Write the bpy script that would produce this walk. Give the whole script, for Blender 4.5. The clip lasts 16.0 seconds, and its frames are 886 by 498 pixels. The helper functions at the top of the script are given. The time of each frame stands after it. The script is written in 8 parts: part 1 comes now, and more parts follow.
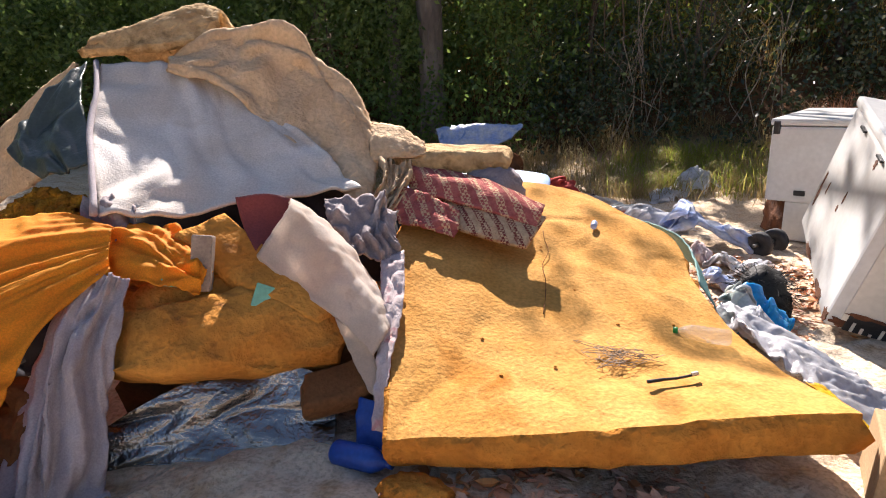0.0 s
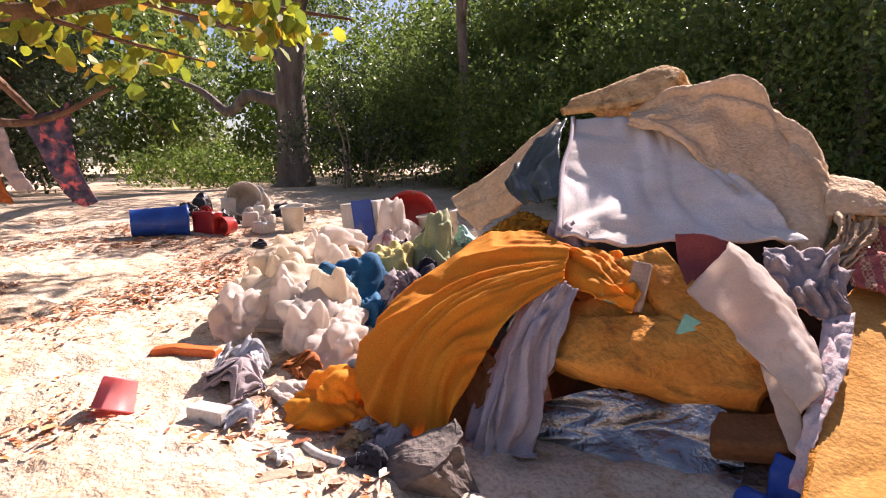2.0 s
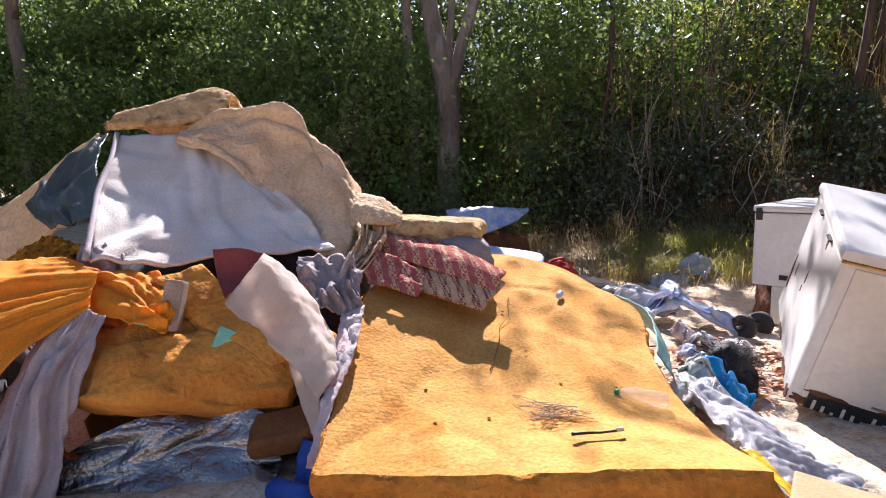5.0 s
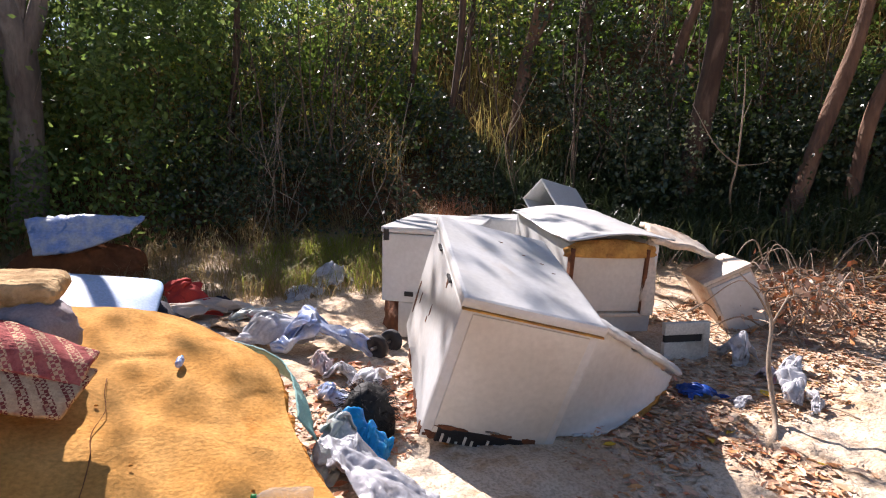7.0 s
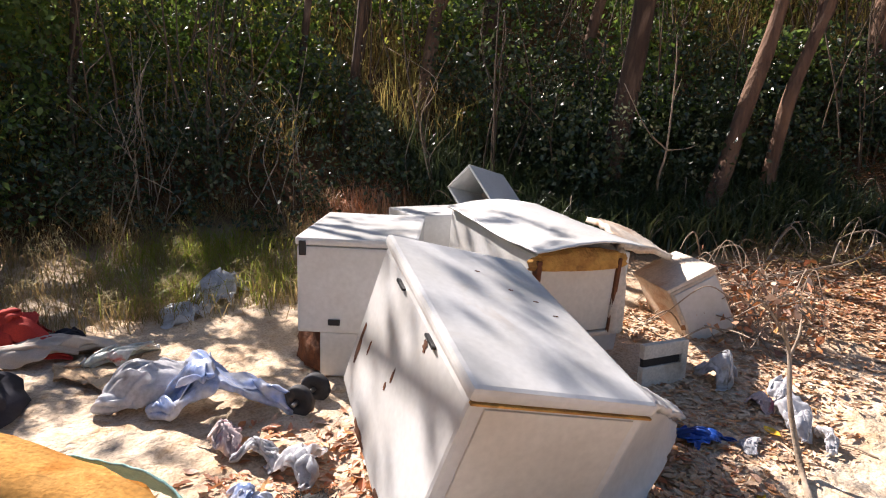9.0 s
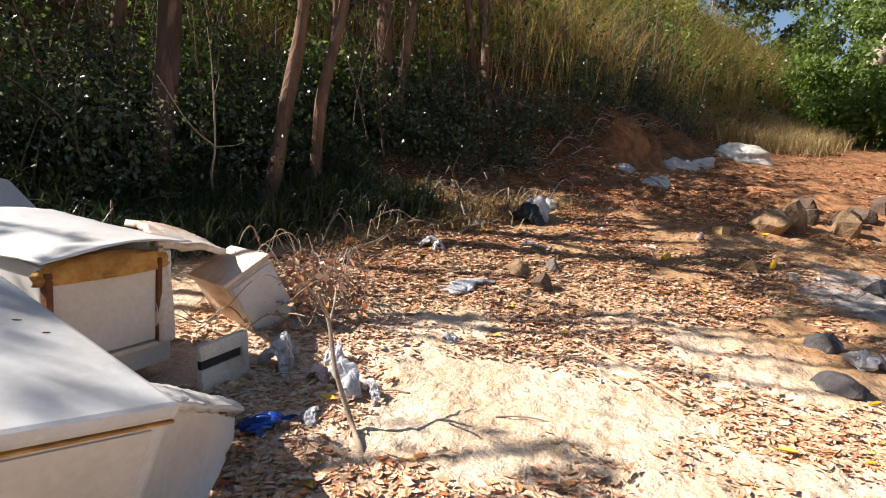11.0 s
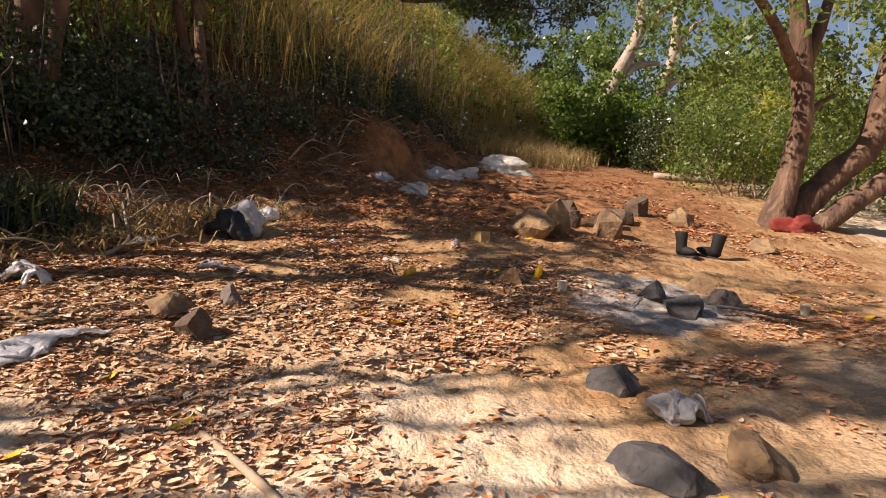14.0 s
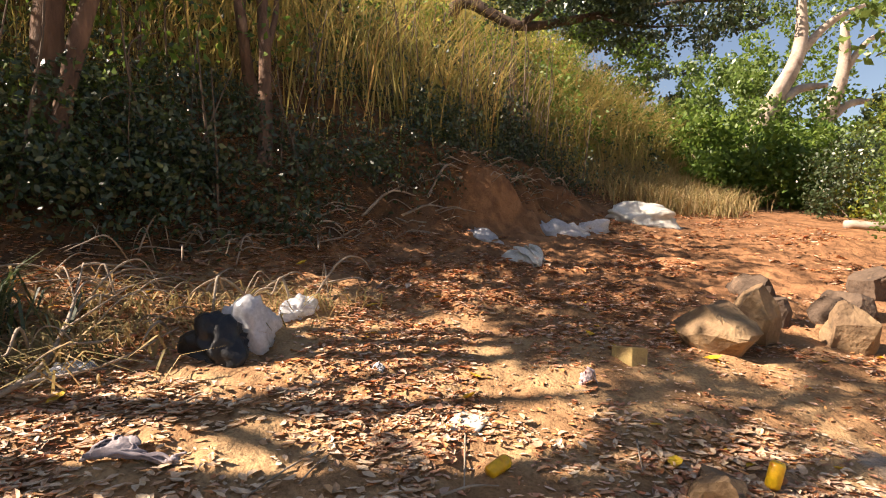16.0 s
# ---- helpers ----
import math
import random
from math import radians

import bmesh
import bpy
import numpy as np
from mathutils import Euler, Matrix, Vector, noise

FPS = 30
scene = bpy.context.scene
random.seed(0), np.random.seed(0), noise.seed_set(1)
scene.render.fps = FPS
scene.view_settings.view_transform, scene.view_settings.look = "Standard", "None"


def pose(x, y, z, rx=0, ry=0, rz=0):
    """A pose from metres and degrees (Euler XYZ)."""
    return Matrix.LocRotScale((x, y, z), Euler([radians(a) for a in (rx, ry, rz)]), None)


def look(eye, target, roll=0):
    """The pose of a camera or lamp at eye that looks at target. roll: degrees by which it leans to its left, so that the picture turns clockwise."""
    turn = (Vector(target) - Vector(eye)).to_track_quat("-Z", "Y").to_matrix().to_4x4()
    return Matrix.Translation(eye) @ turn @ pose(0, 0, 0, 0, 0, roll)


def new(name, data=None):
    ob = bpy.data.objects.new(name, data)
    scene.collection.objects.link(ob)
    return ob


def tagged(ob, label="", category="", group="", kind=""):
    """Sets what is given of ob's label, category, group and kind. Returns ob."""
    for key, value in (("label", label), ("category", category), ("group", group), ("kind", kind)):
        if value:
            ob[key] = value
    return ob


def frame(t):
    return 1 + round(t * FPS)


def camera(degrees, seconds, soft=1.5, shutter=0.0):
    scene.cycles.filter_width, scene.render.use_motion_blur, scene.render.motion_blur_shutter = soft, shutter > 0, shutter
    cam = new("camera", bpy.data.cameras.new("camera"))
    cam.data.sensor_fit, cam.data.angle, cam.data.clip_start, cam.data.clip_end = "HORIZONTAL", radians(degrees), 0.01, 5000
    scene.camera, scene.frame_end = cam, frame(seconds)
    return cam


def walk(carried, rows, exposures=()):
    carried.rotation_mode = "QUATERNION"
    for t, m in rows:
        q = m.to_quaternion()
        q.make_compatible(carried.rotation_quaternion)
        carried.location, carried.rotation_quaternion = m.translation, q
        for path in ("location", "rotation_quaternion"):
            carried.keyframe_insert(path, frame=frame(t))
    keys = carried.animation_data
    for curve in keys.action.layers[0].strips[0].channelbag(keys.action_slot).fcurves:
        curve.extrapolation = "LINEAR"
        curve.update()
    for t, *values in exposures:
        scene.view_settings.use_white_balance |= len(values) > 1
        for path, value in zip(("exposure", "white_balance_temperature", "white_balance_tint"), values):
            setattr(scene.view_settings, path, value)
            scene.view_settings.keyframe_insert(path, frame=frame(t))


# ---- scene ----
cam = camera(75.6, 16.0, soft=1.1)
PATH = [
    (0, (0.29, 0.045, 1.36), (0.065, 1.957, 0.818), 0.6),
    (0.5, (0.344, -0.036, 1.284), (-0.27, 1.8, 0.782), 0.6),
    (1, (0.369, -0.115, 1.284), (-0.539, 1.606, 0.824), 0.8),
    (1.5, (0.347, -0.189, 1.3), (-0.86, 1.352, 0.89), 0.9),
    (2, (0.293, -0.259, 1.309), (-1.133, 1.093, 0.94), 1.0),
    (2.5, (0.268, -0.252, 1.3), (-1.265, 0.988, 0.965), 1.2),
    (3, (0.287, -0.234, 1.284), (-1.236, 1.025, 0.971), 1.5),
    (3.5, (0.333, -0.168, 1.291), (-1.078, 1.218, 0.997), 1.4),
    (4, (0.415, -0.162, 1.293), (-0.761, 1.43, 1.008), 1.6),
    (4.5, (0.52, -0.12, 1.283), (-0.292, 1.687, 1.011), 1.9),
    (5, (0.66, -0.112, 1.281), (0.311, 1.841, 1.035), 2.1),
    (5.2, (0.72, -0.112, 1.287), (0.54, 1.866, 1.053), 2.2),
    (7.3, (0.736, 0.53, 1.589), (1.672, 2.283, 1.36), 4.0),
    (7.5, (0.759, 0.666, 1.589), (1.738, 2.395, 1.363), 3.9),
    (7.7, (0.731, 0.8, 1.634), (1.754, 2.502, 1.393), 4.3),
    (8, (0.696, 0.965, 1.684), (1.78, 2.625, 1.422), 3.7),
    (8.2, (0.703, 1.086, 1.703), (1.816, 2.724, 1.422), 3.7),
    (10.3, (1.087, 1.688, 1.744), (2.788, 2.704, 1.47), 2.9),
    (10.4, (1.086, 1.66, 1.733), (2.847, 2.573, 1.474), 2.3),
    (10.5, (1.088, 1.604, 1.722), (2.893, 2.428, 1.471), 2.2),
    (10.9, (1.155, 1.363, 1.634), (3.078, 1.875, 1.432), 0.8),
    (11, (1.167, 1.322, 1.608), (3.107, 1.758, 1.398), 1.3),
    (11.5, (1.354, 1.123, 1.515), (3.338, 1.289, 1.326), 0.8),
    (12, (1.78, 1.132, 1.458), (3.773, 1.109, 1.287), 0.4),
    (12.5, (2.138, 1.152, 1.477), (4.132, 1.075, 1.339), 0.1),
    (13, (2.457, 0.975, 1.403), (4.449, 0.852, 1.27), -0.2),
    (13.5, (2.898, 0.822, 1.319), (4.88, 0.586, 1.193), -0.7),
    (14, (3.455, 0.556, 1.276), (5.436, 0.291, 1.182), -0.7),
    (14.5, (4.177, 0.326, 1.353), (6.156, 0.047, 1.296), -0.9),
    (15, (4.866, 0.194, 1.553), (6.855, -0.007, 1.516), -0.8),
    (15.1, (4.958, 0.164, 1.559), (6.951, -0.002, 1.539), -0.8),
    (15.5, (5.491, 0.107, 1.641), (7.49, 0.068, 1.666), -0.3),
    (16, (5.99, 0.235, 1.739), (7.985, 0.376, 1.789), -0.3),
]
LEVEL = pose(0, 0, 0, 0, 2.3, 0)
walk(cam, [(t, LEVEL @ look(eye, target, roll)) for t, eye, target, roll in PATH],
     [(0, 1.5, 6250, 17), (1, 1.55, 6300, 24), (2.5, 1.38, 6450, 32), (4, 1.5, 6200, 26), (5.2, 1.55, 5850, 22), (7.5, 1.27, 6050, 20), (10.5, 1.32, 6250, 15), (11.5, 1.0, 6250, 14), (13.5, 0.77, 6950, 20), (15, 1.25, 7000, 19), (16, 1.65, 7150, 17)])

# ---- world, sun, exposure ----
SUN_UP, SUN_TURN = 41.0, 9.0      # elevation; degrees from +y towards -x
world = bpy.data.worlds.new("world")
scene.world = world
world.use_nodes = True
wn = world.node_tree
sky = wn.nodes.new("ShaderNodeTexSky")
sky.sky_type, sky.sun_disc = "NISHITA", False
sky.sun_elevation, sky.sun_rotation = radians(SUN_UP), radians(-SUN_TURN)
wn.links.new(sky.outputs[0], wn.nodes["Background"].inputs[0])
wn.nodes["Background"].inputs[1].default_value = 0.05
to_sun = Vector((-math.sin(radians(SUN_TURN)) * math.cos(radians(SUN_UP)), math.cos(radians(SUN_TURN)) * math.cos(radians(SUN_UP)), math.sin(radians(SUN_UP))))
lamp = bpy.data.lights.new("sun", "SUN")
lamp.energy, lamp.angle, lamp.color = 5.0, radians(0.5), (1.0, 0.91, 0.79)
sun = new("sun", lamp)
sun.matrix_world = look(to_sun * 50, (0, 0, 0))

# ---- materials ----


def mat(name, a, b, scale=6.0, rough=0.7, bump=0.3, fine=60.0, metal=0.0, dirt=None, dirt_scale=3.0, dirt_cover=0.5,
        through_light=0.0, island=None, stretch=(1, 1, 1), depth=0.01, spec=0.4, speckle=0.4, weave=None):
    """Base colour between a and b by noise, stains of colour dirt, fine relief."""
    m = bpy.data.materials.new(name)
    m.use_nodes = True
    n, l = m.node_tree.nodes, m.node_tree.links
    p = n["Principled BSDF"]
    co = n.new("ShaderNodeTexCoord")
    mp = n.new("ShaderNodeMapping")
    mp.inputs["Scale"].default_value = stretch
    l.new(co.outputs["Object"], mp.inputs[0])

    def grain(s, detail=5.0, distort=0.0):
        t = n.new("ShaderNodeTexNoise")
        t.inputs["Scale"].default_value, t.inputs["Detail"].default_value, t.inputs["Distortion"].default_value = s, detail, distort
        l.new(mp.outputs[0], t.inputs["Vector"])
        return t.outputs["Fac"]

    def ramp(f, lo, hi):
        r = n.new("ShaderNodeMapRange")
        r.inputs[1].default_value, r.inputs[2].default_value = lo, hi
        l.new(f, r.inputs[0])
        return r.outputs[0]

    def mix(f, c, d):
        x = n.new("ShaderNodeMix")
        x.data_type = "RGBA"
        if isinstance(f, float):
            x.inputs[0].default_value = f
        else:
            l.new(f, x.inputs[0])
        for s, v in ((x.inputs[6], c), (x.inputs[7], d)):
            if isinstance(v, tuple):
                s.default_value = (*v, 1)
            else:
                l.new(v, s)
        return x.outputs[2]

    colour = mix(ramp(grain(scale), 0.35, 0.65), a, b)
    if island:
        g = n.new("ShaderNodeNewGeometry")
        r = n.new("ShaderNodeValToRGB")
        r.color_ramp.interpolation = "LINEAR"
        while len(r.color_ramp.elements) < len(island):
            r.color_ramp.elements.new(0.5)
        for i, c in enumerate(island):
            r.color_ramp.elements[i].position, r.color_ramp.elements[i].color = i / max(1, len(island) - 1), (*c, 1)
        l.new(g.outputs["Random Per Island"], r.inputs[0])
        colour = mix(0.75, colour, r.outputs[0])
    if dirt:
        colour = mix(ramp(grain(dirt_scale, 8.0, 0.6), dirt_cover, dirt_cover + 0.16), colour, dirt)
    if weave:
        turn, ck, bands = n.new("ShaderNodeMapping"), n.new("ShaderNodeTexChecker"), n.new("ShaderNodeTexWave")
        turn.inputs["Rotation"].default_value = (0.3, 0.2, weave[2])
        ck.inputs["Scale"].default_value, bands.inputs["Scale"].default_value, bands.inputs["Distortion"].default_value = weave[1], weave[1] / 16, 1.5
        l.new(co.outputs["Object"], turn.inputs[0])
        l.new(turn.outputs[0], ck.inputs["Vector"])
        l.new(turn.outputs[0], bands.inputs["Vector"])
        both = n.new("ShaderNodeMath")
        both.operation = "MULTIPLY"
        l.new(ck.outputs["Fac"], both.inputs[0])
        l.new(ramp(bands.outputs["Fac"], 0.35, 0.5), both.inputs[1])
        colour = mix(both.outputs[0], colour, weave[0])
    speck = n.new("ShaderNodeMix")
    speck.data_type, speck.blend_type = "RGBA", "MULTIPLY"
    speck.inputs[0].default_value = speckle
    l.new(colour, speck.inputs[6])
    grey = n.new("ShaderNodeMapRange")
    grey.inputs[1].default_value, grey.inputs[2].default_value, grey.inputs[3].default_value, grey.inputs[4].default_value = 0.3, 0.7, 0.55, 1.2
    l.new(grain(fine, 3.0), grey.inputs[0])
    l.new(grey.outputs[0], speck.inputs[7])
    colour = speck.outputs[2]
    l.new(colour, p.inputs["Base Color"])
    p.inputs["Roughness"].default_value, p.inputs["Metallic"].default_value = rough, metal
    p.inputs["Specular IOR Level"].default_value = spec
    if bump:
        bp = n.new("ShaderNodeBump")
        bp.inputs["Strength"].default_value, bp.inputs["Distance"].default_value = bump, depth
        l.new(grain(fine, 6.0), bp.inputs["Height"])
        l.new(bp.outputs[0], p.inputs["Normal"])
    if through_light:
        tr = n.new("ShaderNodeBsdfTranslucent")
        l.new(colour, tr.inputs[0])
        ms = n.new("ShaderNodeMixShader")
        ms.inputs[0].default_value = through_light
        l.new(p.outputs[0], ms.inputs[1])
        l.new(tr.outputs[0], ms.inputs[2])
        l.new(ms.outputs[0], n["Material Output"].inputs[0])
    return m


def ground_mat():
    m = bpy.data.materials.new("sand and soil")
    m.use_nodes = True
    n, l = m.node_tree.nodes, m.node_tree.links
    p = n["Principled BSDF"]
    geo = n.new("ShaderNodeNewGeometry")
    sep = n.new("ShaderNodeSeparateXYZ")
    l.new(geo.outputs["Position"], sep.inputs[0])

    def grain(s, d=6.0):
        t = n.new("ShaderNodeTexNoise")
        t.inputs["Scale"].default_value, t.inputs["Detail"].default_value = s, d
        l.new(geo.outputs["Position"], t.inputs["Vector"])
        return t.outputs["Fac"]

    def math_(op, a, b):
        x = n.new("ShaderNodeMath")
        x.operation = op
        for s, v in zip(x.inputs, (a, b)):
            if isinstance(v, (int, float)):
                s.default_value = v
            else:
                l.new(v, s)
        return x.outputs[0]

    def step(v, lo, hi):
        r = n.new("ShaderNodeMapRange")
        r.interpolation_type = "SMOOTHSTEP"
        r.inputs[1].default_value, r.inputs[2].default_value = lo, hi
        l.new(v, r.inputs[0])
        return r.outputs[0]

    def mix(f, c, d):
        x = n.new("ShaderNodeMix")
        x.data_type = "RGBA"
        l.new(f, x.inputs[0])
        for s, v in ((x.inputs[6], c), (x.inputs[7], d)):
            if isinstance(v, tuple):
                s.default_value = (*v, 1)
            else:
                l.new(v, s)
        return x.outputs[2]

    sand = mix(step(grain(1.3), 0.35, 0.65), (0.69, 0.565, 0.425), (0.58, 0.445, 0.31))
    sand = mix(step(grain(9.0), 0.5, 0.72), sand, (0.52, 0.36, 0.22))
    tan = mix(step(grain(2.2), 0.4, 0.6), (0.42, 0.27, 0.14), (0.30, 0.17, 0.085))
    red = mix(step(grain(3.0), 0.4, 0.6), (0.33, 0.165, 0.08), (0.20, 0.10, 0.05))
    wob = math_("MULTIPLY", math_("SUBTRACT", grain(0.5), 0.5), 3.5)
    shore = math_("MULTIPLY", math_("MAXIMUM", math_("SUBTRACT", -5.5, sep.outputs[1]), 0.0), 2.2)
    seaward = math_("MULTIPLY", math_("MINIMUM", math_("MAXIMUM", math_("SUBTRACT", 0.4, sep.outputs[1]), 0.0), 1.1), 1.6)
    across = math_("SUBTRACT", math_("ADD", math_("ADD", math_("ADD", sep.outputs[0], seaward), math_("MULTIPLY", sep.outputs[1], 0.25)), wob), shore)
    colour = mix(step(across, 6.0, 8.2), sand, tan)
    colour = mix(step(across, 10.2, 13.5), colour, red)
    # from the foot of the bank upward the soil turns dark brown
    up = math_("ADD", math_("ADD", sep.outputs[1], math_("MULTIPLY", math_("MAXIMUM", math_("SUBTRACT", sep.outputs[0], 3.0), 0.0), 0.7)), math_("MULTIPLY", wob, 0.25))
    bank_soil = mix(step(grain(4.0), 0.4, 0.6), (0.10, 0.055, 0.03), (0.16, 0.085, 0.04))
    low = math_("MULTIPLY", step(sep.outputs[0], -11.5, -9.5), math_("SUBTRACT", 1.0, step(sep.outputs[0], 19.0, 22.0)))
    colour = mix(math_("MULTIPLY", step(up, 8.6, 9.3), low), colour, bank_soil)
    # grey ash round the hearth stones
    dx, dy = math_("SUBTRACT", sep.outputs[0], 8.1), math_("SUBTRACT", sep.outputs[1], -1.8)
    far = math_("ADD", math_("POWER", math_("ADD", math_("MULTIPLY", dx, dx), math_("MULTIPLY", dy, dy)), 0.5), math_("MULTIPLY", math_("SUBTRACT", grain(2.5), 0.5), 1.6))
    ash = mix(step(grain(7.0), 0.4, 0.6), (0.42, 0.39, 0.36), (0.22, 0.20, 0.18))
    colour = mix(step(far, 0.95, 0.45), colour, ash)
    speck = n.new("ShaderNodeMix")
    speck.data_type, speck.blend_type = "RGBA", "MULTIPLY"
    speck.inputs[0].default_value = 0.5
    l.new(colour, speck.inputs[6])
    l.new(mix(step(grain(55.0, 4.0), 0.3, 0.6), (0.5, 0.45, 0.4), (1.1, 1.08, 1.05)), speck.inputs[7])
    l.new(speck.outputs[2], p.inputs["Base Color"])
    p.inputs["Roughness"].default_value = 0.95
    p.inputs["Specular IOR Level"].default_value = 0.1
    b1, b2 = n.new("ShaderNodeBump"), n.new("ShaderNodeBump")
    b1.inputs["Strength"].default_value, b1.inputs["Distance"].default_value = 0.8, 0.08
    b2.inputs["Strength"].default_value, b2.inputs["Distance"].default_value = 0.55, 0.014
    l.new(grain(8.0, 8.0), b1.inputs["Height"])
    l.new(grain(70.0, 5.0), b2.inputs["Height"])
    l.new(b1.outputs[0], b2.inputs["Normal"])
    l.new(b2.outputs[0], p.inputs["Normal"])
    return m


M_GROUND = ground_mat()
M_FOAM = mat("old yellow foam", (0.63, 0.335, 0.098), (0.53, 0.26, 0.062), 5, 0.95, 0.55, 60, dirt=(0.42, 0.17, 0.03), dirt_scale=4.5, dirt_cover=0.60, depth=0.010, spec=0.1, speckle=0.55)
M_FOAM_EDGE = mat("foam cut side", (0.58, 0.25, 0.045), (0.46, 0.18, 0.03), 7, 0.95, 1.0, 30, dirt=(0.28, 0.12, 0.03), dirt_scale=5, dirt_cover=0.6, depth=0.03, spec=0.1)
M_FOAM_BROWN = mat("weathered brown foam", (0.66, 0.30, 0.06), (0.48, 0.19, 0.035), 4, 0.95, 1.0, 45, dirt=(0.17, 0.075, 0.03), dirt_scale=7, dirt_cover=0.60, depth=0.016, spec=0.1)
M_CARPET_TAN = mat("tan carpet felt", (0.70, 0.52, 0.34), (0.58, 0.40, 0.24), 5, 0.95, 1.0, 45, dirt=(0.26, 0.15, 0.08), dirt_scale=9, dirt_cover=0.66, spec=0.1, depth=0.014)
M_CARPET_PILE = mat("tan carpet pile", (0.60, 0.42, 0.22), (0.42, 0.27, 0.13), 14, 0.95, 1.0, 40, dirt=(0.20, 0.12, 0.05), dirt_scale=8, dirt_cover=0.58, depth=0.02, spec=0.1)
M_BACKING = mat("grey carpet backing", (0.72, 0.68, 0.64), (0.62, 0.55, 0.48), 3, 0.85, 0.4, 120, dirt=(0.48, 0.38, 0.28), dirt_scale=2.5, dirt_cover=0.58)
M_GREEN = mat("dark green tarpaulin", (0.070, 0.090, 0.078), (0.045, 0.060, 0.052), 6, 0.30, 0.3, 80, dirt=(0.06, 0.06, 0.05), dirt_scale=5, dirt_cover=0.64, spec=0.5)
M_ORANGE = mat("orange cotton", (0.92, 0.42, 0.03), (0.88, 0.34, 0.02), 5, 0.8, 0.25, 160, dirt=(0.58, 0.17, 0.015), dirt_scale=3, dirt_cover=0.68, through_light=0.45)
M_LILAC = mat("grey lilac cotton", (0.50, 0.45, 0.47), (0.40, 0.35, 0.37), 6, 0.85, 0.25, 150, dirt=(0.28, 0.22, 0.2), dirt_scale=4, dirt_cover=0.6, through_light=0.12)
M_WHITE_CLOTH = mat("soiled white cloth", (0.82, 0.75, 0.68), (0.72, 0.63, 0.54), 6, 0.85, 0.3, 130, dirt=(0.52, 0.40, 0.30), dirt_scale=4, dirt_cover=0.62, through_light=0.5, speckle=0.2)
M_CREAM_CLOTH = mat("cream cloth", (0.84, 0.75, 0.61), (0.76, 0.65, 0.50), 6, 0.85, 0.3, 130, dirt=(0.56, 0.43, 0.28), dirt_scale=5, dirt_cover=0.62, through_light=0.5, speckle=0.2)
M_WINE = mat("wine red lining", (0.22, 0.05, 0.05), (0.15, 0.035, 0.04), 8, 0.8, 0.4, 120)
M_FOIL = mat("silver bubble foil", (0.44, 0.42, 0.40), (0.22, 0.21, 0.20), 4, 0.17, 0.6, 80, metal=1.0, dirt=(0.16, 0.14, 0.12), dirt_scale=3, dirt_cover=0.62, depth=0.010, speckle=0.2)
M_RUG = mat("wine red woven rug", (0.46, 0.15, 0.13), (0.34, 0.085, 0.08), 20, 0.95, 0.9, 90, dirt=(0.46, 0.30, 0.16), dirt_scale=12, dirt_cover=0.66, spec=0.1, weave=((0.62, 0.42, 0.26), 70, -0.35))
M_RUG_UNDER = mat("rug underside", (0.58, 0.42, 0.26), (0.46, 0.30, 0.18), 24, 0.95, 0.9, 80, dirt=(0.30, 0.08, 0.06), dirt_scale=16, dirt_cover=0.62, spec=0.1, weave=((0.20, 0.05, 0.04), 80, -0.35))
M_ROCK = mat("grey rock", (0.19, 0.16, 0.135), (0.115, 0.092, 0.08), 4, 0.9, 1.0, 25, dirt=(0.26, 0.20, 0.14), dirt_scale=7, dirt_cover=0.64, depth=0.02)
M_ROCK_TAN = mat("tan rock", (0.29, 0.19, 0.10), (0.17, 0.105, 0.058), 4, 0.9, 1.0, 25, dirt=(0.12, 0.09, 0.06), dirt_scale=6, dirt_cover=0.58, depth=0.02)
M_ROCK_BROWN = mat("dark brown rock", (0.13, 0.085, 0.055), (0.075, 0.05, 0.034), 4, 0.9, 1.0, 25, dirt=(0.24, 0.15, 0.09), dirt_scale=6, dirt_cover=0.62, depth=0.02)
M_ROCK_SOOT = mat("sooty rock", (0.075, 0.07, 0.07), (0.04, 0.038, 0.04), 5, 0.85, 1.0, 25, dirt=(0.24, 0.21, 0.18), dirt_scale=5, dirt_cover=0.6, depth=0.02)
M_ENAMEL = mat("white enamelled sheet steel", (0.62, 0.62, 0.61), (0.53, 0.52, 0.49), 2.2, 0.36, 0.03, 30, dirt=(0.50, 0.42, 0.32), dirt_scale=3.0, dirt_cover=0.64, spec=0.5, speckle=0.18)
M_BOARD = mat("pale blue board", (0.36, 0.50, 0.72), (0.30, 0.43, 0.64), 2, 0.5, 0.1, 60, dirt=(0.44, 0.46, 0.48), dirt_scale=4, dirt_cover=0.62)
M_CREAM_ENAMEL = mat("yellowed and shade-tinted enamelled sheet steel", (0.64, 0.61, 0.55), (0.56, 0.52, 0.45), 2.2, 0.4, 0.03, 30, dirt=(0.50, 0.38, 0.26), dirt_scale=3.0, dirt_cover=0.64, spec=0.5, speckle=0.18)
M_RUST = mat("rust", (0.20, 0.075, 0.03), (0.10, 0.04, 0.02), 10, 0.95, 0.8, 50)
M_RUSTY_WHITE = mat("rusting white steel", (0.70, 0.62, 0.52), (0.58, 0.44, 0.32), 3, 0.6, 0.3, 40, dirt=(0.40, 0.18, 0.08), dirt_scale=3, dirt_cover=0.58)
M_INSUL = mat("amber insulation foam", (0.60, 0.33, 0.08), (0.42, 0.20, 0.05), 9, 0.95, 1.0, 35, dirt=(0.2, 0.09, 0.03), dirt_scale=8, dirt_cover=0.58, depth=0.02)
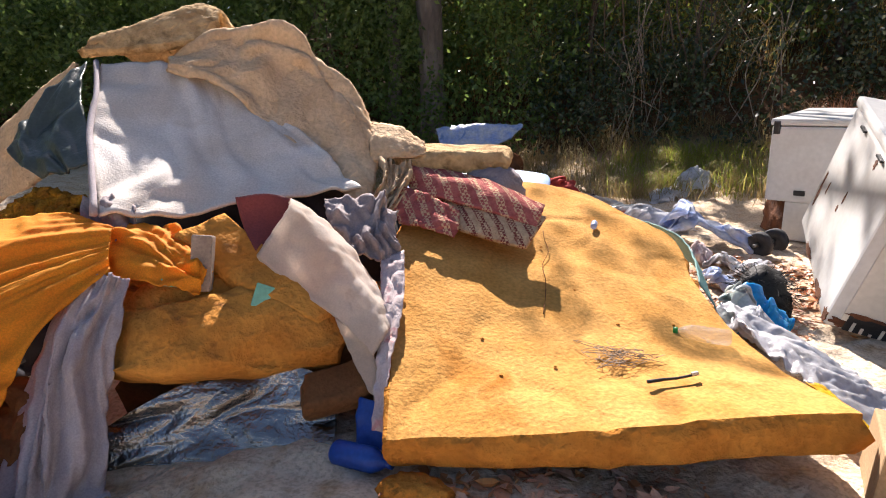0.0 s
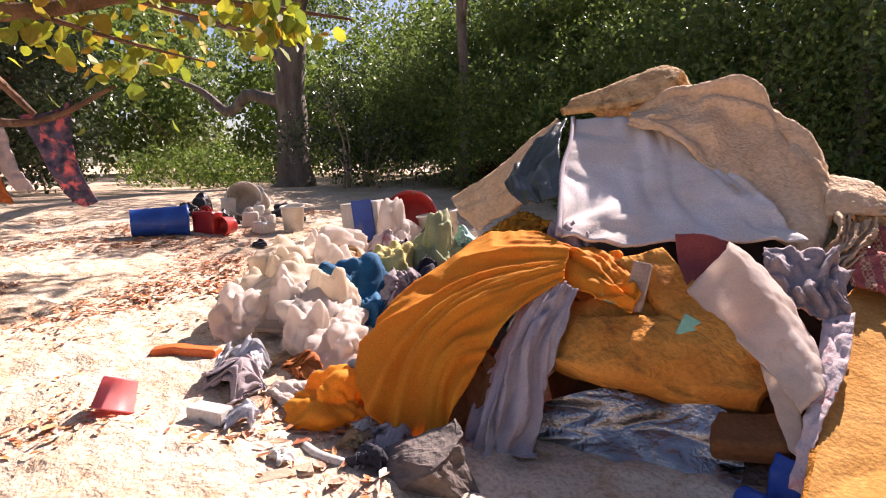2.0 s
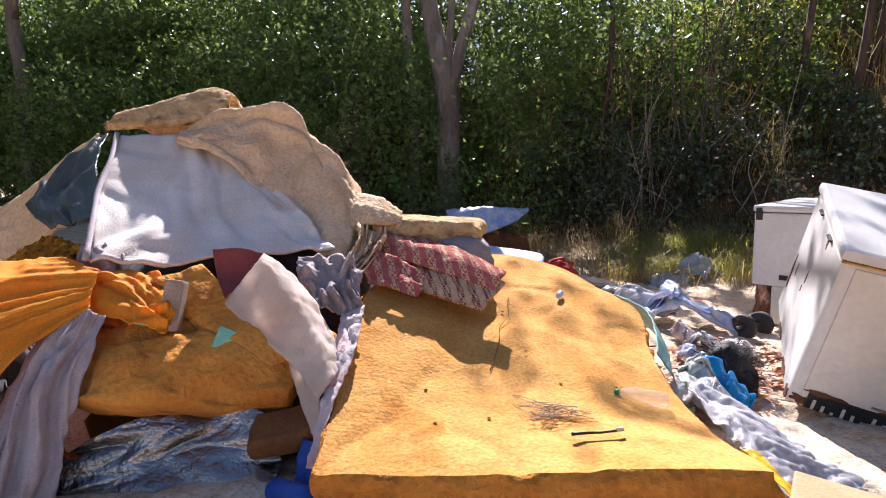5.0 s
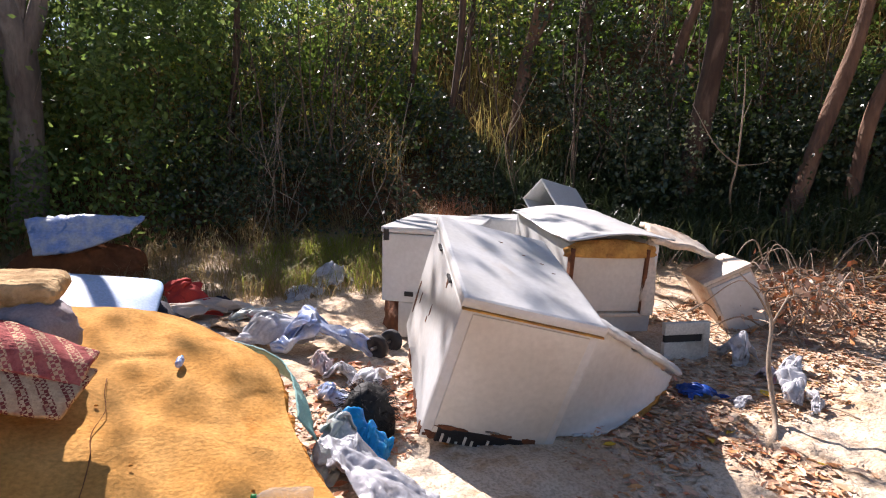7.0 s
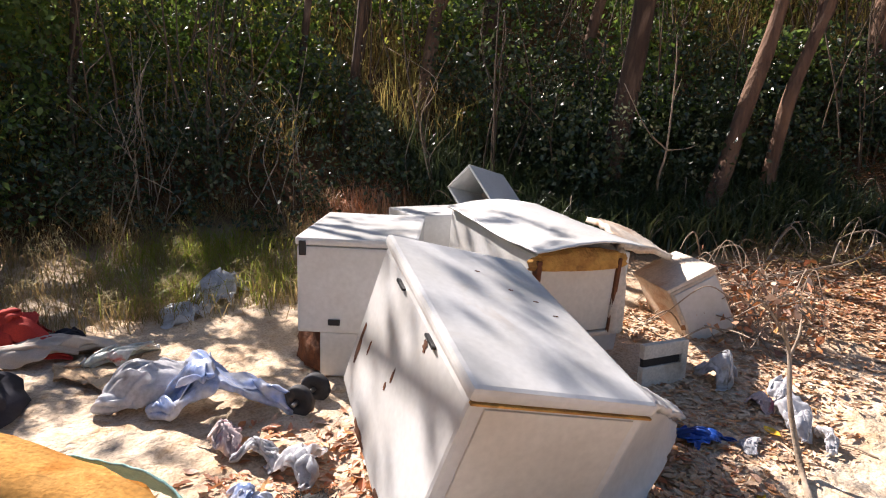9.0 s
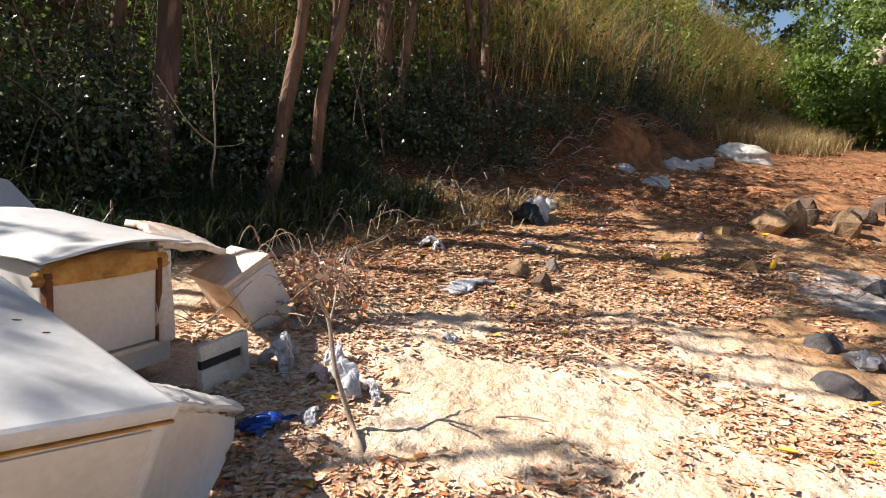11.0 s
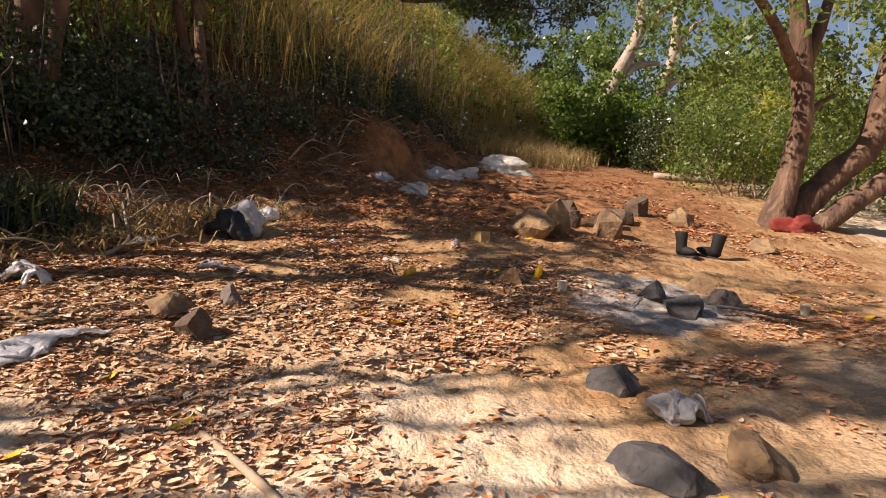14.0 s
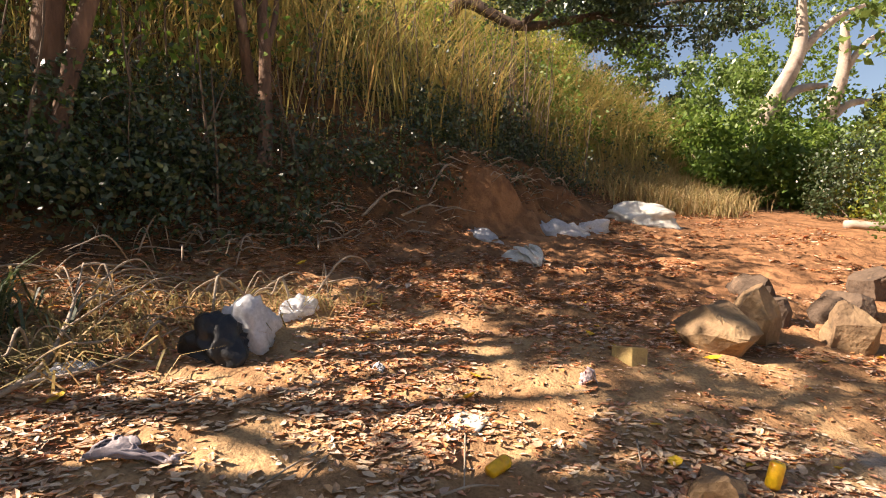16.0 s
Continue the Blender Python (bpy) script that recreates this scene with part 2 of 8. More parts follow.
M_BLACK = mat("black plastic", (0.02, 0.02, 0.022), (0.012, 0.012, 0.013), 8, 0.45, 0.3, 80)
M_RUBBER = mat("dark rubber", (0.045, 0.045, 0.05), (0.03, 0.03, 0.032), 8, 0.75, 0.3, 80, dirt=(0.16, 0.13, 0.1), dirt_scale=6, dirt_cover=0.62)
M_LEATHER = mat("black leather", (0.012, 0.011, 0.010), (0.007, 0.006, 0.006), 8, 0.72, 0.5, 60)
M_STEEL = mat("dull steel", (0.35, 0.34, 0.32), (0.22, 0.2, 0.18), 12, 0.45, 0.3, 90, metal=0.9)
M_BLUE = mat("blue plastic", (0.02, 0.09, 0.42), (0.015, 0.06, 0.30), 6, 0.4, 0.15, 60, dirt=(0.14, 0.16, 0.25), dirt_scale=5, dirt_cover=0.62)
M_BLUE_CLOTH = mat("petrol blue cloth", (0.01, 0.13, 0.26), (0.008, 0.085, 0.18), 8, 0.8, 0.3, 120)
M_RED_SACK = mat("faded red woven sack", (0.26, 0.035, 0.025), (0.17, 0.025, 0.02), 9, 0.8, 0.3, 90, dirt=(0.16, 0.07, 0.045), dirt_scale=4, dirt_cover=0.5)
M_RED = mat("red plastic", (0.50, 0.04, 0.03), (0.38, 0.03, 0.025), 6, 0.4, 0.15, 60, dirt=(0.30, 0.14, 0.1), dirt_scale=5, dirt_cover=0.62)
M_PINK = mat("sun-faded pink plastic", (0.86, 0.36, 0.34), (0.78, 0.27, 0.26), 6, 0.45, 0.1, 60, through_light=0.55, speckle=0.1)
M_ORANGE_PLASTIC = mat("orange plastic", (0.70, 0.16, 0.03), (0.60, 0.11, 0.02), 6, 0.5, 0.2, 60)
M_WHITE_PLASTIC = mat("dirty white plastic", (0.72, 0.69, 0.62), (0.60, 0.56, 0.48), 5, 0.45, 0.15, 60, dirt=(0.40, 0.33, 0.24), dirt_scale=5, dirt_cover=0.6, through_light=0.12)
M_FILM = mat("white plastic film", (0.82, 0.82, 0.84), (0.70, 0.70, 0.73), 7, 0.25, 0.5, 40, dirt=(0.36, 0.33, 0.30), dirt_scale=7, dirt_cover=0.6, through_light=0.5, spec=0.6)
M_FILM_BLUE = mat("blue and white bag film", (0.36, 0.48, 0.80), (0.72, 0.74, 0.80), 9, 0.25, 0.5, 40, dirt=(0.12, 0.25, 0.60), dirt_scale=7, dirt_cover=0.58, through_light=0.3, spec=0.6)
M_CYAN = mat("bright blue bag film", (0.03, 0.50, 0.88), (0.015, 0.40, 0.80), 8, 0.3, 0.5, 50, through_light=0.5, spec=0.6)
M_PRINT = mat("printed bag film", (0.70, 0.70, 0.70), (0.55, 0.62, 0.55), 12, 0.3, 0.5, 50, dirt=(0.55, 0.10, 0.07), dirt_scale=9, dirt_cover=0.6, through_light=0.25, spec=0.6)
M_YELLOW_FILM = mat("yellow printed film", (0.85, 0.55, 0.02), (0.75, 0.40, 0.02), 9, 0.3, 0.4, 50, dirt=(0.6, 0.05, 0.03), dirt_scale=9, dirt_cover=0.62)
M_AQUA = mat("pale aqua fabric", (0.30, 0.52, 0.46), (0.22, 0.42, 0.38), 8, 0.7, 0.3, 100)
M_RED_CLOTH = mat("red cloth", (0.62, 0.06, 0.035), (0.48, 0.04, 0.03), 8, 0.85, 0.4, 100)
M_YELLOW_CLOTH = mat("pale yellow cloth", (0.62, 0.52, 0.20), (0.50, 0.40, 0.13), 8, 0.85, 0.3, 100)
M_OLIVE_CLOTH = mat("pale green cloth", (0.36, 0.38, 0.20), (0.26, 0.28, 0.14), 8, 0.85, 0.3, 100)
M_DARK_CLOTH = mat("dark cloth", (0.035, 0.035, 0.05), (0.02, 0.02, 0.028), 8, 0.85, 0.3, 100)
M_GREY_CLOTH = mat("mauve grey cloth", (0.34, 0.29, 0.29), (0.24, 0.20, 0.21), 8, 0.85, 0.3, 100, dirt=(0.46, 0.40, 0.36), dirt_scale=6, dirt_cover=0.6)
M_OCHRE_SHAG = mat("ochre shag", (0.55, 0.24, 0.02), (0.30, 0.12, 0.015), 18, 0.95, 1.0, 60, depth=0.03, spec=0.1)
M_STRIPE = mat("pink striped ticking", (0.62, 0.52, 0.50), (0.50, 0.40, 0.40), 4, 0.85, 0.3, 120, dirt=(0.52, 0.16, 0.18), dirt_scale=14, dirt_cover=0.55, stretch=(1, 1, 0.15))
M_FLOWER = mat("pink and black flowered cotton", (0.03, 0.035, 0.08), (0.13, 0.11, 0.17), 22, 0.85, 0.2, 120, dirt=(0.78, 0.20, 0.20), dirt_scale=15, dirt_cover=0.52, through_light=0.25)
M_SAFFRON = mat("rust brown cloth", (0.45, 0.15, 0.03), (0.30, 0.08, 0.02), 8, 0.85, 0.3, 100)
M_CARD = mat("brown cardboard", (0.46, 0.31, 0.17), (0.38, 0.25, 0.13), 5, 0.9, 0.2, 90)
M_CARD_YELLOW = mat("faded yellow card", (0.55, 0.40, 0.16), (0.44, 0.30, 0.12), 7, 0.9, 0.3, 80, dirt=(0.3, 0.19, 0.1), dirt_scale=9, dirt_cover=0.56)
M_BRICK = mat("grey brick", (0.36, 0.29, 0.24), (0.28, 0.22, 0.18), 12, 0.95, 0.7, 90)
M_WOOD = mat("bleached driftwood", (0.50, 0.38, 0.26), (0.36, 0.26, 0.17), 5, 0.9, 0.6, 40, stretch=(1, 1, 0.2))
M_TWIG = mat("dead twig", (0.40, 0.32, 0.24), (0.26, 0.19, 0.13), 7, 0.95, 0.6, 60)
# foam colour darkened to stand in for shade low in the heap
M_FOAM_SHADE = mat("brown foam with shade in its colour", (0.24, 0.11, 0.045), (0.15, 0.07, 0.03), 5, 0.95, 0.7, 60, depth=0.01, spec=0.1)
M_BARK_DARK = mat("dark brown bark", (0.11, 0.07, 0.048), (0.055, 0.034, 0.024), 5, 0.95, 1.0, 16, dirt=(0.26, 0.18, 0.13), dirt_scale=3, dirt_cover=0.6, stretch=(1, 1, 0.3), depth=0.05)
M_STEM = mat("dark thin stems", (0.16, 0.11, 0.075), (0.09, 0.065, 0.045), 3, 0.95, 0.4, 40)
M_BARK = mat("grey bark", (0.24, 0.20, 0.165), (0.15, 0.12, 0.10), 5, 0.95, 1.0, 18, dirt=(0.34, 0.30, 0.26), dirt_scale=3, dirt_cover=0.6, stretch=(1, 1, 0.35), depth=0.04)
M_BARK_RED = mat("reddish bark", (0.20, 0.115, 0.07), (0.105, 0.06, 0.04), 5, 0.95, 1.0, 18, dirt=(0.30, 0.21, 0.15), dirt_scale=4, dirt_cover=0.58, stretch=(1, 1, 0.35), depth=0.04)
M_BARK_TREE = mat("rough brown bark", (0.17, 0.10, 0.062), (0.085, 0.05, 0.035), 5, 0.95, 1.0, 14, dirt=(0.30, 0.20, 0.14), dirt_scale=4, dirt_cover=0.58, stretch=(1, 1, 0.35), depth=0.05)
M_BARK_PALE = mat("pale smooth bark", (0.44, 0.35, 0.28), (0.30, 0.22, 0.17), 2, 0.85, 0.8, 12, dirt=(0.20, 0.12, 0.08), dirt_scale=1.8, dirt_cover=0.58)
G1, G2, G3, G4 = (0.08, 0.14, 0.03), (0.17, 0.26, 0.05), (0.25, 0.34, 0.08), (0.10, 0.15, 0.045)
M_LEAF = mat("hedge leaves", (0.11, 0.18, 0.035), (0.16, 0.22, 0.05), 0.6, 0.4, 0, 30, through_light=0.5, island=[G1, G2, G4, G3, (0.13, 0.17, 0.04)], spec=0.5)
# leaf tones lowered so the colour itself carries the woods' shade
M_LEAF_DARK = mat("dark glossy leaves, shade in their colour", (0.04, 0.065, 0.02), (0.05, 0.075, 0.025), 0.6, 0.35, 0, 30, through_light=0.25, island=[(0.022, 0.038, 0.014), (0.04, 0.062, 0.02), (0.055, 0.08, 0.03), (0.10, 0.12, 0.06)], spec=0.6)
M_LEAF_GREY = mat("grey-green dusty leaves", (0.16, 0.18, 0.10), (0.12, 0.14, 0.07), 0.6, 0.45, 0, 30, through_light=0.3, island=[(0.09, 0.11, 0.05), (0.16, 0.18, 0.10), (0.22, 0.22, 0.14)], spec=0.5)
# brighter leaf colours that paint the glow of sun from behind
M_LEAF_BACKLIT = mat("yellow-green leaves, backlight in their colour", (0.30, 0.36, 0.05), (0.38, 0.40, 0.07), 0.6, 0.5, 0, 30, through_light=0.6, island=[(0.20, 0.28, 0.04), (0.34, 0.40, 0.06), (0.46, 0.44, 0.08), (0.40, 0.30, 0.10)])
M_LEAF_LIGHT = mat("fresh green leaves", (0.12, 0.20, 0.03), (0.16, 0.22, 0.04), 0.6, 0.5, 0, 30, through_light=0.45, island=[(0.08, 0.15, 0.025), (0.13, 0.21, 0.03), (0.20, 0.26, 0.05)])
M_LEAF_YELLOW = mat("yellowing sea-grape leaves", (0.34, 0.36, 0.03), (0.26, 0.30, 0.03), 3, 0.5, 0, 30, through_light=0.55, island=[(0.07, 0.12, 0.02), (0.16, 0.24, 0.02), (0.36, 0.40, 0.03), (0.50, 0.46, 0.03), (0.10, 0.16, 0.02), (0.24, 0.30, 0.03), (0.50, 0.20, 0.03), (0.12, 0.18, 0.02)])
M_LITTER = mat("fallen leaves", (0.46, 0.24, 0.13), (0.36, 0.16, 0.08), 3, 0.5, 0.2, 60, island=[(0.16, 0.06, 0.035), (0.80, 0.62, 0.46), (0.50, 0.19, 0.08), (0.72, 0.29, 0.09), (0.42, 0.14, 0.06), (0.80, 0.58, 0.40), (0.62, 0.18, 0.06), (0.78, 0.60, 0.44), (0.48, 0.22, 0.10), (0.74, 0.36, 0.11), (0.30, 0.12, 0.06)], spec=0.4)
M_LITTER_PALE = mat("bleached fallen leaves", (0.52, 0.36, 0.22), (0.44, 0.27, 0.15), 3, 0.6, 0.2, 60, island=[(0.34, 0.17, 0.09), (0.78, 0.64, 0.46), (0.56, 0.28, 0.12), (0.74, 0.58, 0.40), (0.48, 0.24, 0.12), (0.80, 0.66, 0.48), (0.66, 0.38, 0.18), (0.76, 0.60, 0.44)], spec=0.3)
M_LITTER_YELLOW = mat("yellow fallen leaf", (0.70, 0.46, 0.03), (0.60, 0.34, 0.02), 8, 0.6, 0.2, 60)
M_STRAW = mat("dry grass", (0.46, 0.32, 0.15), (0.36, 0.25, 0.11), 1, 0.8, 0, 40, through_light=0.35, island=[(0.24, 0.15, 0.07), (0.54, 0.40, 0.20), (0.38, 0.30, 0.12), (0.20, 0.20, 0.07), (0.44, 0.28, 0.12)])
M_CANE = mat("tall golden grass", (0.46, 0.36, 0.13), (0.34, 0.30, 0.09), 0.5, 0.75, 0, 40, through_light=0.35, island=[(0.26, 0.26, 0.07), (0.52, 0.38, 0.13), (0.36, 0.32, 0.09), (0.56, 0.32, 0.12), (0.20, 0.24, 0.05)])
M_BLADE = mat("dark strap leaves", (0.05, 0.075, 0.025), (0.07, 0.09, 0.03), 1, 0.4, 0, 40, through_light=0.25, island=[(0.035, 0.055, 0.02), (0.07, 0.095, 0.035), (0.11, 0.12, 0.06)], spec=0.6)


def clear_mat():
    m = bpy.data.materials.new("clear plastic")
    m.use_nodes = True
    n, l = m.node_tree.nodes, m.node_tree.links
    g = n["Principled BSDF"]
    g.inputs["Base Color"].default_value, g.inputs["Roughness"].default_value = (0.8, 0.84, 0.84, 1), 0.12
    bp, tx = n.new("ShaderNodeBump"), n.new("ShaderNodeTexNoise")
    tx.inputs["Scale"].default_value = 30
    bp.inputs["Strength"].default_value, bp.inputs["Distance"].default_value = 0.5, 0.01
    l.new(tx.outputs["Fac"], bp.inputs["Height"])
    l.new(bp.outputs[0], g.inputs["Normal"])
    t, x = n.new("ShaderNodeBsdfTransparent"), n.new("ShaderNodeMixShader")
    t.inputs[0].default_value = (0.95, 0.97, 0.97, 1)
    x.inputs[0].default_value = 0.25
    l.new(t.outputs[0], x.inputs[1])
    l.new(g.outputs[0], x.inputs[2])
    l.new(x.outputs[0], n["Material Output"].inputs[0])
    return m


M_GLASSY = clear_mat()
M_GREENCAP = mat("green cap", (0.02, 0.30, 0.05), (0.02, 0.25, 0.04), 6, 0.4, 0.1, 60)
M_MINT = mat("mint plastic", (0.25, 0.58, 0.44), (0.2, 0.5, 0.38), 6, 0.5, 0.1, 60)
M_EARTH = mat("red earth", (0.26, 0.10, 0.04), (0.16, 0.065, 0.03), 4, 0.98, 1.0, 14, dirt=(0.09, 0.045, 0.025), dirt_scale=3, dirt_cover=0.56, depth=0.05, spec=0.05)

# ---- shape helpers ----


def soft_plus(v, k):
    return k * np.log1p(np.exp(np.minimum(50, v / k)))


def foot_line(x):
    """y at which the bank begins."""
    return 8.6 - 0.7 * soft_plus(x - 3.0, 0.8)


def height(x, y):
    """Ground height: flat sand, a rise towards +x, the wooded bank towards +y."""
    x, y = np.asarray(x, float), np.asarray(y, float)
    z = 0.05 + 6 * np.tanh(soft_plus(0.17 * (x - 6.3) + 0.075 * y, 0.12) / 6)
    z = z + 0.05 * np.minimum(soft_plus(-x - 1.2, 0.5), 10.0)
    d = y - foot_line(x)
    fade = 1 / (1 + np.exp(-np.clip((x + 11) * 0.8, -40, 40)))
    wide = 1 / (1 + np.exp(-np.clip((x - 14.4) * 2.2, -40, 40))) / (1 + np.exp(-np.clip((18.2 - x) * 2, -40, 40)))
    edge = d - 0.35 + 0.35 * np.sin(x * 2.1) + 0.18 * np.sin(x * 5.3 + 1) + 0.08 * np.sin(y * 7)
    scarp = wide * (0.75 + 0.2 * np.sin(x * 3.3)) / (1 + np.exp(-np.clip(edge * 9, -40, 40)))
    hill = 4.5 * np.tanh(0.32 * soft_plus(d - 4.5, 1.0) / 4.5) / (1 + np.exp(-np.clip((x - 9) * 0.7, -40, 40)))
    scarp = scarp + wide * 0.16 * np.exp(-np.minimum((edge * 1.6) ** 2, 50)) * np.sin(x * 8.5 + 2.5 * np.sin(y * 5.0)) * np.sin(y * 7.5 + 2.0 * np.sin(x * 4.0))
    return z + scarp + hill + 5.5 * np.tanh(0.5 * soft_plus(d - 0.3, 0.5) / 5.5) * fade


def ripple(x, y):
    """Trodden lumps and footprints in the loose ground."""
    v = Vector((x, y, 0))
    k = 1.0 if x < 11 else 2.0
    return k * (0.03 * noise.noise(v * 0.9) + 0.022 * noise.noise(v * 2.7) + 0.024 * (1 - 2 * abs(noise.noise(v * 4.5))) + 0.022 * noise.noise(v * 8) + 0.007 * noise.noise(v * 15))


def H(x, y):
    return float(height(x, y))


def raw_mesh(name, verts, faces, material, smooth=True):
    me = bpy.data.meshes.new(name)
    me.from_pydata([tuple(v) for v in verts], [], faces)
    me.materials.append(material)
    if smooth:
        me.polygons.foreach_set("use_smooth", [True] * len(me.polygons))
    me.update()
    return me


def quad_mesh(name, verts, material):
    """verts (N, 4, 3): N loose quads, quick."""
    n = len(verts)
    me = bpy.data.meshes.new(name)
    me.vertices.add(n * 4)
    me.vertices.foreach_set("co", np.asarray(verts, np.float32).ravel())
    me.loops.add(n * 4)
    me.loops.foreach_set("vertex_index", np.arange(n * 4, dtype=np.int32))
    me.polygons.add(n)
    me.polygons.foreach_set("loop_start", np.arange(0, n * 4, 4, dtype=np.int32))
    me.materials.append(material)
    me.update(calc_edges=True)
    return me


def thing(name, label, category, at=(0, 0, 0), group="", kind=""):
    ob = new(name)
    ob.empty_display_size = 0.1
    ob.location = at
    return tagged(ob, label, category, group, kind)


def part(name, bm, material, parent, label=""):
    """Links a bmesh or mesh as one object under a thing or part."""
    if isinstance(bm, bmesh.types.BMesh):
        me = bpy.data.meshes.new(name)
        bm.to_mesh(me)
        bm.free()
        me.materials.append(material)
    else:
        me = bm
    ob = new(name, me)
    if parent:
        ob.parent = parent
        root, off = parent, Vector()
        while root:
            off += root.location
            root = root.parent
        ob.location = -off
    return tagged(ob, label)


def solo(name, mesh, label, category, group="", kind=""):
    if isinstance(mesh, tuple):
        bm, material = mesh
        mesh = bpy.data.meshes.new(name)
        bm.to_mesh(mesh)
        bm.free()
        mesh.materials.append(material)
    return tagged(new(name, mesh), label, category, group, kind)


def spline(points, n):
    """Catmull-Rom through points (k, d) at n even steps."""
    p = np.asarray(points, float)
    k = len(p)
    t = np.linspace(0, k - 1, n)
    i = np.minimum(t.astype(int), k - 2)
    f = (t - i)[:, None] if p.ndim == 2 else (t - i)[:, None, None]
    ext = np.concatenate([2 * p[:1] - p[1:2], p, 2 * p[-1:] - p[-2:-1]])
    a, b, c, d = ext[i], ext[i + 1], ext[i + 2], ext[i + 3]
    return 0.5 * (2 * b + (c - a) * f + (2 * a - 5 * b + 4 * c - d) * f ** 2 + (3 * b - a - 3 * c + d) * f ** 3)


def surface(grid, nu, nv):
    g = np.asarray(grid, float)
    rows = spline(g, nu)
    return np.swapaxes(spline(np.swapaxes(rows, 0, 1), nv), 0, 1)


def normals(s):
    du, dv = np.gradient(s, axis=0), np.gradient(s, axis=1)
    n = np.cross(dv, du)
    return n / np.maximum(1e-9, np.linalg.norm(n, axis=2, keepdims=True))


def wrinkle(s, amp, size, seed, ridge=0.6):
    """Folds along the surface's normals: broad folds, sharp creases and a fine crumple."""
    n = normals(s)
    o = Vector((seed * 7.31, seed * 3.17, seed * 1.73))
    out = s.copy()
    for i in range(s.shape[0]):
        for j in range(s.shape[1]):
            v = Vector(s[i, j]) / size + o
            a = noise.noise(v) + 0.5 * noise.noise(v * 2.1)
            b = (1 - 2 * abs(noise.noise(v * 1.6 + Vector((5, 2, 9))))) * ridge + 0.3 * (1 - 2 * abs(noise.noise(v * 3.7)))
            out[i, j] += n[i, j] * amp * (a * (1 - ridge) + b)
    return out


def sheet_mesh(name, s, thick, material):
    nu, nv = s.shape[:2]
    n = normals(s)
    top, low = (s + n * thick / 2).reshape(-1, 3), (s - n * thick / 2).reshape(-1, 3)
    verts = np.concatenate([top, low])
    k, faces = nu * nv, []
    for i in range(nu - 1):
        for j in range(nv - 1):
            a, b, c, d = i * nv + j, i * nv + j + 1, (i + 1) * nv + j + 1, (i + 1) * nv + j
            faces += [(a, b, c, d), (k + d, k + c, k + b, k + a)]
    rim = [(0, j) for j in range(nv)] + [(i, nv - 1) for i in range(1, nu)] + [(nu - 1, j) for j in range(nv - 2, -1, -1)] + [(i, 0) for i in range(nu - 2, 0, -1)]
    ids = [i * nv + j for i, j in rim]
    for a, b in zip(ids, ids[1:] + ids[:1]):
        faces.append((b, a, k + a, k + b))
    return raw_mesh(name, verts, faces, material)


def cloth_mesh(name, grid, material, amp=0.02, size=0.2, seed=1, thick=0.006, nu=36, nv=44, ridge=0.6, ragged=0.0, floor=True, folds=None, fan=False):
    """A draped sheet. folds = (across, along, depth): long folds that run along the grid's second way if across > along."""
    s = surface(grid, nu, nv)
    if folds:
        n = normals(s)
        for i in range(nu):
            for j in range(nv):
                u, v = i / (nu - 1), j / (nv - 1)
                w = 0.25 * noise.noise(Vector((u * 2, v * 2, seed + 3)))
                q = Vector(((u + w) * folds[0], (v + w) * folds[1], seed * 1.7))
                s[i, j] += n[i, j] * folds[2] * (0.15 + 1.1 * v if fan else 1) * (1 - 2.4 * abs(noise.noise(q)) + 0.45 * (1 - 2.4 * abs(noise.noise(q * 2.1 + Vector((3, 7, 1))))))
    if ragged:
        for j in range(nv):
            s[-1, j] += (s[-1, j] - s[-2, j]) * noise.noise(Vector((j * 0.35, seed, 0))) * ragged
            s[0, j] += (s[0, j] - s[1, j]) * noise.noise(Vector((j * 0.35, seed, 4))) * ragged
        for i in range(nu):
            s[i, 0] += (s[i, 0] - s[i, 1]) * noise.noise(Vector((i * 0.35, seed, 8))) * ragged
            s[i, -1] += (s[i, -1] - s[i, -2]) * noise.noise(Vector((i * 0.35, seed, 12))) * ragged
    s = wrinkle(s, amp, size, seed, ridge)
    if floor:
        s[..., 2] = np.maximum(s[..., 2], height(s[..., 0], s[..., 1]) + thick / 2 + 0.004)
    return sheet_mesh(name, s, thick, material)


def lump_mesh(name, at, size, material, seed=1, amp=0.25, ridge=0.5, detail=4, turn=0.0, flat=0.35, freq=1.6, ground=True):
    """A crumpled heap: at = its foot, size = full width, depth, height."""
    bm = bmesh.new()
    bmesh.ops.create_icosphere(bm, subdivisions=detail, radius=1.0)
    o = Vector((seed * 5.1, seed * 2.3, seed * 9.7))
    c, s = math.cos(turn), math.sin(turn)
    for v in bm.verts:
        d = v.co.normalized()
        q = d * freq + o
        a = noise.noise(q) + 0.5 * noise.noise(q * 2.2)
        b = 1 - 2 * abs(noise.noise(q * 1.9)) + 0.5 * (1 - 2 * abs(noise.noise(q * 4.3)))
        r = 1 + amp * ((1 - ridge) * a + ridge * b)
        p = d * r
        p.z = p.z if p.z > -flat else -flat - (-p.z - flat) * 0.05
        x, y, z = p.x * size[0] / 2, p.y * size[1] / 2, (p.z + flat) * size[2] / (1 + flat)
        v.co = (at[0] + c * x - s * y, at[1] + s * x + c * y, at[2] + z)
        if ground:
            v.co.z = max(v.co.z, H(v.co.x, v.co.y) - 0.02)
    for f in bm.faces:
        f.smooth = True
    me = bpy.data.meshes.new(name)
    bm.to_mesh(me)
    bm.free()
    me.materials.append(material)
    return me


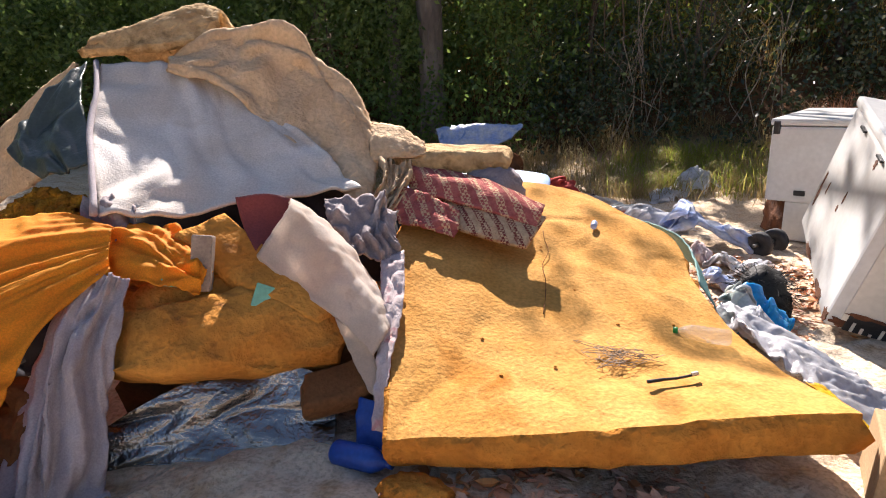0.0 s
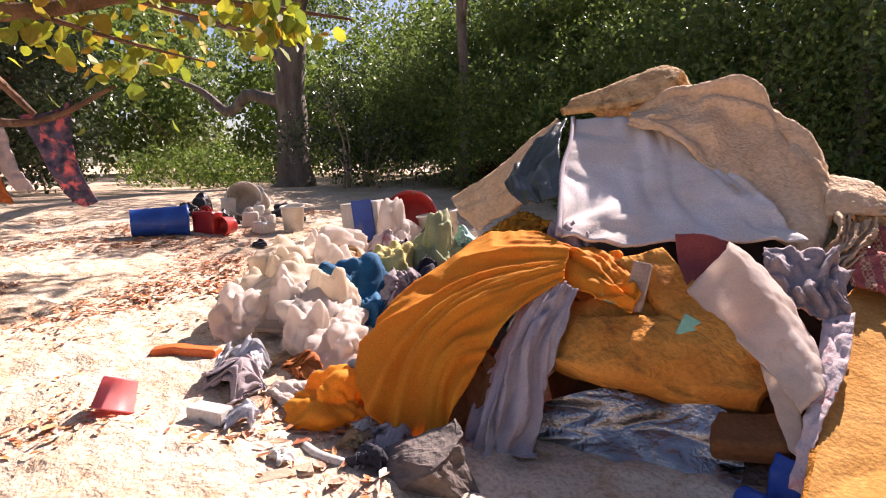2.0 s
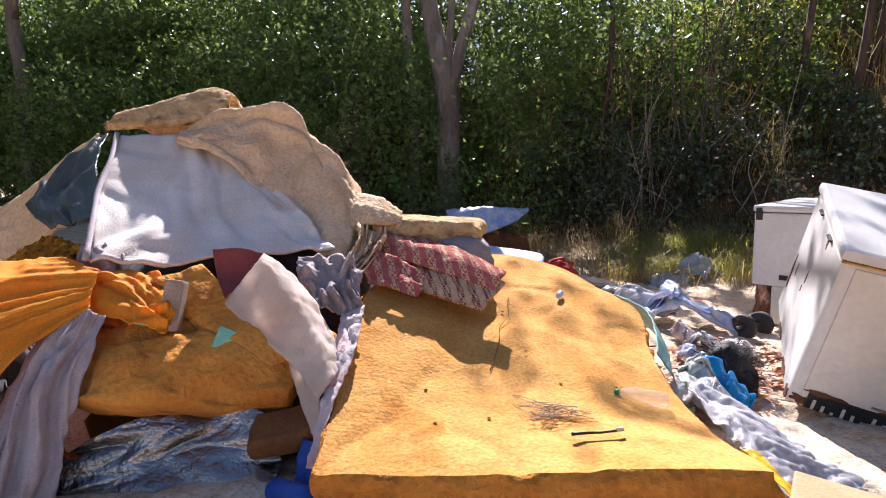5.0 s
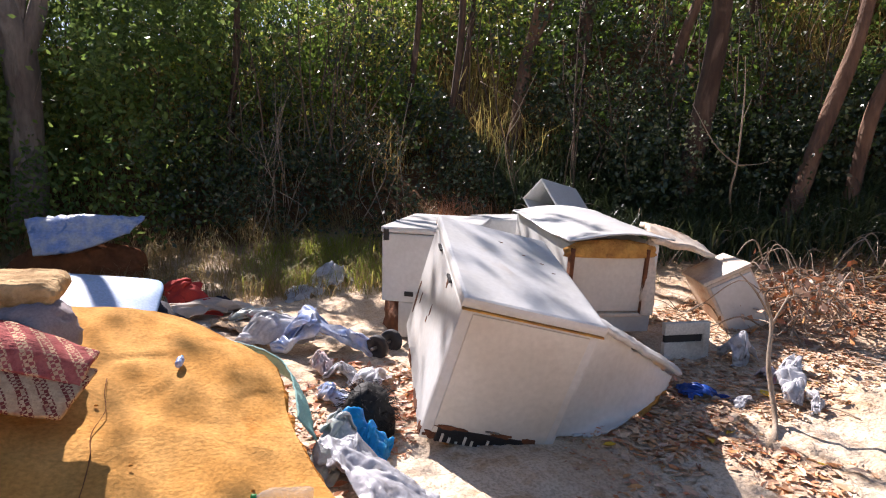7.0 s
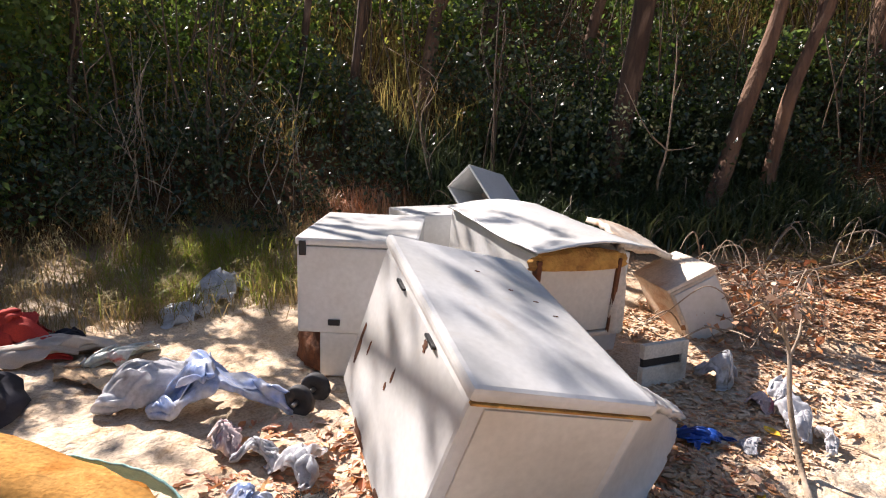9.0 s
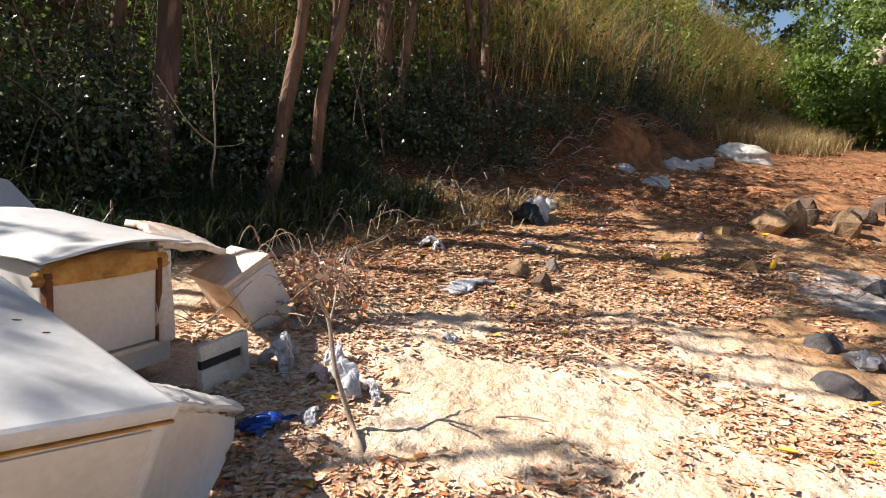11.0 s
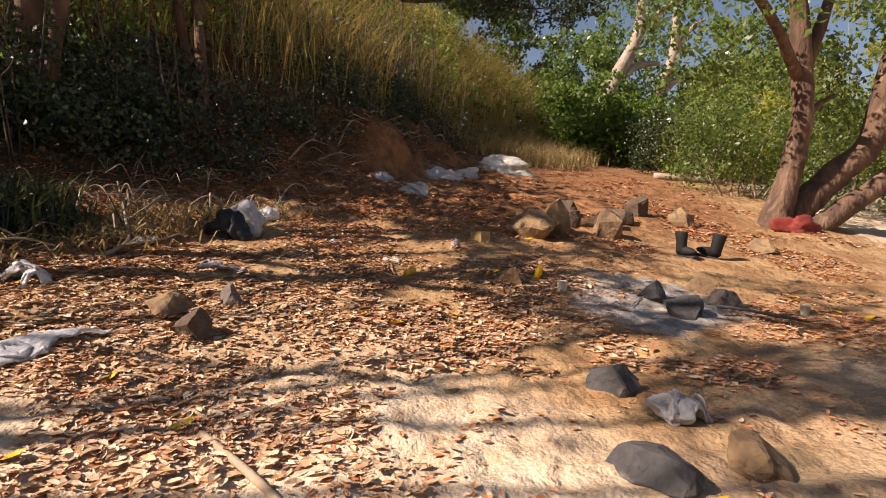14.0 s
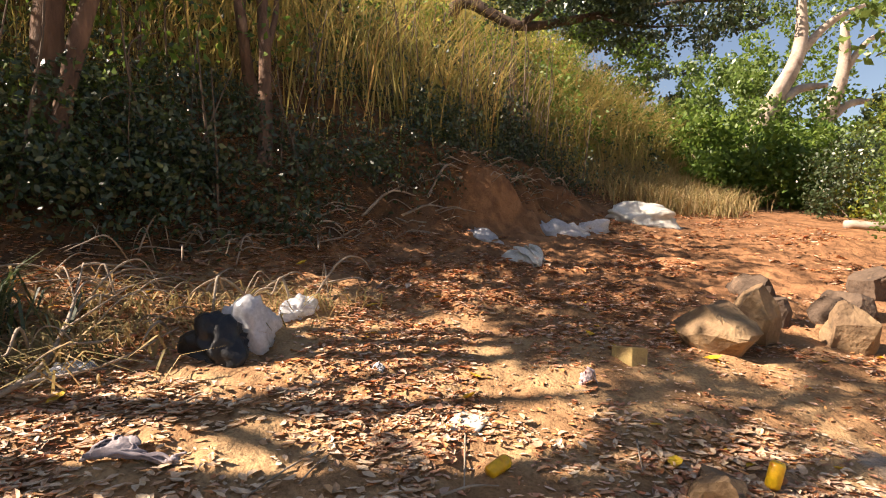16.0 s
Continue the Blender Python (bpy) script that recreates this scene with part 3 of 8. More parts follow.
def rag_mesh(name, at, size, material, seed=1, crease=0.5, freq=2.4, n=46, turn=0.0, thick=0.005):
    """Thrown-down cloth or film: a sheet folded over itself several times, creased, slumped into a low heap."""
    rnd = random.Random(seed)
    n = int(n * 1.15)
    u, v = np.meshgrid(np.linspace(-1, 1, n), np.linspace(-1, 1, n), indexing="ij")
    big = 1.35 * max(size[0], size[1]) / 2

    def field(a, b, f, k):
        return np.array([noise.noise(Vector((p * f, q * f, seed * 3.7 + k))) for p, q in zip(a.ravel(), b.ravel())]).reshape(a.shape)

    w1, w2 = field(u, v, 1.1, 0), field(u, v, 1.1, 9)
    x, y, z = big * (u + 0.35 * w1), big * (v + 0.35 * w2), np.zeros_like(u)
    r = max(0.010, 0.05 * min(size[0], size[1]))
    for k in range(5):
        a, off = rnd.uniform(0, 6.28), big * rnd.uniform(0.12, 0.62)
        ca, sa = math.cos(a), math.sin(a)
        wave = 0.16 * big * np.sin((x * sa - y * ca) / big * rnd.uniform(2, 4) + k)
        d = x * ca + y * sa - off + wave
        over = np.clip(d, 0, None)
        rr = r * rnd.uniform(0.7, 1.5)
        bent = np.where(over < math.pi * rr, rr * np.sin(np.minimum(over / rr, math.pi)), math.pi * rr - over)
        lift = np.where(over < math.pi * rr, rr * (1 - np.cos(np.minimum(over / rr, math.pi))), 2 * rr)
        move = np.where(d > 0, bent - d, 0)
        x, y, z = x + ca * move, y + sa * move, z + np.where(d > 0, lift, 0) * 0.8
    x, y = x - (x.max() + x.min()) / 2, y - (y.max() + y.min()) / 2
    x, y = x * size[0] / max(1e-6, x.max() - x.min()), y * size[1] / max(1e-6, y.max() - y.min())
    rho = np.clip((2 * x / size[0]) ** 2 + (2 * y / size[1]) ** 2, 0, 1)
    low = field(x / size[0], y / size[1], 1.7, 4)
    mound = size[2] * 0.72 * (1 - rho) ** 0.75 * np.clip(0.78 + 0.9 * low, 0.15, 1.3)
    ang = np.arctan2(y, x)
    warp = field(u, v, 1.6, 6)
    sharp = 1 - 2.6 * np.abs(field(u + 0.5 * w1, v * 0.55 + 0.5 * w2, freq * 0.75, 15))
    fine = 1 - 2.6 * np.abs(field(u * 0.7 + 0.3 * w2, v + 0.4 * w1, freq * 1.7, 25))
    amp = min(0.042, 0.30 * size[2] + 0.006) * (0.5 + 0.5 * crease)
    z = z * min(1.0, 0.5 * size[2] / max(1e-6, z.max())) + mound
    z = z + amp * (0.62 * sharp + 0.30 * fine) + 0.10 * size[2] * np.sin(ang * 7 + 5 * warp) * rho * (1 - 0.6 * rho)
    x, y = x + amp * 0.7 * warp + amp * 0.5 * fine, y + amp * 0.7 * low + amp * 0.5 * sharp
    c, s = math.cos(turn), math.sin(turn)
    X, Y = at[0] + c * x - s * y, at[1] + s * x + c * y
    base = height(X, Y)
    Z = np.maximum(base + z + (at[2] - H(at[0], at[1])) * (1 - rho), base + 0.012)
    return sheet_mesh(name, np.stack([X, Y, Z], -1), thick, material)


def bundle_mesh(name, at, size, material, seed=1, detail=5, turn=0.0, crease=1.0):
    """A bunched garment or bag: billowing lobes with sharp valleys between, laid on the ground."""
    bm = bmesh.new()
    bmesh.ops.create_icosphere(bm, subdivisions=detail, radius=1.0)
    rnd = random.Random(seed)
    o = Vector((seed * 5.1, seed * 2.3, seed * 9.7))
    axis = Vector((rnd.gauss(0, 1), rnd.gauss(0, 1), rnd.gauss(0, 0.5))).normalized()
    c, s = math.cos(turn), math.sin(turn)
    for v in bm.verts:
        d = v.co.normalized()
        q = d - axis * d.dot(axis) * 0.55
        w = noise.noise_vector(d * 1.3 + o) * 0.55
        q = q + w + o
        lobes = 0.45 * noise.noise(d * 1.1 + o) + 0.25 * noise.noise(d * 2.0 - o)
        folds = 0.34 * abs(noise.noise(q * 1.9)) + 0.15 * abs(noise.noise(q * 3.6)) + 0.055 * abs(noise.noise(q * 7.5)) + 0.02 * abs(noise.noise(q * 15.0))
        r = 0.88 + lobes + crease * (folds - 0.12)
        p = d * r
        z = max(p.z + 0.30, 0.0) / 1.3
        spread = 1 + 0.25 * max(0.0, -d.z)
        x, y = p.x * size[0] / 2 * spread, p.y * size[1] / 2 * spread
        X, Y = at[0] + c * x - s * y, at[1] + s * x + c * y
        v.co = (X, Y, H(X, Y) + 0.004 + (at[2] - H(at[0], at[1])) + z * size[2] * 1.15)
    for f in bm.faces:
        f.smooth = True
    me = bpy.data.meshes.new(name)
    bm.to_mesh(me)
    bm.free()
    me.materials.append(material)
    return me


def rock_mesh(name, at, size, material, seed=1, detail=4, turn=0.0):
    bm = bmesh.new()
    bmesh.ops.create_icosphere(bm, subdivisions=detail, radius=1.0)
    rnd = random.Random(seed)
    planes = []
    for _ in range(18):
        n = Vector((rnd.gauss(0, 1), rnd.gauss(0, 1), rnd.gauss(0, 0.8))).normalized()
        planes.append((n, rnd.uniform(0.42, 0.68)))
    c, s = math.cos(turn), math.sin(turn)
    for v in bm.verts:
        p = v.co.copy()
        for n, d in planes:
            k = p.dot(n) - d
            if k > 0:
                p -= n * k
        p *= 1 + 0.16 * noise.noise(p * 2.2 + Vector((seed, 0, 0))) + 0.07 * (1 - 2 * abs(noise.noise(p * 5 + Vector((0, seed, 0))))) + 0.03 * noise.noise(p * 14 + Vector((0, seed, 0)))
        x, y, z = p.x * size[0] / 1.4, p.y * size[1] / 1.4, (p.z + 0.4) * size[2] / 1.15
        v.co = (at[0] + c * x - s * y, at[1] + s * x + c * y, at[2] + z)
    for f in bm.faces:
        f.smooth = False
    me = bpy.data.meshes.new(name)
    bm.to_mesh(me)
    bm.free()
    me.materials.append(material)
    return me


def tube_mesh(name, runs, material, sides=8, rough=0.0, seed=0):
    """Tapered limbs; runs = lists of (x, y, z, radius)."""
    verts, faces = [], []
    for k, run in enumerate(runs):
        p = spline(run, max(4, len(run) * 4))
        base = len(verts)
        for i, q in enumerate(p):
            t = Vector(p[min(i + 1, len(p) - 1)][:3]) - Vector(p[max(i - 1, 0)][:3])
            t.normalize()
            u = t.orthogonal() if i == 0 else (u - t * u.dot(t))
            u.normalize()
            w = t.cross(u)
            for s in range(sides):
                a = 2 * math.pi * s / sides
                d = u * math.cos(a) + w * math.sin(a)
                r = max(q[3], 0.0008)
                if rough:
                    r *= 1 + rough * noise.noise(Vector((math.cos(a) * 1.3, math.sin(a) * 1.3, i * 0.45 + k * 9 + seed)))
                verts.append(Vector(q[:3]) + d * r)
        for i in range(len(p) - 1):
            for s in range(sides):
                a, b = base + i * sides + s, base + i * sides + (s + 1) % sides
                faces.append((a, b, b + sides, a + sides))
        faces.append(tuple(base + s for s in range(sides - 1, -1, -1)))
        faces.append(tuple(base + (len(p) - 1) * sides + s for s in range(sides)))
    return raw_mesh(name, verts, faces, material)


def leaf_quads(centres, size, rng, up=0.4, slim=0.55, spread=0.4):
    """Folded pointed leaves at the centres, turned at random."""
    n = len(centres)
    c = np.asarray(centres, float)
    axis = rng.normal(size=(n, 3))
    axis[:, 2] -= up
    axis /= np.linalg.norm(axis, axis=1, keepdims=True)
    side = np.cross(axis, rng.normal(size=(n, 3)))
    side /= np.maximum(1e-6, np.linalg.norm(side, axis=1, keepdims=True))
    nor = np.cross(axis, side)
    s = size * rng.uniform(1 - spread, 1 + spread, (n, 1))
    base, tip = c - axis * s * 0.5, c + axis * s * 0.5
    left = c + side * s * slim * 0.5 + nor * s * 0.12 - axis * s * 0.06
    right = c - side * s * slim * 0.5 + nor * s * 0.12 - axis * s * 0.06
    return np.stack([base, right, tip, left], axis=1)


def in_clearing(p):
    """Culls leaves whose shadow would reach the clearing; patterned stray sprays stay to shape its dappled afternoon
    sun.
    """
    k = (p[:, 2] - 0.4) / to_sun.z
    x, y = p[:, 0] - to_sun.x * k, p[:, 1] - to_sun.y * k
    edge = np.where(x < -0.8, 4.6, np.where(x < 4.6, 8.8, np.where(x < 6.6, 6.4, np.where(x < 9.6, 3.7, np.where(x < 10.8, 2.6, np.where(x < 12.0, 1.0, -0.4))))))
    edge = edge + 0.7 * np.sin(x * 1.3) + 0.4 * np.sin(x * 3.1 + 1)
    lit = (x > -4.2) & (x < 18.5) & (y < edge) & (p[:, 1] > 2.0)
    patch = np.sin(x * 2.3 + 1.5 * np.sin(y * 1.7)) * np.sin(y * 2.9 + 1.2 * np.sin(x * 1.9))
    dapple = np.sin(x * 5.5 + 1.3 * np.sin(y * 3.1)) * np.sin(y * 4.3 + 1.6 * np.sin(x * 3.3 + 1))
    stray = np.where((x < 4.6) | ((x < 9.5) & (y > 0.6)) | ((x < 7.5) & (y > -0.4)), np.where((x < 4.3) & (((x > 1.9) & (y > 1.4)) | ((x > -0.1) & (y > 2.2))), np.where(dapple > -0.12, 0.85, 0.04), 0.01), np.where(patch > np.where(y < -0.3, -0.45, 0.2), 0.85, 0.02))
    return p[~lit | (rng.uniform(0, 1, len(p)) < stray)]


def clumps(centres, radii, count, rng):
    """Leaf places in lumps that are fuller towards their shell."""
    out = []
    for c, r in zip(centres, radii):
        r = np.asarray(r, float) if np.ndim(r) else np.array([r, r, r * 0.8])
        k = max(5, int(count * (r.prod() ** (2 / 3)) / 0.6))
        d = rng.normal(size=(k, 3))
        d /= np.linalg.norm(d, axis=1, keepdims=True)
        rad = rng.uniform(0.25, 1.0, (k, 1)) ** 0.5
        lobes = 1 + 0.28 * np.sin(d[:, :1] * 5 + c[0] * 3) * np.cos(d[:, 1:2] * 4 + c[2] * 5)
        out.append(np.asarray(c) + d * rad * lobes * r)
    return np.concatenate(out)


def box_bm(size, bevel=0.01, segs=2, m=None):
    bm = bmesh.new()
    bmesh.ops.create_cube(bm, size=1.0, matrix=Matrix.Diagonal((*size, 1)))
    if bevel:
        bmesh.ops.bevel(bm, geom=list(bm.edges), offset=bevel, segments=segs, affect="EDGES", profile=0.6)
    if m is not None:
        bmesh.ops.transform(bm, matrix=m, verts=bm.verts)
    return bm


def lathe_mesh(name, profile, material, m=None, sides=24, dent=0.0, seed=0, squash=(1, 1)):
    """profile: (radius, z) from the bottom up."""
    verts, faces = [], []
    for i, (r, z) in enumerate(profile):
        for s in range(sides):
            a = 2 * math.pi * s / sides
            k = 1 + dent * noise.noise(Vector((math.cos(a), math.sin(a), z * 6 + seed)))
            v = Vector((r * k * math.cos(a) * squash[0], r * k * math.sin(a) * squash[1], z))
            verts.append(m @ v if m is not None else v)
    for i in range(len(profile) - 1):
        for s in range(sides):
            a, b = i * sides + s, i * sides + (s + 1) % sides
            faces.append((a, b, b + sides, a + sides))
    faces.append(tuple(range(sides - 1, -1, -1)))
    faces.append(tuple((len(profile) - 1) * sides + s for s in range(sides)))
    return raw_mesh(name, verts, faces, material)


# ---- ground ----
def steps(*spans):
    out = [spans[0][0]]
    for a, b, d in spans:
        out += list(np.linspace(a, b, max(2, int(round((b - a) / d)) + 1))[1:])
    return np.array(out)


gx = steps((-500, -60, 60), (-60, -16, 2), (-16, -5, 0.3), (-5, 12.5, 0.06), (12.5, 20, 0.09), (20, 24, 0.3), (24, 60, 1.5), (60, 500, 60))
gy = steps((-500, -60, 60), (-60, -9, 2), (-9, -3.5, 0.3), (-3.5, 7.5, 0.06), (7.5, 14, 0.25), (14, 60, 2), (60, 500, 60))
GX, GY = np.meshgrid(gx, gy, indexing="ij")
GZ = height(GX, GY)
near = (np.abs(GX - 3.5) < 14) & (np.abs(GY - 1) < 9)
dune = np.zeros_like(GZ)
for i, j in zip(*np.nonzero(near)):
    dune[i, j] = ripple(GX[i, j], GY[i, j])
GZ = GZ + dune
idx = np.arange(GX.size).reshape(GX.shape)
quads = np.stack([idx[:-1, :-1], idx[1:, :-1], idx[1:, 1:], idx[:-1, 1:]], -1).reshape(-1, 4)
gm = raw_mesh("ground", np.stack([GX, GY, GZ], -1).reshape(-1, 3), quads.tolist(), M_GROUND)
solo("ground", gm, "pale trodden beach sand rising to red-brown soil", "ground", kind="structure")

# ---- woods on the bank ----
rng = np.random.default_rng(7)


def on_bank(n, x0, x1, d0, d1):
    x = rng.uniform(x0, x1, n)
    y = foot_line(x) + rng.uniform(d0, d1, n)
    return x, y, height(x, y)


def hedge(name, label, material, n, x0, x1, d0, d1, z0, z1, r0, r1, count, leaf, slim=0.55):
    x, y, z = on_bank(n, x0, x1, d0, d1)
    c = np.stack([x, y, z + rng.uniform(z0, z1, n)], 1)
    r = rng.uniform(r0, r1, n)
    pts = in_clearing(clumps(c, r, count, rng))
    pts = pts[pts[:, 2] > height(pts[:, 0], pts[:, 1]) + 0.03]
    solo(name, quad_mesh(name, leaf_quads(pts, leaf, rng, slim=slim), material), label, "bushes", kind="stuff")


hedge("hedge", "dense small-leaved green hedge thicket on the bank", M_LEAF, 210, -14, 1.0, 0.1, 2.2, 0.2, 3.0, 0.45, 0.95, 420, 0.085)
hedge("upper_hedge", "taller green thicket higher up the bank", M_LEAF, 130, -15, 4.0, 1.8, 7.0, 2.0, 4.2, 0.6, 1.2, 260, 0.12)
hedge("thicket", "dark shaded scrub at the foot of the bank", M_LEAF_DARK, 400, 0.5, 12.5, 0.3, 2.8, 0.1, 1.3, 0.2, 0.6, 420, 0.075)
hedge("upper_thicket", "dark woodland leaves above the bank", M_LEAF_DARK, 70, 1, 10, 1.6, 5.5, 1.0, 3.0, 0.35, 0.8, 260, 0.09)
hedge("lit_scrub", "backlit yellow-green saplings behind the dark scrub", M_LEAF_BACKLIT, 300, -3, 7.0, 2.6, 10.0, 0.6, 3.2, 0.25, 0.65, 150, 0.095)
hedge("grey_scrub", "grey-green small-leaved scrub at the edge of the grass", M_LEAF_GREY, 70, 0.0, 8.0, 0.0, 1.6, 0.2, 1.5, 0.2, 0.45, 420, 0.055)
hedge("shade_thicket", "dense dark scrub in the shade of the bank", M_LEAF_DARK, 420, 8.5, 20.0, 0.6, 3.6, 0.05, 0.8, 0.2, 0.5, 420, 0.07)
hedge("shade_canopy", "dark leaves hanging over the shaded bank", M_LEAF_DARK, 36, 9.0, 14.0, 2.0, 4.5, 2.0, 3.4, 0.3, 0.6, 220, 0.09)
hedge("crest_scrub", "sunlit yellow-green scrub above the grassy slope", M_LEAF_BACKLIT, 190, 11.0, 30.0, 4.5, 13.0, 0.3, 2.4, 0.3, 0.8, 140, 0.12)
hedge("back_woods", "sunlit green crowns behind the bank", M_LEAF_LIGHT, 150, -16, 1, 5.0, 13.0, 0.8, 6.0, 0.7, 1.5, 150, 0.15)
hedge("upper_scrub", "low sunlit green scrub on the crest of the bank", M_LEAF_LIGHT, 70, 1, 11, 4.0, 12.0, 0.2, 1.5, 0.6, 1.2, 170, 0.15)
hedge("slope_scrub", "yellow-green sunlit scrub on the grassy slope", M_LEAF_LIGHT, 130, 12.5, 34, 2.2, 10, 0.3, 2.0, 0.4, 1.0, 200, 0.12)
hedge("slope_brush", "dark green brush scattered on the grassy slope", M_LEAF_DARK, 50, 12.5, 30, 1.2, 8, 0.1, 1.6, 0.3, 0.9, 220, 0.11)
hedge("bank_scrub", "low sunlit scrub covering the upper bank", M_LEAF, 80, -4, 13, 1.6, 9.5, 0.1, 0.9, 0.4, 0.9, 260, 0.11)
hedge("fresh_scrub", "fresh light green scrub on the upper bank", M_LEAF_LIGHT, 80, -4, 13, 1.6, 9.5, 0.2, 1.0, 0.4, 0.9, 260, 0.11)
hedge("hedge_backing", "dense green growth deep in the hedge", M_LEAF, 150, -14, 2, 1.6, 5.0, 0.8, 3.6, 0.6, 1.1, 330, 0.11)


def blades(n, xs, ys, tall, wide, lean, bend=0.35):
    """Grass blades as two joined bent quads each."""
    zs = height(xs, ys)
    a = rng.uniform(0, 2 * math.pi, n)
    h = tall * rng.uniform(0.5, 1.25, n)
    w = wide * rng.uniform(0.6, 1.3, n)
    d = np.stack([np.cos(a), np.sin(a), np.zeros(n)], 1)
    s = np.stack([-np.sin(a), np.cos(a), np.zeros(n)], 1) * w[:, None] * 0.5
    p0 = np.stack([xs, ys, zs - 0.01], 1)
    l = rng.uniform(0.3, 1.0, n)[:, None] * lean
    p1 = p0 + d * (h[:, None] * l * 0.4) + np.array([0, 0, 1.0]) * (h[:, None] * 0.6)
    p2 = p1 + d * (h[:, None] * l * (0.5 + bend)) + np.array([0, 0, 1.0]) * (h[:, None] * (0.4 - 0.3 * l))
    return np.concatenate([np.stack([p0 - s, p0 + s, p1 + s * 0.8, p1 - s * 0.8], 1), np.stack([p1 - s * 0.8, p1 + s * 0.8, p2 + s * 0.1, p2 - s * 0.1], 1)])


def tufts(n, x0, x1, d0, d1, per, spread):
    x, y, _ = on_bank(n, x0, x1, d0, d1)
    x, y = np.repeat(x, per), np.repeat(y, per)
    return x + rng.normal(0, spread, n * per), y + rng.normal(0, spread, n * per)


xs, ys = tufts(560, -2.5, 5.5, -1.8, 1.2, 30, 0.14)
solo("dry_grass", quad_mesh("dry_grass", blades(len(xs), xs, ys, 0.30, 0.008, 1.2), M_STRAW), "dry straw-coloured grass tufts along the bank", "grass", kind="stuff")
xs, ys = tufts(70, 1.7, 3.6, -1.5, 0.2, 26, 0.16)
solo("green_grass", quad_mesh("green_grass", blades(len(xs), xs, ys, 0.34, 0.011, 1.0), M_LEAF_BACKLIT), "sunlit green grass at the edge of the sand", "grass", kind="stuff")
xs, ys = tufts(340, 5.5, 9.6, -0.8, 2.2, 24, 0.16)
solo("strap_leaves", quad_mesh("strap_leaves", blades(len(xs), xs, ys, 0.55, 0.022, 0.95), M_BLADE), "dark arching strap-leaved plants in the shade", "plants", kind="stuff")
xs, ys = tufts(620, 14.6, 34, 2.0, 13.0, 36, 0.35)
solo("tall_grass", quad_mesh("tall_grass", blades(len(xs), xs, ys, 1.9, 0.022, 0.7), M_CANE), "tall golden and green grass on the slope", "grass", kind="stuff")
xs, ys = tufts(420, 20.5, 33, -1.8, 2.4, 26, 0.25)
solo("short_grass", quad_mesh("short_grass", blades(len(xs), xs, ys, 0.7, 0.02, 0.8), M_STRAW), "short dry grass at the foot of the slope", "grass", kind="stuff")

xs, ys = 4.45 + rng.normal(0, 0.26, 900), 8.0 + rng.normal(0, 0.2, 900)
solo("dry_bush", quad_mesh("dry_bush", blades(900, xs, ys, 0.55, 0.007, 0.7), M_LITTER), "rust-brown dry tuft behind the appliances", "dry bush", kind="stuff")
xs, ys = tufts(85, 7.6, 10.9, -1.6, -0.1, 16, 0.22)
solo("dead_fronds", quad_mesh("dead_fronds", blades(len(xs), xs, ys, 0.24, 0.016, 2.2), M_STRAW), "bleached dead fronds and cut stems strewn at the bank's foot", "fronds", kind="stuff")
xs, ys = tufts(420, -1.5, 7.0, 2.2, 10.0, 22, 0.22)
more_x, more_y = tufts(330, 10.5, 16.0, 3.4, 10.0, 22, 0.22)
xs, ys = np.concatenate([xs, more_x]), np.concatenate([ys, more_y])
solo("bank_grass", quad_mesh("bank_grass", blades(len(xs), xs, ys, 0.9, 0.014, 0.8), M_CANE), "tall dry golden grass on the upper bank", "grass", kind="stuff")

# upright saplings and dead stems in the thicket
srnd = random.Random(3)


def stems(name, label, n, x0, x1, d0, d1, t0, t1, r0, r1, material, bow=0.2):
    """Thin stems in loose clusters, each bowed and forked once."""
    runs = []
    while len(runs) < n:
        cx = srnd.uniform(x0, x1)
        cd = srnd.uniform(d0, d1)
        for _ in range(srnd.randint(2, 7)):
            x = cx + srnd.gauss(0, 0.22)
            y = float(foot_line(cx)) + cd + srnd.gauss(0, 0.22)
            z, tall = H(x, y), srnd.uniform(t0, t1)
            dx, dy, r, k = srnd.gauss(0, 0.16) * tall, srnd.gauss(0, 0.12) * tall, srnd.uniform(r0, r1), srnd.gauss(0, bow)
            mid = (x + dx * 0.5 + k, y + dy * 0.5, z + tall * 0.55)
            runs.append([(x, y, z - 0.1, r), (x + dx * 0.2 + k * 0.7, y + dy * 0.2, z + tall * 0.28, r * 0.9), (*mid, r * 0.75), (x + dx, y + dy, z + tall, r * 0.35)])
            if srnd.random() < 0.6:
                runs.append([(*mid, r * 0.6), (mid[0] + srnd.gauss(0, 0.25), mid[1] + srnd.gauss(0, 0.2), mid[2] + tall * 0.2, r * 0.45), (mid[0] + srnd.gauss(0, 0.5), mid[1] + srnd.gauss(0, 0.3), mid[2] + tall * 0.42, r * 0.25)])
    solo(name, tube_mesh(name, runs, material, 5), label, "saplings", kind="stuff")


stems("saplings", "many thin upright saplings and dead stems", 330, -4, 12, 1.0, 6.0, 1.4, 3.6, 0.005, 0.020, M_STEM)
stems("pale_stems", "pale dead stems leaning in the scrub", 60, -1.5, 8, -0.1, 1.6, 0.7, 2.2, 0.004, 0.011, M_TWIG, 0.3)
stems("slope_stems", "dark thin saplings along the grassy slope", 170, 12, 20, 1.2, 4.5, 1.4, 3.4, 0.006, 0.022, M_STEM)

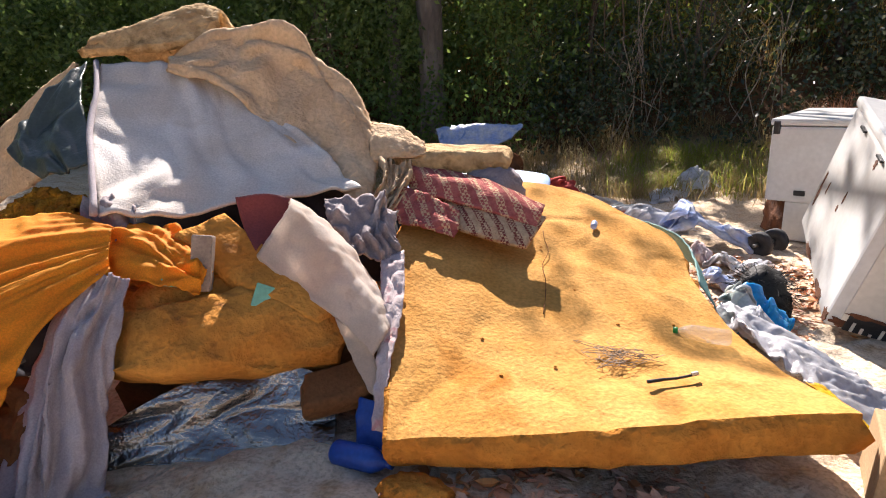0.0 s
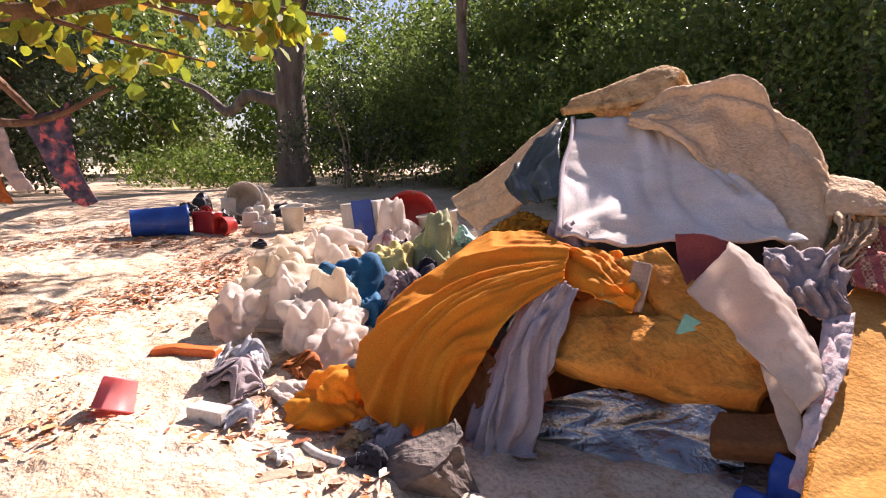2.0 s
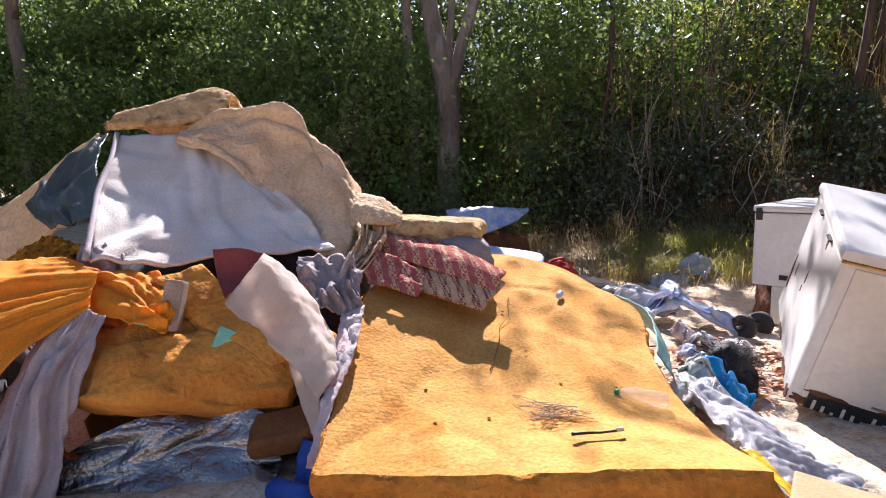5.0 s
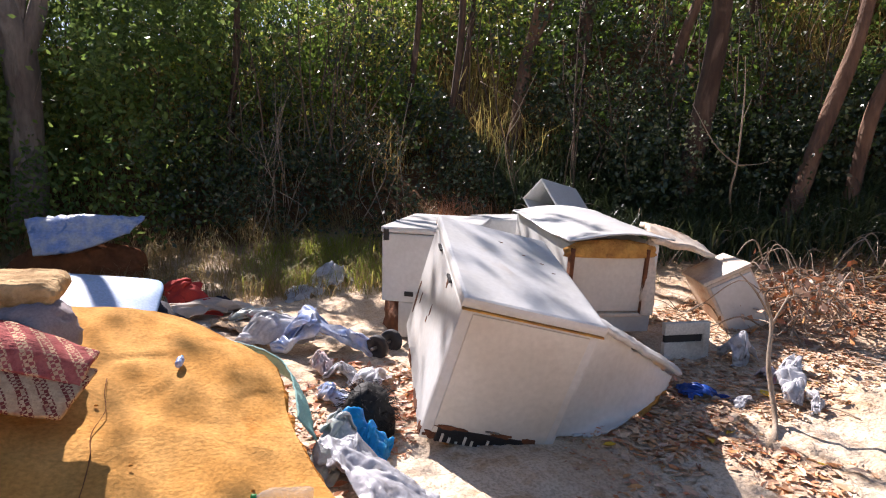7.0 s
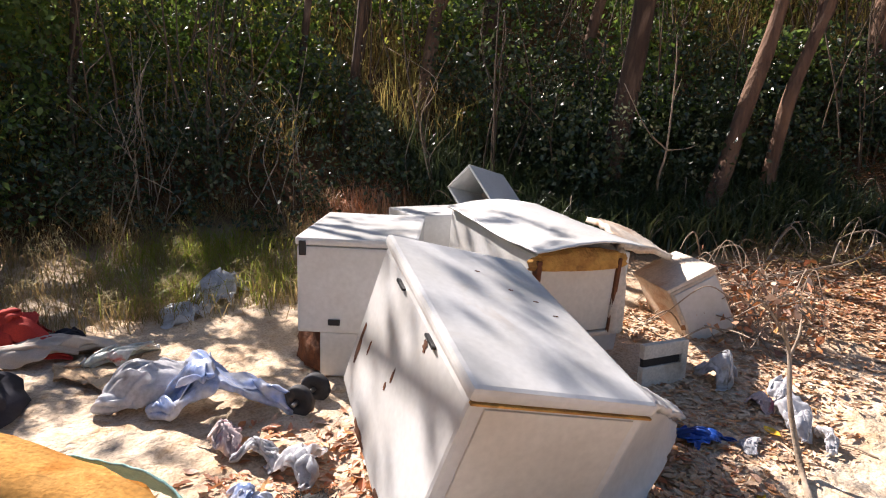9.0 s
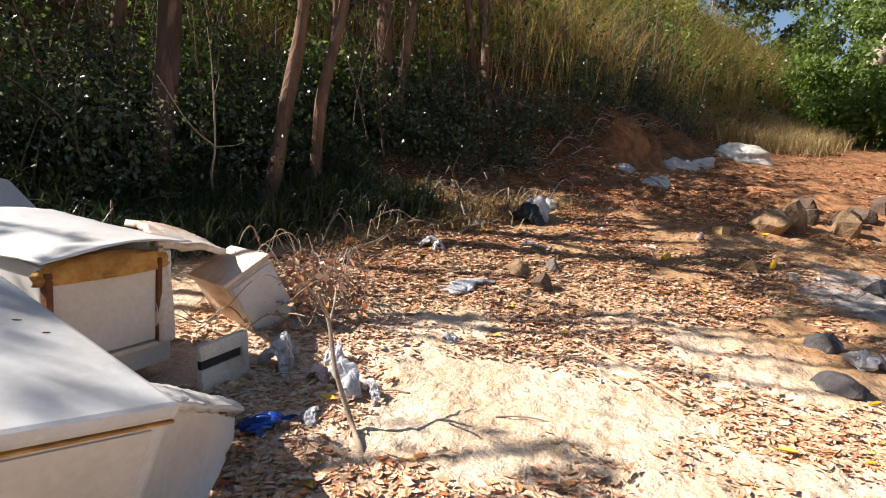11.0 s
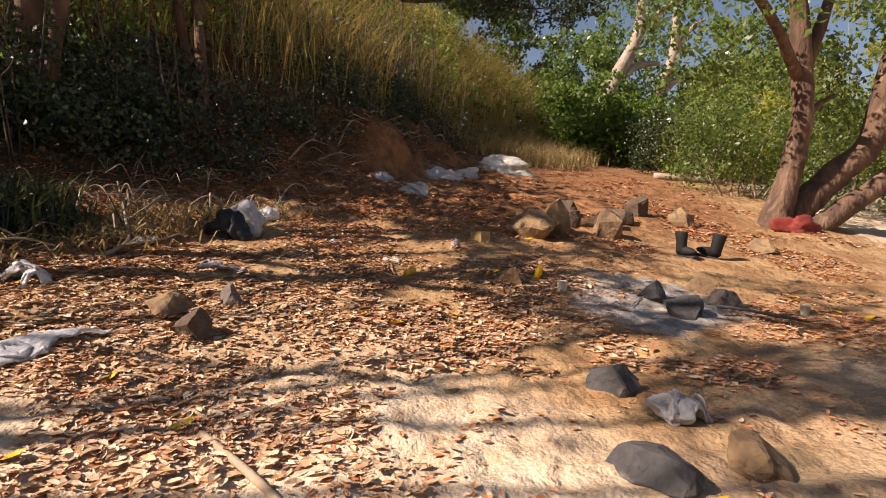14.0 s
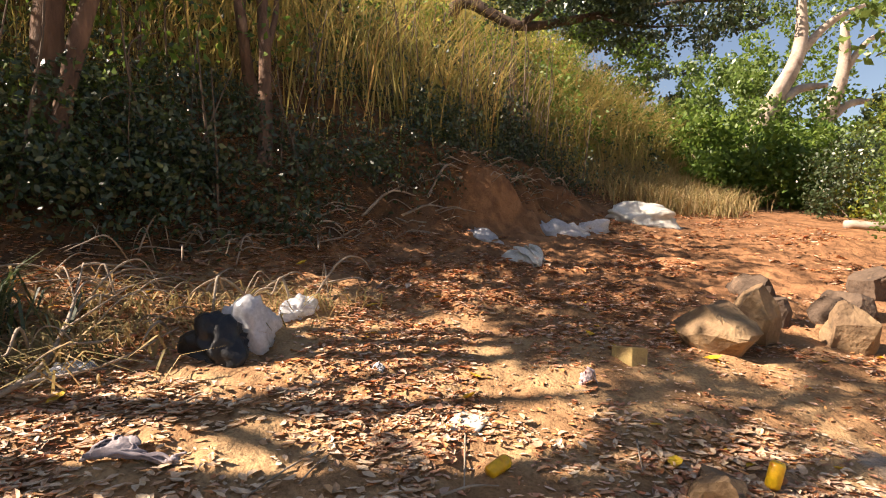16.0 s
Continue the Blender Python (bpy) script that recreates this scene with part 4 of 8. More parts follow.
# tangled dead brushwood along the foot of the bank
runs = []
for _ in range(420):
    x = srnd.uniform(5.2, 18.0)
    y = float(foot_line(x)) + (srnd.uniform(-1.5, 0.8) if x < 11.5 else srnd.uniform(0.1, 1.0))
    z, a, ln = H(x, y), srnd.uniform(0, 6.28), srnd.uniform(0.3, 1.1)
    dx, dy, r = math.cos(a) * ln, math.sin(a) * ln * 0.6, srnd.uniform(0.004, 0.013)
    up = srnd.uniform(0.03, 0.35) if x < 11.5 else srnd.uniform(0.02, 0.14)
    runs.append([(x, y, z + 0.02, r), (x + dx * 0.4, y + dy * 0.4, z + up, r * 0.9), (x + dx * 0.75, y + dy * 0.75, z + up * srnd.uniform(0.4, 1.3) + 0.03, r * 0.7), (x + dx, y + dy, max(H(x + dx, y + dy) + 0.02, z + up * srnd.uniform(0, 1)), r * 0.4)])
solo("brushwood", tube_mesh("brushwood", runs, M_TWIG, 5), "tangled dead brushwood at the bank's foot", "brushwood", kind="stuff")


# ---- trees ----
def tree(label, trunk_runs, bark, crown_clumps, leaf_mat, leaf=0.12, count=300, sides=12, rough=0.18, seed=0):
    x, y, z = trunk_runs[0][0][:3]
    t = thing("tree", label, "tree", (x, y, z))
    part("trunk", tube_mesh("trunk", trunk_runs[:1], bark, sides, rough, seed), bark, t)
    for run in trunk_runs[1:]:
        part("limb", tube_mesh("limb", [run], bark, max(6, sides - 4), rough, seed), bark, t)
    if crown_clumps:
        c = np.array([q[:3] for q in crown_clumps])
        r = np.array([q[3] for q in crown_clumps])
        part("crown", quad_mesh("crown", leaf_quads(in_clearing(clumps(c, r, count, rng)), leaf, rng), leaf_mat), leaf_mat, t)
    return t


def crown(cx, cy, cz, wide, tall, n, r0, r1, seed):
    q = random.Random(seed)
    out = []
    while len(out) < n:
        x, y, z = q.uniform(-1, 1), q.uniform(-1, 1), q.uniform(-1, 1)
        if 0.15 < x * x + y * y + z * z < 1:
            out.append((cx + x * wide, cy + y * wide, cz + z * tall, q.uniform(r0, r1)))
    return out


def T(x, y):
    return H(x, y) - 0.1


# big grey tree by the track
tx, ty = -14.8, 8.1
tree("large grey-barked tree with a crooked side limb", [
    [(tx, ty, T(tx, ty), 0.75), (tx, ty, 0.9, 0.52), (tx - 0.05, ty, 2.4, 0.43), (tx + 0.1, ty, 4.2, 0.42), (tx + 0.3, ty + 0.3, 7.5, 0.3)],
    [(tx - 0.2, ty - 0.2, 2.9, 0.2), (tx - 1.2, ty - 0.7, 3.2, 0.17), (tx - 2.0, ty - 1.0, 2.75, 0.15), (tx - 2.9, ty - 1.4, 3.4, 0.1), (tx - 4.2, ty - 1.8, 3.9, 0.05)],
    [(tx - 0.1, ty, 4.0, 0.2), (tx - 1.8, ty - 1.0, 5.2, 0.14), (tx - 3.6, ty - 1.6, 5.6, 0.07)],
    # added long limb, its crowns out of view, to shade the sand
    [(tx + 0.1, ty, 4.4, 0.22), (tx + 2.2, ty - 0.6, 5.8, 0.17), (tx + 4.6, ty - 1.2, 6.2, 0.13), (tx + 7.2, ty - 1.8, 5.9, 0.08), (tx + 9.2, ty - 2.2, 5.6, 0.04)]],
    M_BARK, crown(tx + 6.6, ty - 1.8, 6.0, 2.4, 0.6, 26, 0.22, 0.5, 16) + crown(tx + 9.0, ty - 2.6, 5.6, 1.4, 0.4, 14, 0.18, 0.4, 17) + crown(tx, ty + 0.5, 7.4, 4.6, 2.4, 44, 0.6, 1.2, 11) + crown(tx - 4.0, ty - 1.4, 4.6, 2.0, 1.0, 12, 0.4, 0.8, 12), M_LEAF, 0.13, 240)
# trunk behind the heap
tx, ty = -1.05, 9.9
tree("slim forked tree standing behind the rubbish heap", [
    [(tx, ty, T(tx, ty), 0.26), (tx + 0.02, ty, 1.6, 0.21), (tx, ty, 2.8, 0.2), (tx - 0.3, ty, 4.2, 0.15), (tx - 0.7, ty + 0.3, 6.0, 0.09)],
    [(tx + 0.02, ty, 2.7, 0.14), (tx + 0.35, ty, 3.9, 0.11), (tx + 0.8, ty + 0.2, 5.6, 0.07)],
    [(tx, ty, 3.0, 0.08), (tx + 0.1, ty - 0.1, 4.2, 0.06), (tx + 0.05, ty, 5.4, 0.04)]],
    M_BARK, crown(tx, ty + 1.5, 6.2, 2.2, 1.2, 16, 0.5, 0.9, 13), M_LEAF, 0.12, 220, 10)
tx, ty = -1.75, 10.2
tree("thin dark tree in the hedge", [[(tx, ty, T(tx, ty), 0.13), (tx + 0.05, ty, 2.4, 0.11), (tx - 0.1, ty, 4.5, 0.08), (tx, ty, 6.2, 0.05)]], M_BARK, [], M_LEAF, sides=8)
# hedge tree added so its crown, out of view, shades the sand
tx, ty = -9.4, 9.6
tree("added hedge tree, loose green crown shading the sand", [[(tx, ty, T(tx, ty), 0.18), (tx + 0.1, ty, 2.6, 0.14), (tx - 0.1, ty, 5.0, 0.1), (tx, ty, 7.0, 0.05)], [(tx, ty, 4.4, 0.07), (tx + 1.2, ty - 0.8, 6.2, 0.03)]], M_BARK, crown(tx, ty, 6.6, 2.6, 1.2, 24, 0.4, 0.7, 14) + crown(tx + 2.4, ty + 0.3, 6.0, 1.6, 0.9, 12, 0.4, 0.6, 15), M_LEAF, 0.11, 170, 9)
# leaning trunks on the dark bank
for (x0, y0, dx1, dx2, dy, r, s) in ((7.95, 5.3, 0.66, 1.35, -0.15, 0.10, 1), (8.85, 5.0, 0.12, 0.75, -0.30, 0.08, 2), (8.4, 8.0, 0.3, 0.9, -0.3, 0.09, 3), (11.3, 4.6, 0.5, 1.1, -0.2, 0.09, 4), (11.9, 4.9, 0.1, 0.5, 0.1, 0.15, 5), (6.2, 9.2, 0.3, 0.8, 0.2, 0.11, 6), (13.6, 3.2, 0.5, 1.0, 0.3, 0.09, 7), (14.4, 3.6, -0.2, -0.1, 0.3, 0.08, 8)):
    z0 = T(x0, y0)
    tree("reddish leaning tree trunk on the shaded bank", [
        [(x0, y0, z0, r * 1.5), (x0 + dx1 * 0.5, y0 + dy * 0.2, z0 + 0.6, r * 1.1), (x0 + dx1, y0 + dy * 0.5, z0 + 1.6, r), (x0 + dx2 * 0.8, y0 + dy, z0 + 3.0, r * 0.85), (x0 + dx2, y0 + dy * 1.2, z0 + 5.0, r * 0.5)],
        [(x0 + dx1, y0 + dy * 0.5, z0 + 1.7, r * 0.6), (x0 + dx1 + 0.5, y0 + dy * 0.5, z0 + 2.8, r * 0.45), (x0 + dx1 + 0.7, y0 + dy * 0.5 + 0.3, z0 + 4.4, r * 0.25)]],
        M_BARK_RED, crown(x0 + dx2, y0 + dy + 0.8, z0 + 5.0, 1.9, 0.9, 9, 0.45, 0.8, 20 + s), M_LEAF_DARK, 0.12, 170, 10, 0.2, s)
# big spreading tree by the red bin, crown over the path
tx, ty = 12.45, -6.35
tz = T(tx, ty)
tree("big leaning brown tree with several trunks and a dark crown", [
    [(tx, ty, tz, 0.34), (tx, ty - 0.12, tz + 0.5, 0.22), (tx, ty - 0.35, tz + 1.3, 0.19), (tx - 0.05, ty - 0.42, tz + 2.0, 0.17), (tx, ty - 0.40, tz + 2.9, 0.17), (tx, ty - 0.2, tz + 4.2, 0.12), (tx - 0.2, ty + 0.8, tz + 6.0, 0.07)],
    [(tx + 0.1, ty - 0.2, tz, 0.32), (tx + 0.1, ty - 0.7, tz + 0.55, 0.25), (tx + 0.1, ty - 1.25, tz + 1.0, 0.24), (tx, ty - 1.75, tz + 1.5, 0.22), (tx, ty - 2.0, tz + 2.3, 0.2), (tx - 0.2, ty - 2.3, tz + 4.4, 0.13)],
    [(tx - 0.1, ty - 0.6, tz, 0.2), (tx - 0.15, ty - 1.2, tz + 0.40, 0.18), (tx - 0.2, ty - 1.9, tz + 0.9, 0.17), (tx - 0.3, ty - 2.7, tz + 1.7, 0.13), (tx - 0.4, ty - 3.4, tz + 2.7, 0.09)],
    [(tx, ty - 0.40, tz + 2.6, 0.12), (tx + 0.1, ty - 0.8, tz + 3.5, 0.10), (tx + 0.3, ty - 1.3, tz + 4.6, 0.07)],
    [(tx, ty - 0.35, tz + 1.5, 0.08), (tx + 0.2, ty - 0.8, tz + 2.1, 0.06), (tx + 0.3, ty - 1.3, tz + 2.4, 0.03)],
    [(tx, ty - 0.38, tz + 2.6, 0.10), (tx - 0.6, ty + 0.8, tz + 3.6, 0.07), (tx - 1.0, ty + 2.0, tz + 4.2, 0.04)]],
    M_BARK_TREE, crown(tx - 0.2, ty + 0.2, tz + 3.9, 2.6, 1.3, 40, 0.35, 0.7, 31) + crown(tx + 0.6, ty - 2.4, tz + 3.2, 2.2, 1.3, 26, 0.35, 0.7, 32), M_LEAF, 0.12, 230)
# trees added high on the bank, crowns out of view, to shade path and freezer
for x0, y0, tall, s in ((7.4, 6.4, 7.4, 89), (7.6, 9.4, 8.6, 91), (10.6, 8.2, 8.2, 92), (13.6, 6.4, 7.6, 93), (5.8, 10.6, 9.0, 94), (4.5, 10.2, 10.2, 95), (4.9, 9.3, 11.4, 96), (1.6, 11.2, 8.4, 97)):
    z0, k = T(x0, y0), 1.0 if s < 94 else 0.42
    tree("added tall slender tree, unseen crown shading the clearing", [
        [(x0, y0, z0, 0.16 * k), (x0 + 0.2, y0 - 0.2, z0 + 2.5, 0.13 * k), (x0 + 0.1, y0 - 0.3, z0 + 4.5, 0.11 * k), (x0 + 0.3, y0, tall + 0.5, 0.06 * k)],
        [(x0 + 0.1, y0 - 0.3, z0 + 4.3, 0.07 * k), (x0 - 1.0, y0 - 1.0, tall - 0.4, 0.04)], [(x0 + 0.1, y0 - 0.3, z0 + 4.4, 0.07 * k), (x0 + 1.2, y0 - 0.8, tall - 0.2, 0.04)]],
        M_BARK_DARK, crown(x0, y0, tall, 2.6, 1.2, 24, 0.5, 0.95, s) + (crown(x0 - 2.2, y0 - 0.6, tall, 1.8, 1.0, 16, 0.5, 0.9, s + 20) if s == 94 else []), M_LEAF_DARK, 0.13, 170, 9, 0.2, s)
x0, y0 = 23.5, 1.5
z0 = T(x0, y0)
tree("dark-leaved tree leaning out over the grassy slope", [
    [(x0, y0, z0, 0.24), (x0, y0 - 0.6, z0 + 2.0, 0.2), (x0 - 0.1, y0 - 2.4, 7.9, 0.15), (x0 + 0.1, y0 - 4.6, 8.2, 0.11), (x0 + 0.3, y0 - 7.0, 8.6, 0.06), (x0 + 0.3, y0 - 9.0, 8.6, 0.03)],
    [(x0 - 0.1, y0 - 2.4, 7.9, 0.1), (x0 - 0.8, y0 - 4.0, 8.8, 0.07), (x0 - 1.0, y0 - 6.0, 9.4, 0.04)],
    [(x0 + 0.1, y0 - 4.6, 8.2, 0.06), (x0 - 0.6, y0 - 5.8, 7.6, 0.04), (x0 - 0.8, y0 - 7.2, 7.5, 0.02)]],
    M_BARK_DARK, crown(x0, y0 - 4.6, 8.4, 2.0, 0.9, 22, 0.45, 0.85, 86) + crown(x0, y0 - 7.2, 8.3, 2.2, 1.1, 30, 0.45, 0.85, 87) + crown(x0 + 0.3, y0 - 3.0, 9.4, 2.6, 0.9, 20, 0.5, 0.9, 88), M_LEAF_DARK, 0.15, 210)
# pale far trees
for x0, y0, lx, s in ((30.5, -11.8, 1, 41), (34.5, -16.2, 0.7, 42)):
    z0 = T(x0, y0)
    tree("pale-barked tree with bare twisted trunk far up the path", [
        [(x0, y0 + 1.6 * lx, z0 - 0.3, 0.55), (x0, y0 + 1.0 * lx, z0 + 2.0, 0.42), (x0, y0 + 0.2 * lx, z0 + 4.0, 0.36), (x0, y0 - 0.9 * lx, z0 + 6.2, 0.28), (x0, y0 - 1.0 * lx, z0 + 8.5, 0.18)],
        [(x0, y0 + 0.4 * lx, z0 + 3.6, 0.24), (x0, y0 - 0.8, z0 + 4.6, 0.18), (x0, y0 - 2.0, z0 + 4.8, 0.1)],
        [(x0, y0 - 0.8 * lx, z0 + 6.0, 0.2), (x0, y0 - 2.2 * lx, z0 + 7.4, 0.14), (x0, y0 - 3.5 * lx, z0 + 8.0, 0.07)]],
        M_BARK_PALE, crown(x0, y0 - 0.6, z0 + 9.2, 2.8, 1.2, 12, 0.6, 1.1, s), M_LEAF, 0.22, 120)


tx, ty = -15.6, -2.6
tree("dark evergreen tree hanging low over the track", [
    [(tx, ty, T(tx, ty), 0.3), (tx + 0.2, ty + 0.3, 1.8, 0.24), (tx + 0.5, ty + 1.2, 3.4, 0.2), (tx + 0.8, ty + 2.6, 4.4, 0.12)],
    [(tx + 0.4, ty + 0.8, 2.8, 0.13), (tx + 1.0, ty + 2.6, 3.2, 0.09), (tx + 1.0, ty + 4.4, 3.0, 0.04)]],
    M_BARK_DARK, crown(tx + 1.2, ty + 1.6, 3.6, 2.2, 1.3, 40, 0.5, 0.9, 83) + crown(tx + 0.8, ty + 4.0, 3.7, 1.7, 1.3, 30, 0.45, 0.85, 84), M_LEAF_DARK, 0.13, 330)


def bush(label, cx, cy, wide, tall, n, material, leaf, count, seed, r0=0.4, r1=0.8):
    q = random.Random(seed)
    c = []
    for _ in range(n):
        a, d = q.uniform(0, 6.28), math.sqrt(q.uniform(0, 1))
        x, y = cx + math.cos(a) * d * wide, cy + math.sin(a) * d * wide
        c.append((x, y, H(x, y) + q.uniform(0.1, 1.0) * tall * (1 - 0.5 * d), q.uniform(r0, r1)))
    pts = clumps(np.array([k[:3] for k in c]), np.array([k[3] for k in c]), count, rng)
    pts = pts[pts[:, 2] > height(pts[:, 0], pts[:, 1]) + 0.02]
    t = thing("bush", label, "bush", (cx, cy, H(cx, cy)))
    part("foliage", quad_mesh("foliage", leaf_quads(pts, leaf, rng), material), material, t)
    stems = []
    for k in c[:: max(1, n // 10)]:
        stems.append([(cx + (k[0] - cx) * 0.5, cy + (k[1] - cy) * 0.5, H(cx, cy) - 0.1, 0.03), ((cx + k[0]) / 2, (cy + k[1]) / 2, k[2] * 0.6, 0.022), (k[0], k[1], k[2], 0.01)])
    tagged(part("stem_tuft", tube_mesh("stem_tuft", stems, M_TWIG, 5), M_TWIG, t), kind="stuff")
    return t


bush("fresh green sunlit bush beside the big tree", -17.5, 6.6, 2.2, 1.2, 22, M_LEAF_LIGHT, 0.11, 300, 51)
bush("low light green shrub beside the track", -20.5, 8.2, 3.0, 1.6, 24, M_LEAF_LIGHT, 0.14, 200, 52)
bush("dark evergreen over the track", -17.5, 1.4, 2.2, 7.5, 60, M_LEAF_DARK, 0.14, 330, 53, 0.6, 1.1)
bush("dark round-leaved shrub at the edge of the track", -12.2, -2.2, 2.2, 7.0, 60, M_LEAF_DARK, 0.13, 330, 54, 0.5, 0.9)
bush("dense dark bush beside the big tree trunk", -12.2, 8.6, 2.0, 3.4, 34, M_LEAF_DARK, 0.10, 330, 55)
for k, (x0, y0, w0, h0) in enumerate(((27, -9.5, 2.6, 3.6), (34, -12, 4, 7.5), (24, -15.5, 3.4, 6.5), (19, -12.0, 2.6, 5.0), (42, -22, 7, 15), (15.5, -10.6, 1.6, 3.2), (48, -9, 8, 16), (32, -26, 6, 11), (38, -3, 6, 9), (16.8, -8.6, 1.5, 4.4), (20.5, -9.8, 1.8, 3.2), (23, -12.5, 2.2, 4.5))):
    close = x0 < 22
    # leaf materials alternate to suggest sunlit foliage and shaded hollows
    bush("sunlit leafy green bush beside the far path", x0, y0, w0, h0, 90 if close else 60, (M_LEAF_LIGHT, M_LEAF, M_LEAF_DARK, M_LEAF_BACKLIT)[k % 4], 0.09 if close else 0.11 + 0.004 * x0, 260 if close else 170, 60 + k, 0.3 if close else 0.5, 0.65 if close else 1.1)
bush("far green tree line beyond the track", -34, 13, 9, 14, 80, M_LEAF, 0.35, 60, 71, 1.2, 2.4)
bush("far green tree line beyond the track", -46, -2, 10, 16, 80, M_LEAF, 0.4, 50, 72, 1.4, 2.4)
bush("dense green trees rising behind the hedge", -11, 16, 4.5, 8.5, 110, M_LEAF, 0.16, 150, 75, 0.7, 1.4)
bush("dense green trees rising behind the hedge", -17.5, 17, 4.5, 9.5, 110, M_LEAF_LIGHT, 0.18, 150, 76, 0.7, 1.5)
bush("tall far green trees beyond the track", -38, 5, 8, 20, 90, M_LEAF, 0.4, 60, 74, 1.4, 2.6)
bush("far green tree line beyond the track", -24, 17, 6, 11, 60, M_LEAF_LIGHT, 0.28, 70, 73, 1.0, 2.0)

# fallen leaves
def litter(name, label, n, x0, x1, y0, y1, size, material, keep):
    x, y = rng.uniform(x0, x1, n), rng.uniform(y0, y1, n)
    p = np.array([noise.noise(Vector((a * 0.75, b * 0.75, 3))) + 0.6 * noise.noise(Vector((a * 2.1, b * 2.1, 8))) for a, b in zip(x, y)])
    ok = p + keep(x, y) > rng.uniform(-0.1, 0.45, n)
    x, y = x[ok], y[ok]
    n = len(x)
    z = height(x, y) + np.array([ripple(a, b) for a, b in zip(x, y)])
    a = rng.uniform(0, 6.28, n)
    s = size * rng.uniform(0.3, 1.0, n) ** 1.3 * 1.5
    tilt = rng.normal(0, 0.13, (2, n))
    ax = np.stack([np.cos(a), np.sin(a), tilt[0]], 1) * s[:, None] * 0.5
    sd = np.stack([-np.sin(a), np.cos(a), tilt[1]], 1) * (s * rng.uniform(0.16, 0.34, n))[:, None]
    up = np.array([0, 0, 1.0])
    curl, fold = (s * rng.uniform(-0.04, 0.15, n))[:, None] * up, (s * rng.uniform(0.0, 0.16, n))[:, None] * up
    c = np.stack([x, y, z + 0.004 + s * 0.03 + 0.012 * rng.uniform(0, 1, n) ** 3], 1)
    m1, m2 = c - ax * 0.35, c + ax * 0.35
    v = np.concatenate([c - ax + curl, m1 + sd * 0.85 + fold, m2 + sd * 0.75 + fold, c + ax * 1.05 + curl, m2 - sd * 0.75 + fold, m1 - sd * 0.85 + fold, m1, m2], 0)
    i = np.arange(n)
    f = np.stack([i, i + n, i + 6 * n], 1).tolist() + np.stack([i + n, i + 2 * n, i + 7 * n, i + 6 * n], 1).tolist() + np.stack([i + 2 * n, i + 3 * n, i + 7 * n], 1).tolist()
    f += np.stack([i + 3 * n, i + 4 * n, i + 7 * n], 1).tolist() + np.stack([i + 4 * n, i + 5 * n, i + 6 * n, i + 7 * n], 1).tolist() + np.stack([i + 5 * n, i, i + 6 * n], 1).tolist()
    me = raw_mesh(name, v, f, material, False)
    solo(name, me, label, "leaves", kind="stuff")


litter("leaf_litter", "drift of dry red-brown fallen leaves on sand", 90000, 5.6, 14.0, -5.5, 4.5, 0.054, M_LITTER,
       lambda x, y: -0.52 * ((x < 8.0) & (y > 0.2)) - 0.55 * ((x > 7.2) & (x < 10.4) & (y > -2.4) & (y < 0.3)) + 0.02 + 0.26 * np.clip((x - 4.6) / 2.0, -0.4, 1) - 0.35 * np.clip((-y - 1.0) / 1.2, 0, 1.3) - 0.20 * ((x > 3.0) & (x < 6.0) & (y < 0.8)) + 0.25 * np.clip((y - 1.8) / 0.8, 0, 1))
litter("pale_leaf_litter", "sun-bleached dry leaves half covering the sand", 56000, 3.0, 9.2, -1.5, 4.5, 0.056, M_LITTER_PALE,
       lambda x, y: 0.06 + 0.14 * np.clip((x - 4.6) / 2.0, -0.4, 1) - 0.08 * (y < 0.8) - 0.3 * np.clip((-y - 1.0) / 1.2, 0, 1.3) + 0.20 * np.clip((y - 1.8) / 0.8, 0, 1) + 0.34 * ((x > 6.9) & (y > 0.45)) - 0.25 * ((x > 7.2) & (y < 0.2)))
litter("leaf_litter_heap", "dry brown leaves scattered round the rubbish heap", 60000, -9.5, 4.0, -2.0, 5.0, 0.062, M_LITTER,
       lambda x, y: -0.12 + 0.10 * ((x > 2.6) & (y > 1.0)) + 0.16 * ((x > -2.2) & (x < 0.4) & (y > 0.5) & (y < 1.8)) + 0.30 * np.exp(-((x + 3.6) / 0.5) ** 2 - ((y + 0.25) / 0.35) ** 2))
litter("sand_crumbs", "broken leaf bits and bark crumbs on the sand", 70000, -9.0, 8.5, -2.5, 4.0, 0.034, M_LITTER, lambda x, y: 0.10 + 0.08 * (x < 0))
litter("far_leaf_litter", "dry leaves on the rising red soil", 16000, 11.0, 22.0, -7, 3.5, 0.095, M_LITTER, lambda x, y: 0.0 * x + 0.10)
litter("leaf_crumbs", "broken leaf fragments between the larger leaves", 40000, 3.0, 12.5, -4.5, 4.5, 0.04, M_LITTER, lambda x, y: 0.05 + 0.25 * np.clip((x - 4.0) / 2.5, -0.3, 1) - 0.25 * np.clip((-y - 1.5) / 1.5, 0, 1.2))
litter("yellow_leaves", "bright yellow fallen leaves among the brown", 620, 2.5, 12.0, -4.5, 4.0, 0.10, M_LITTER_YELLOW, lambda x, y: 0.0 * x)

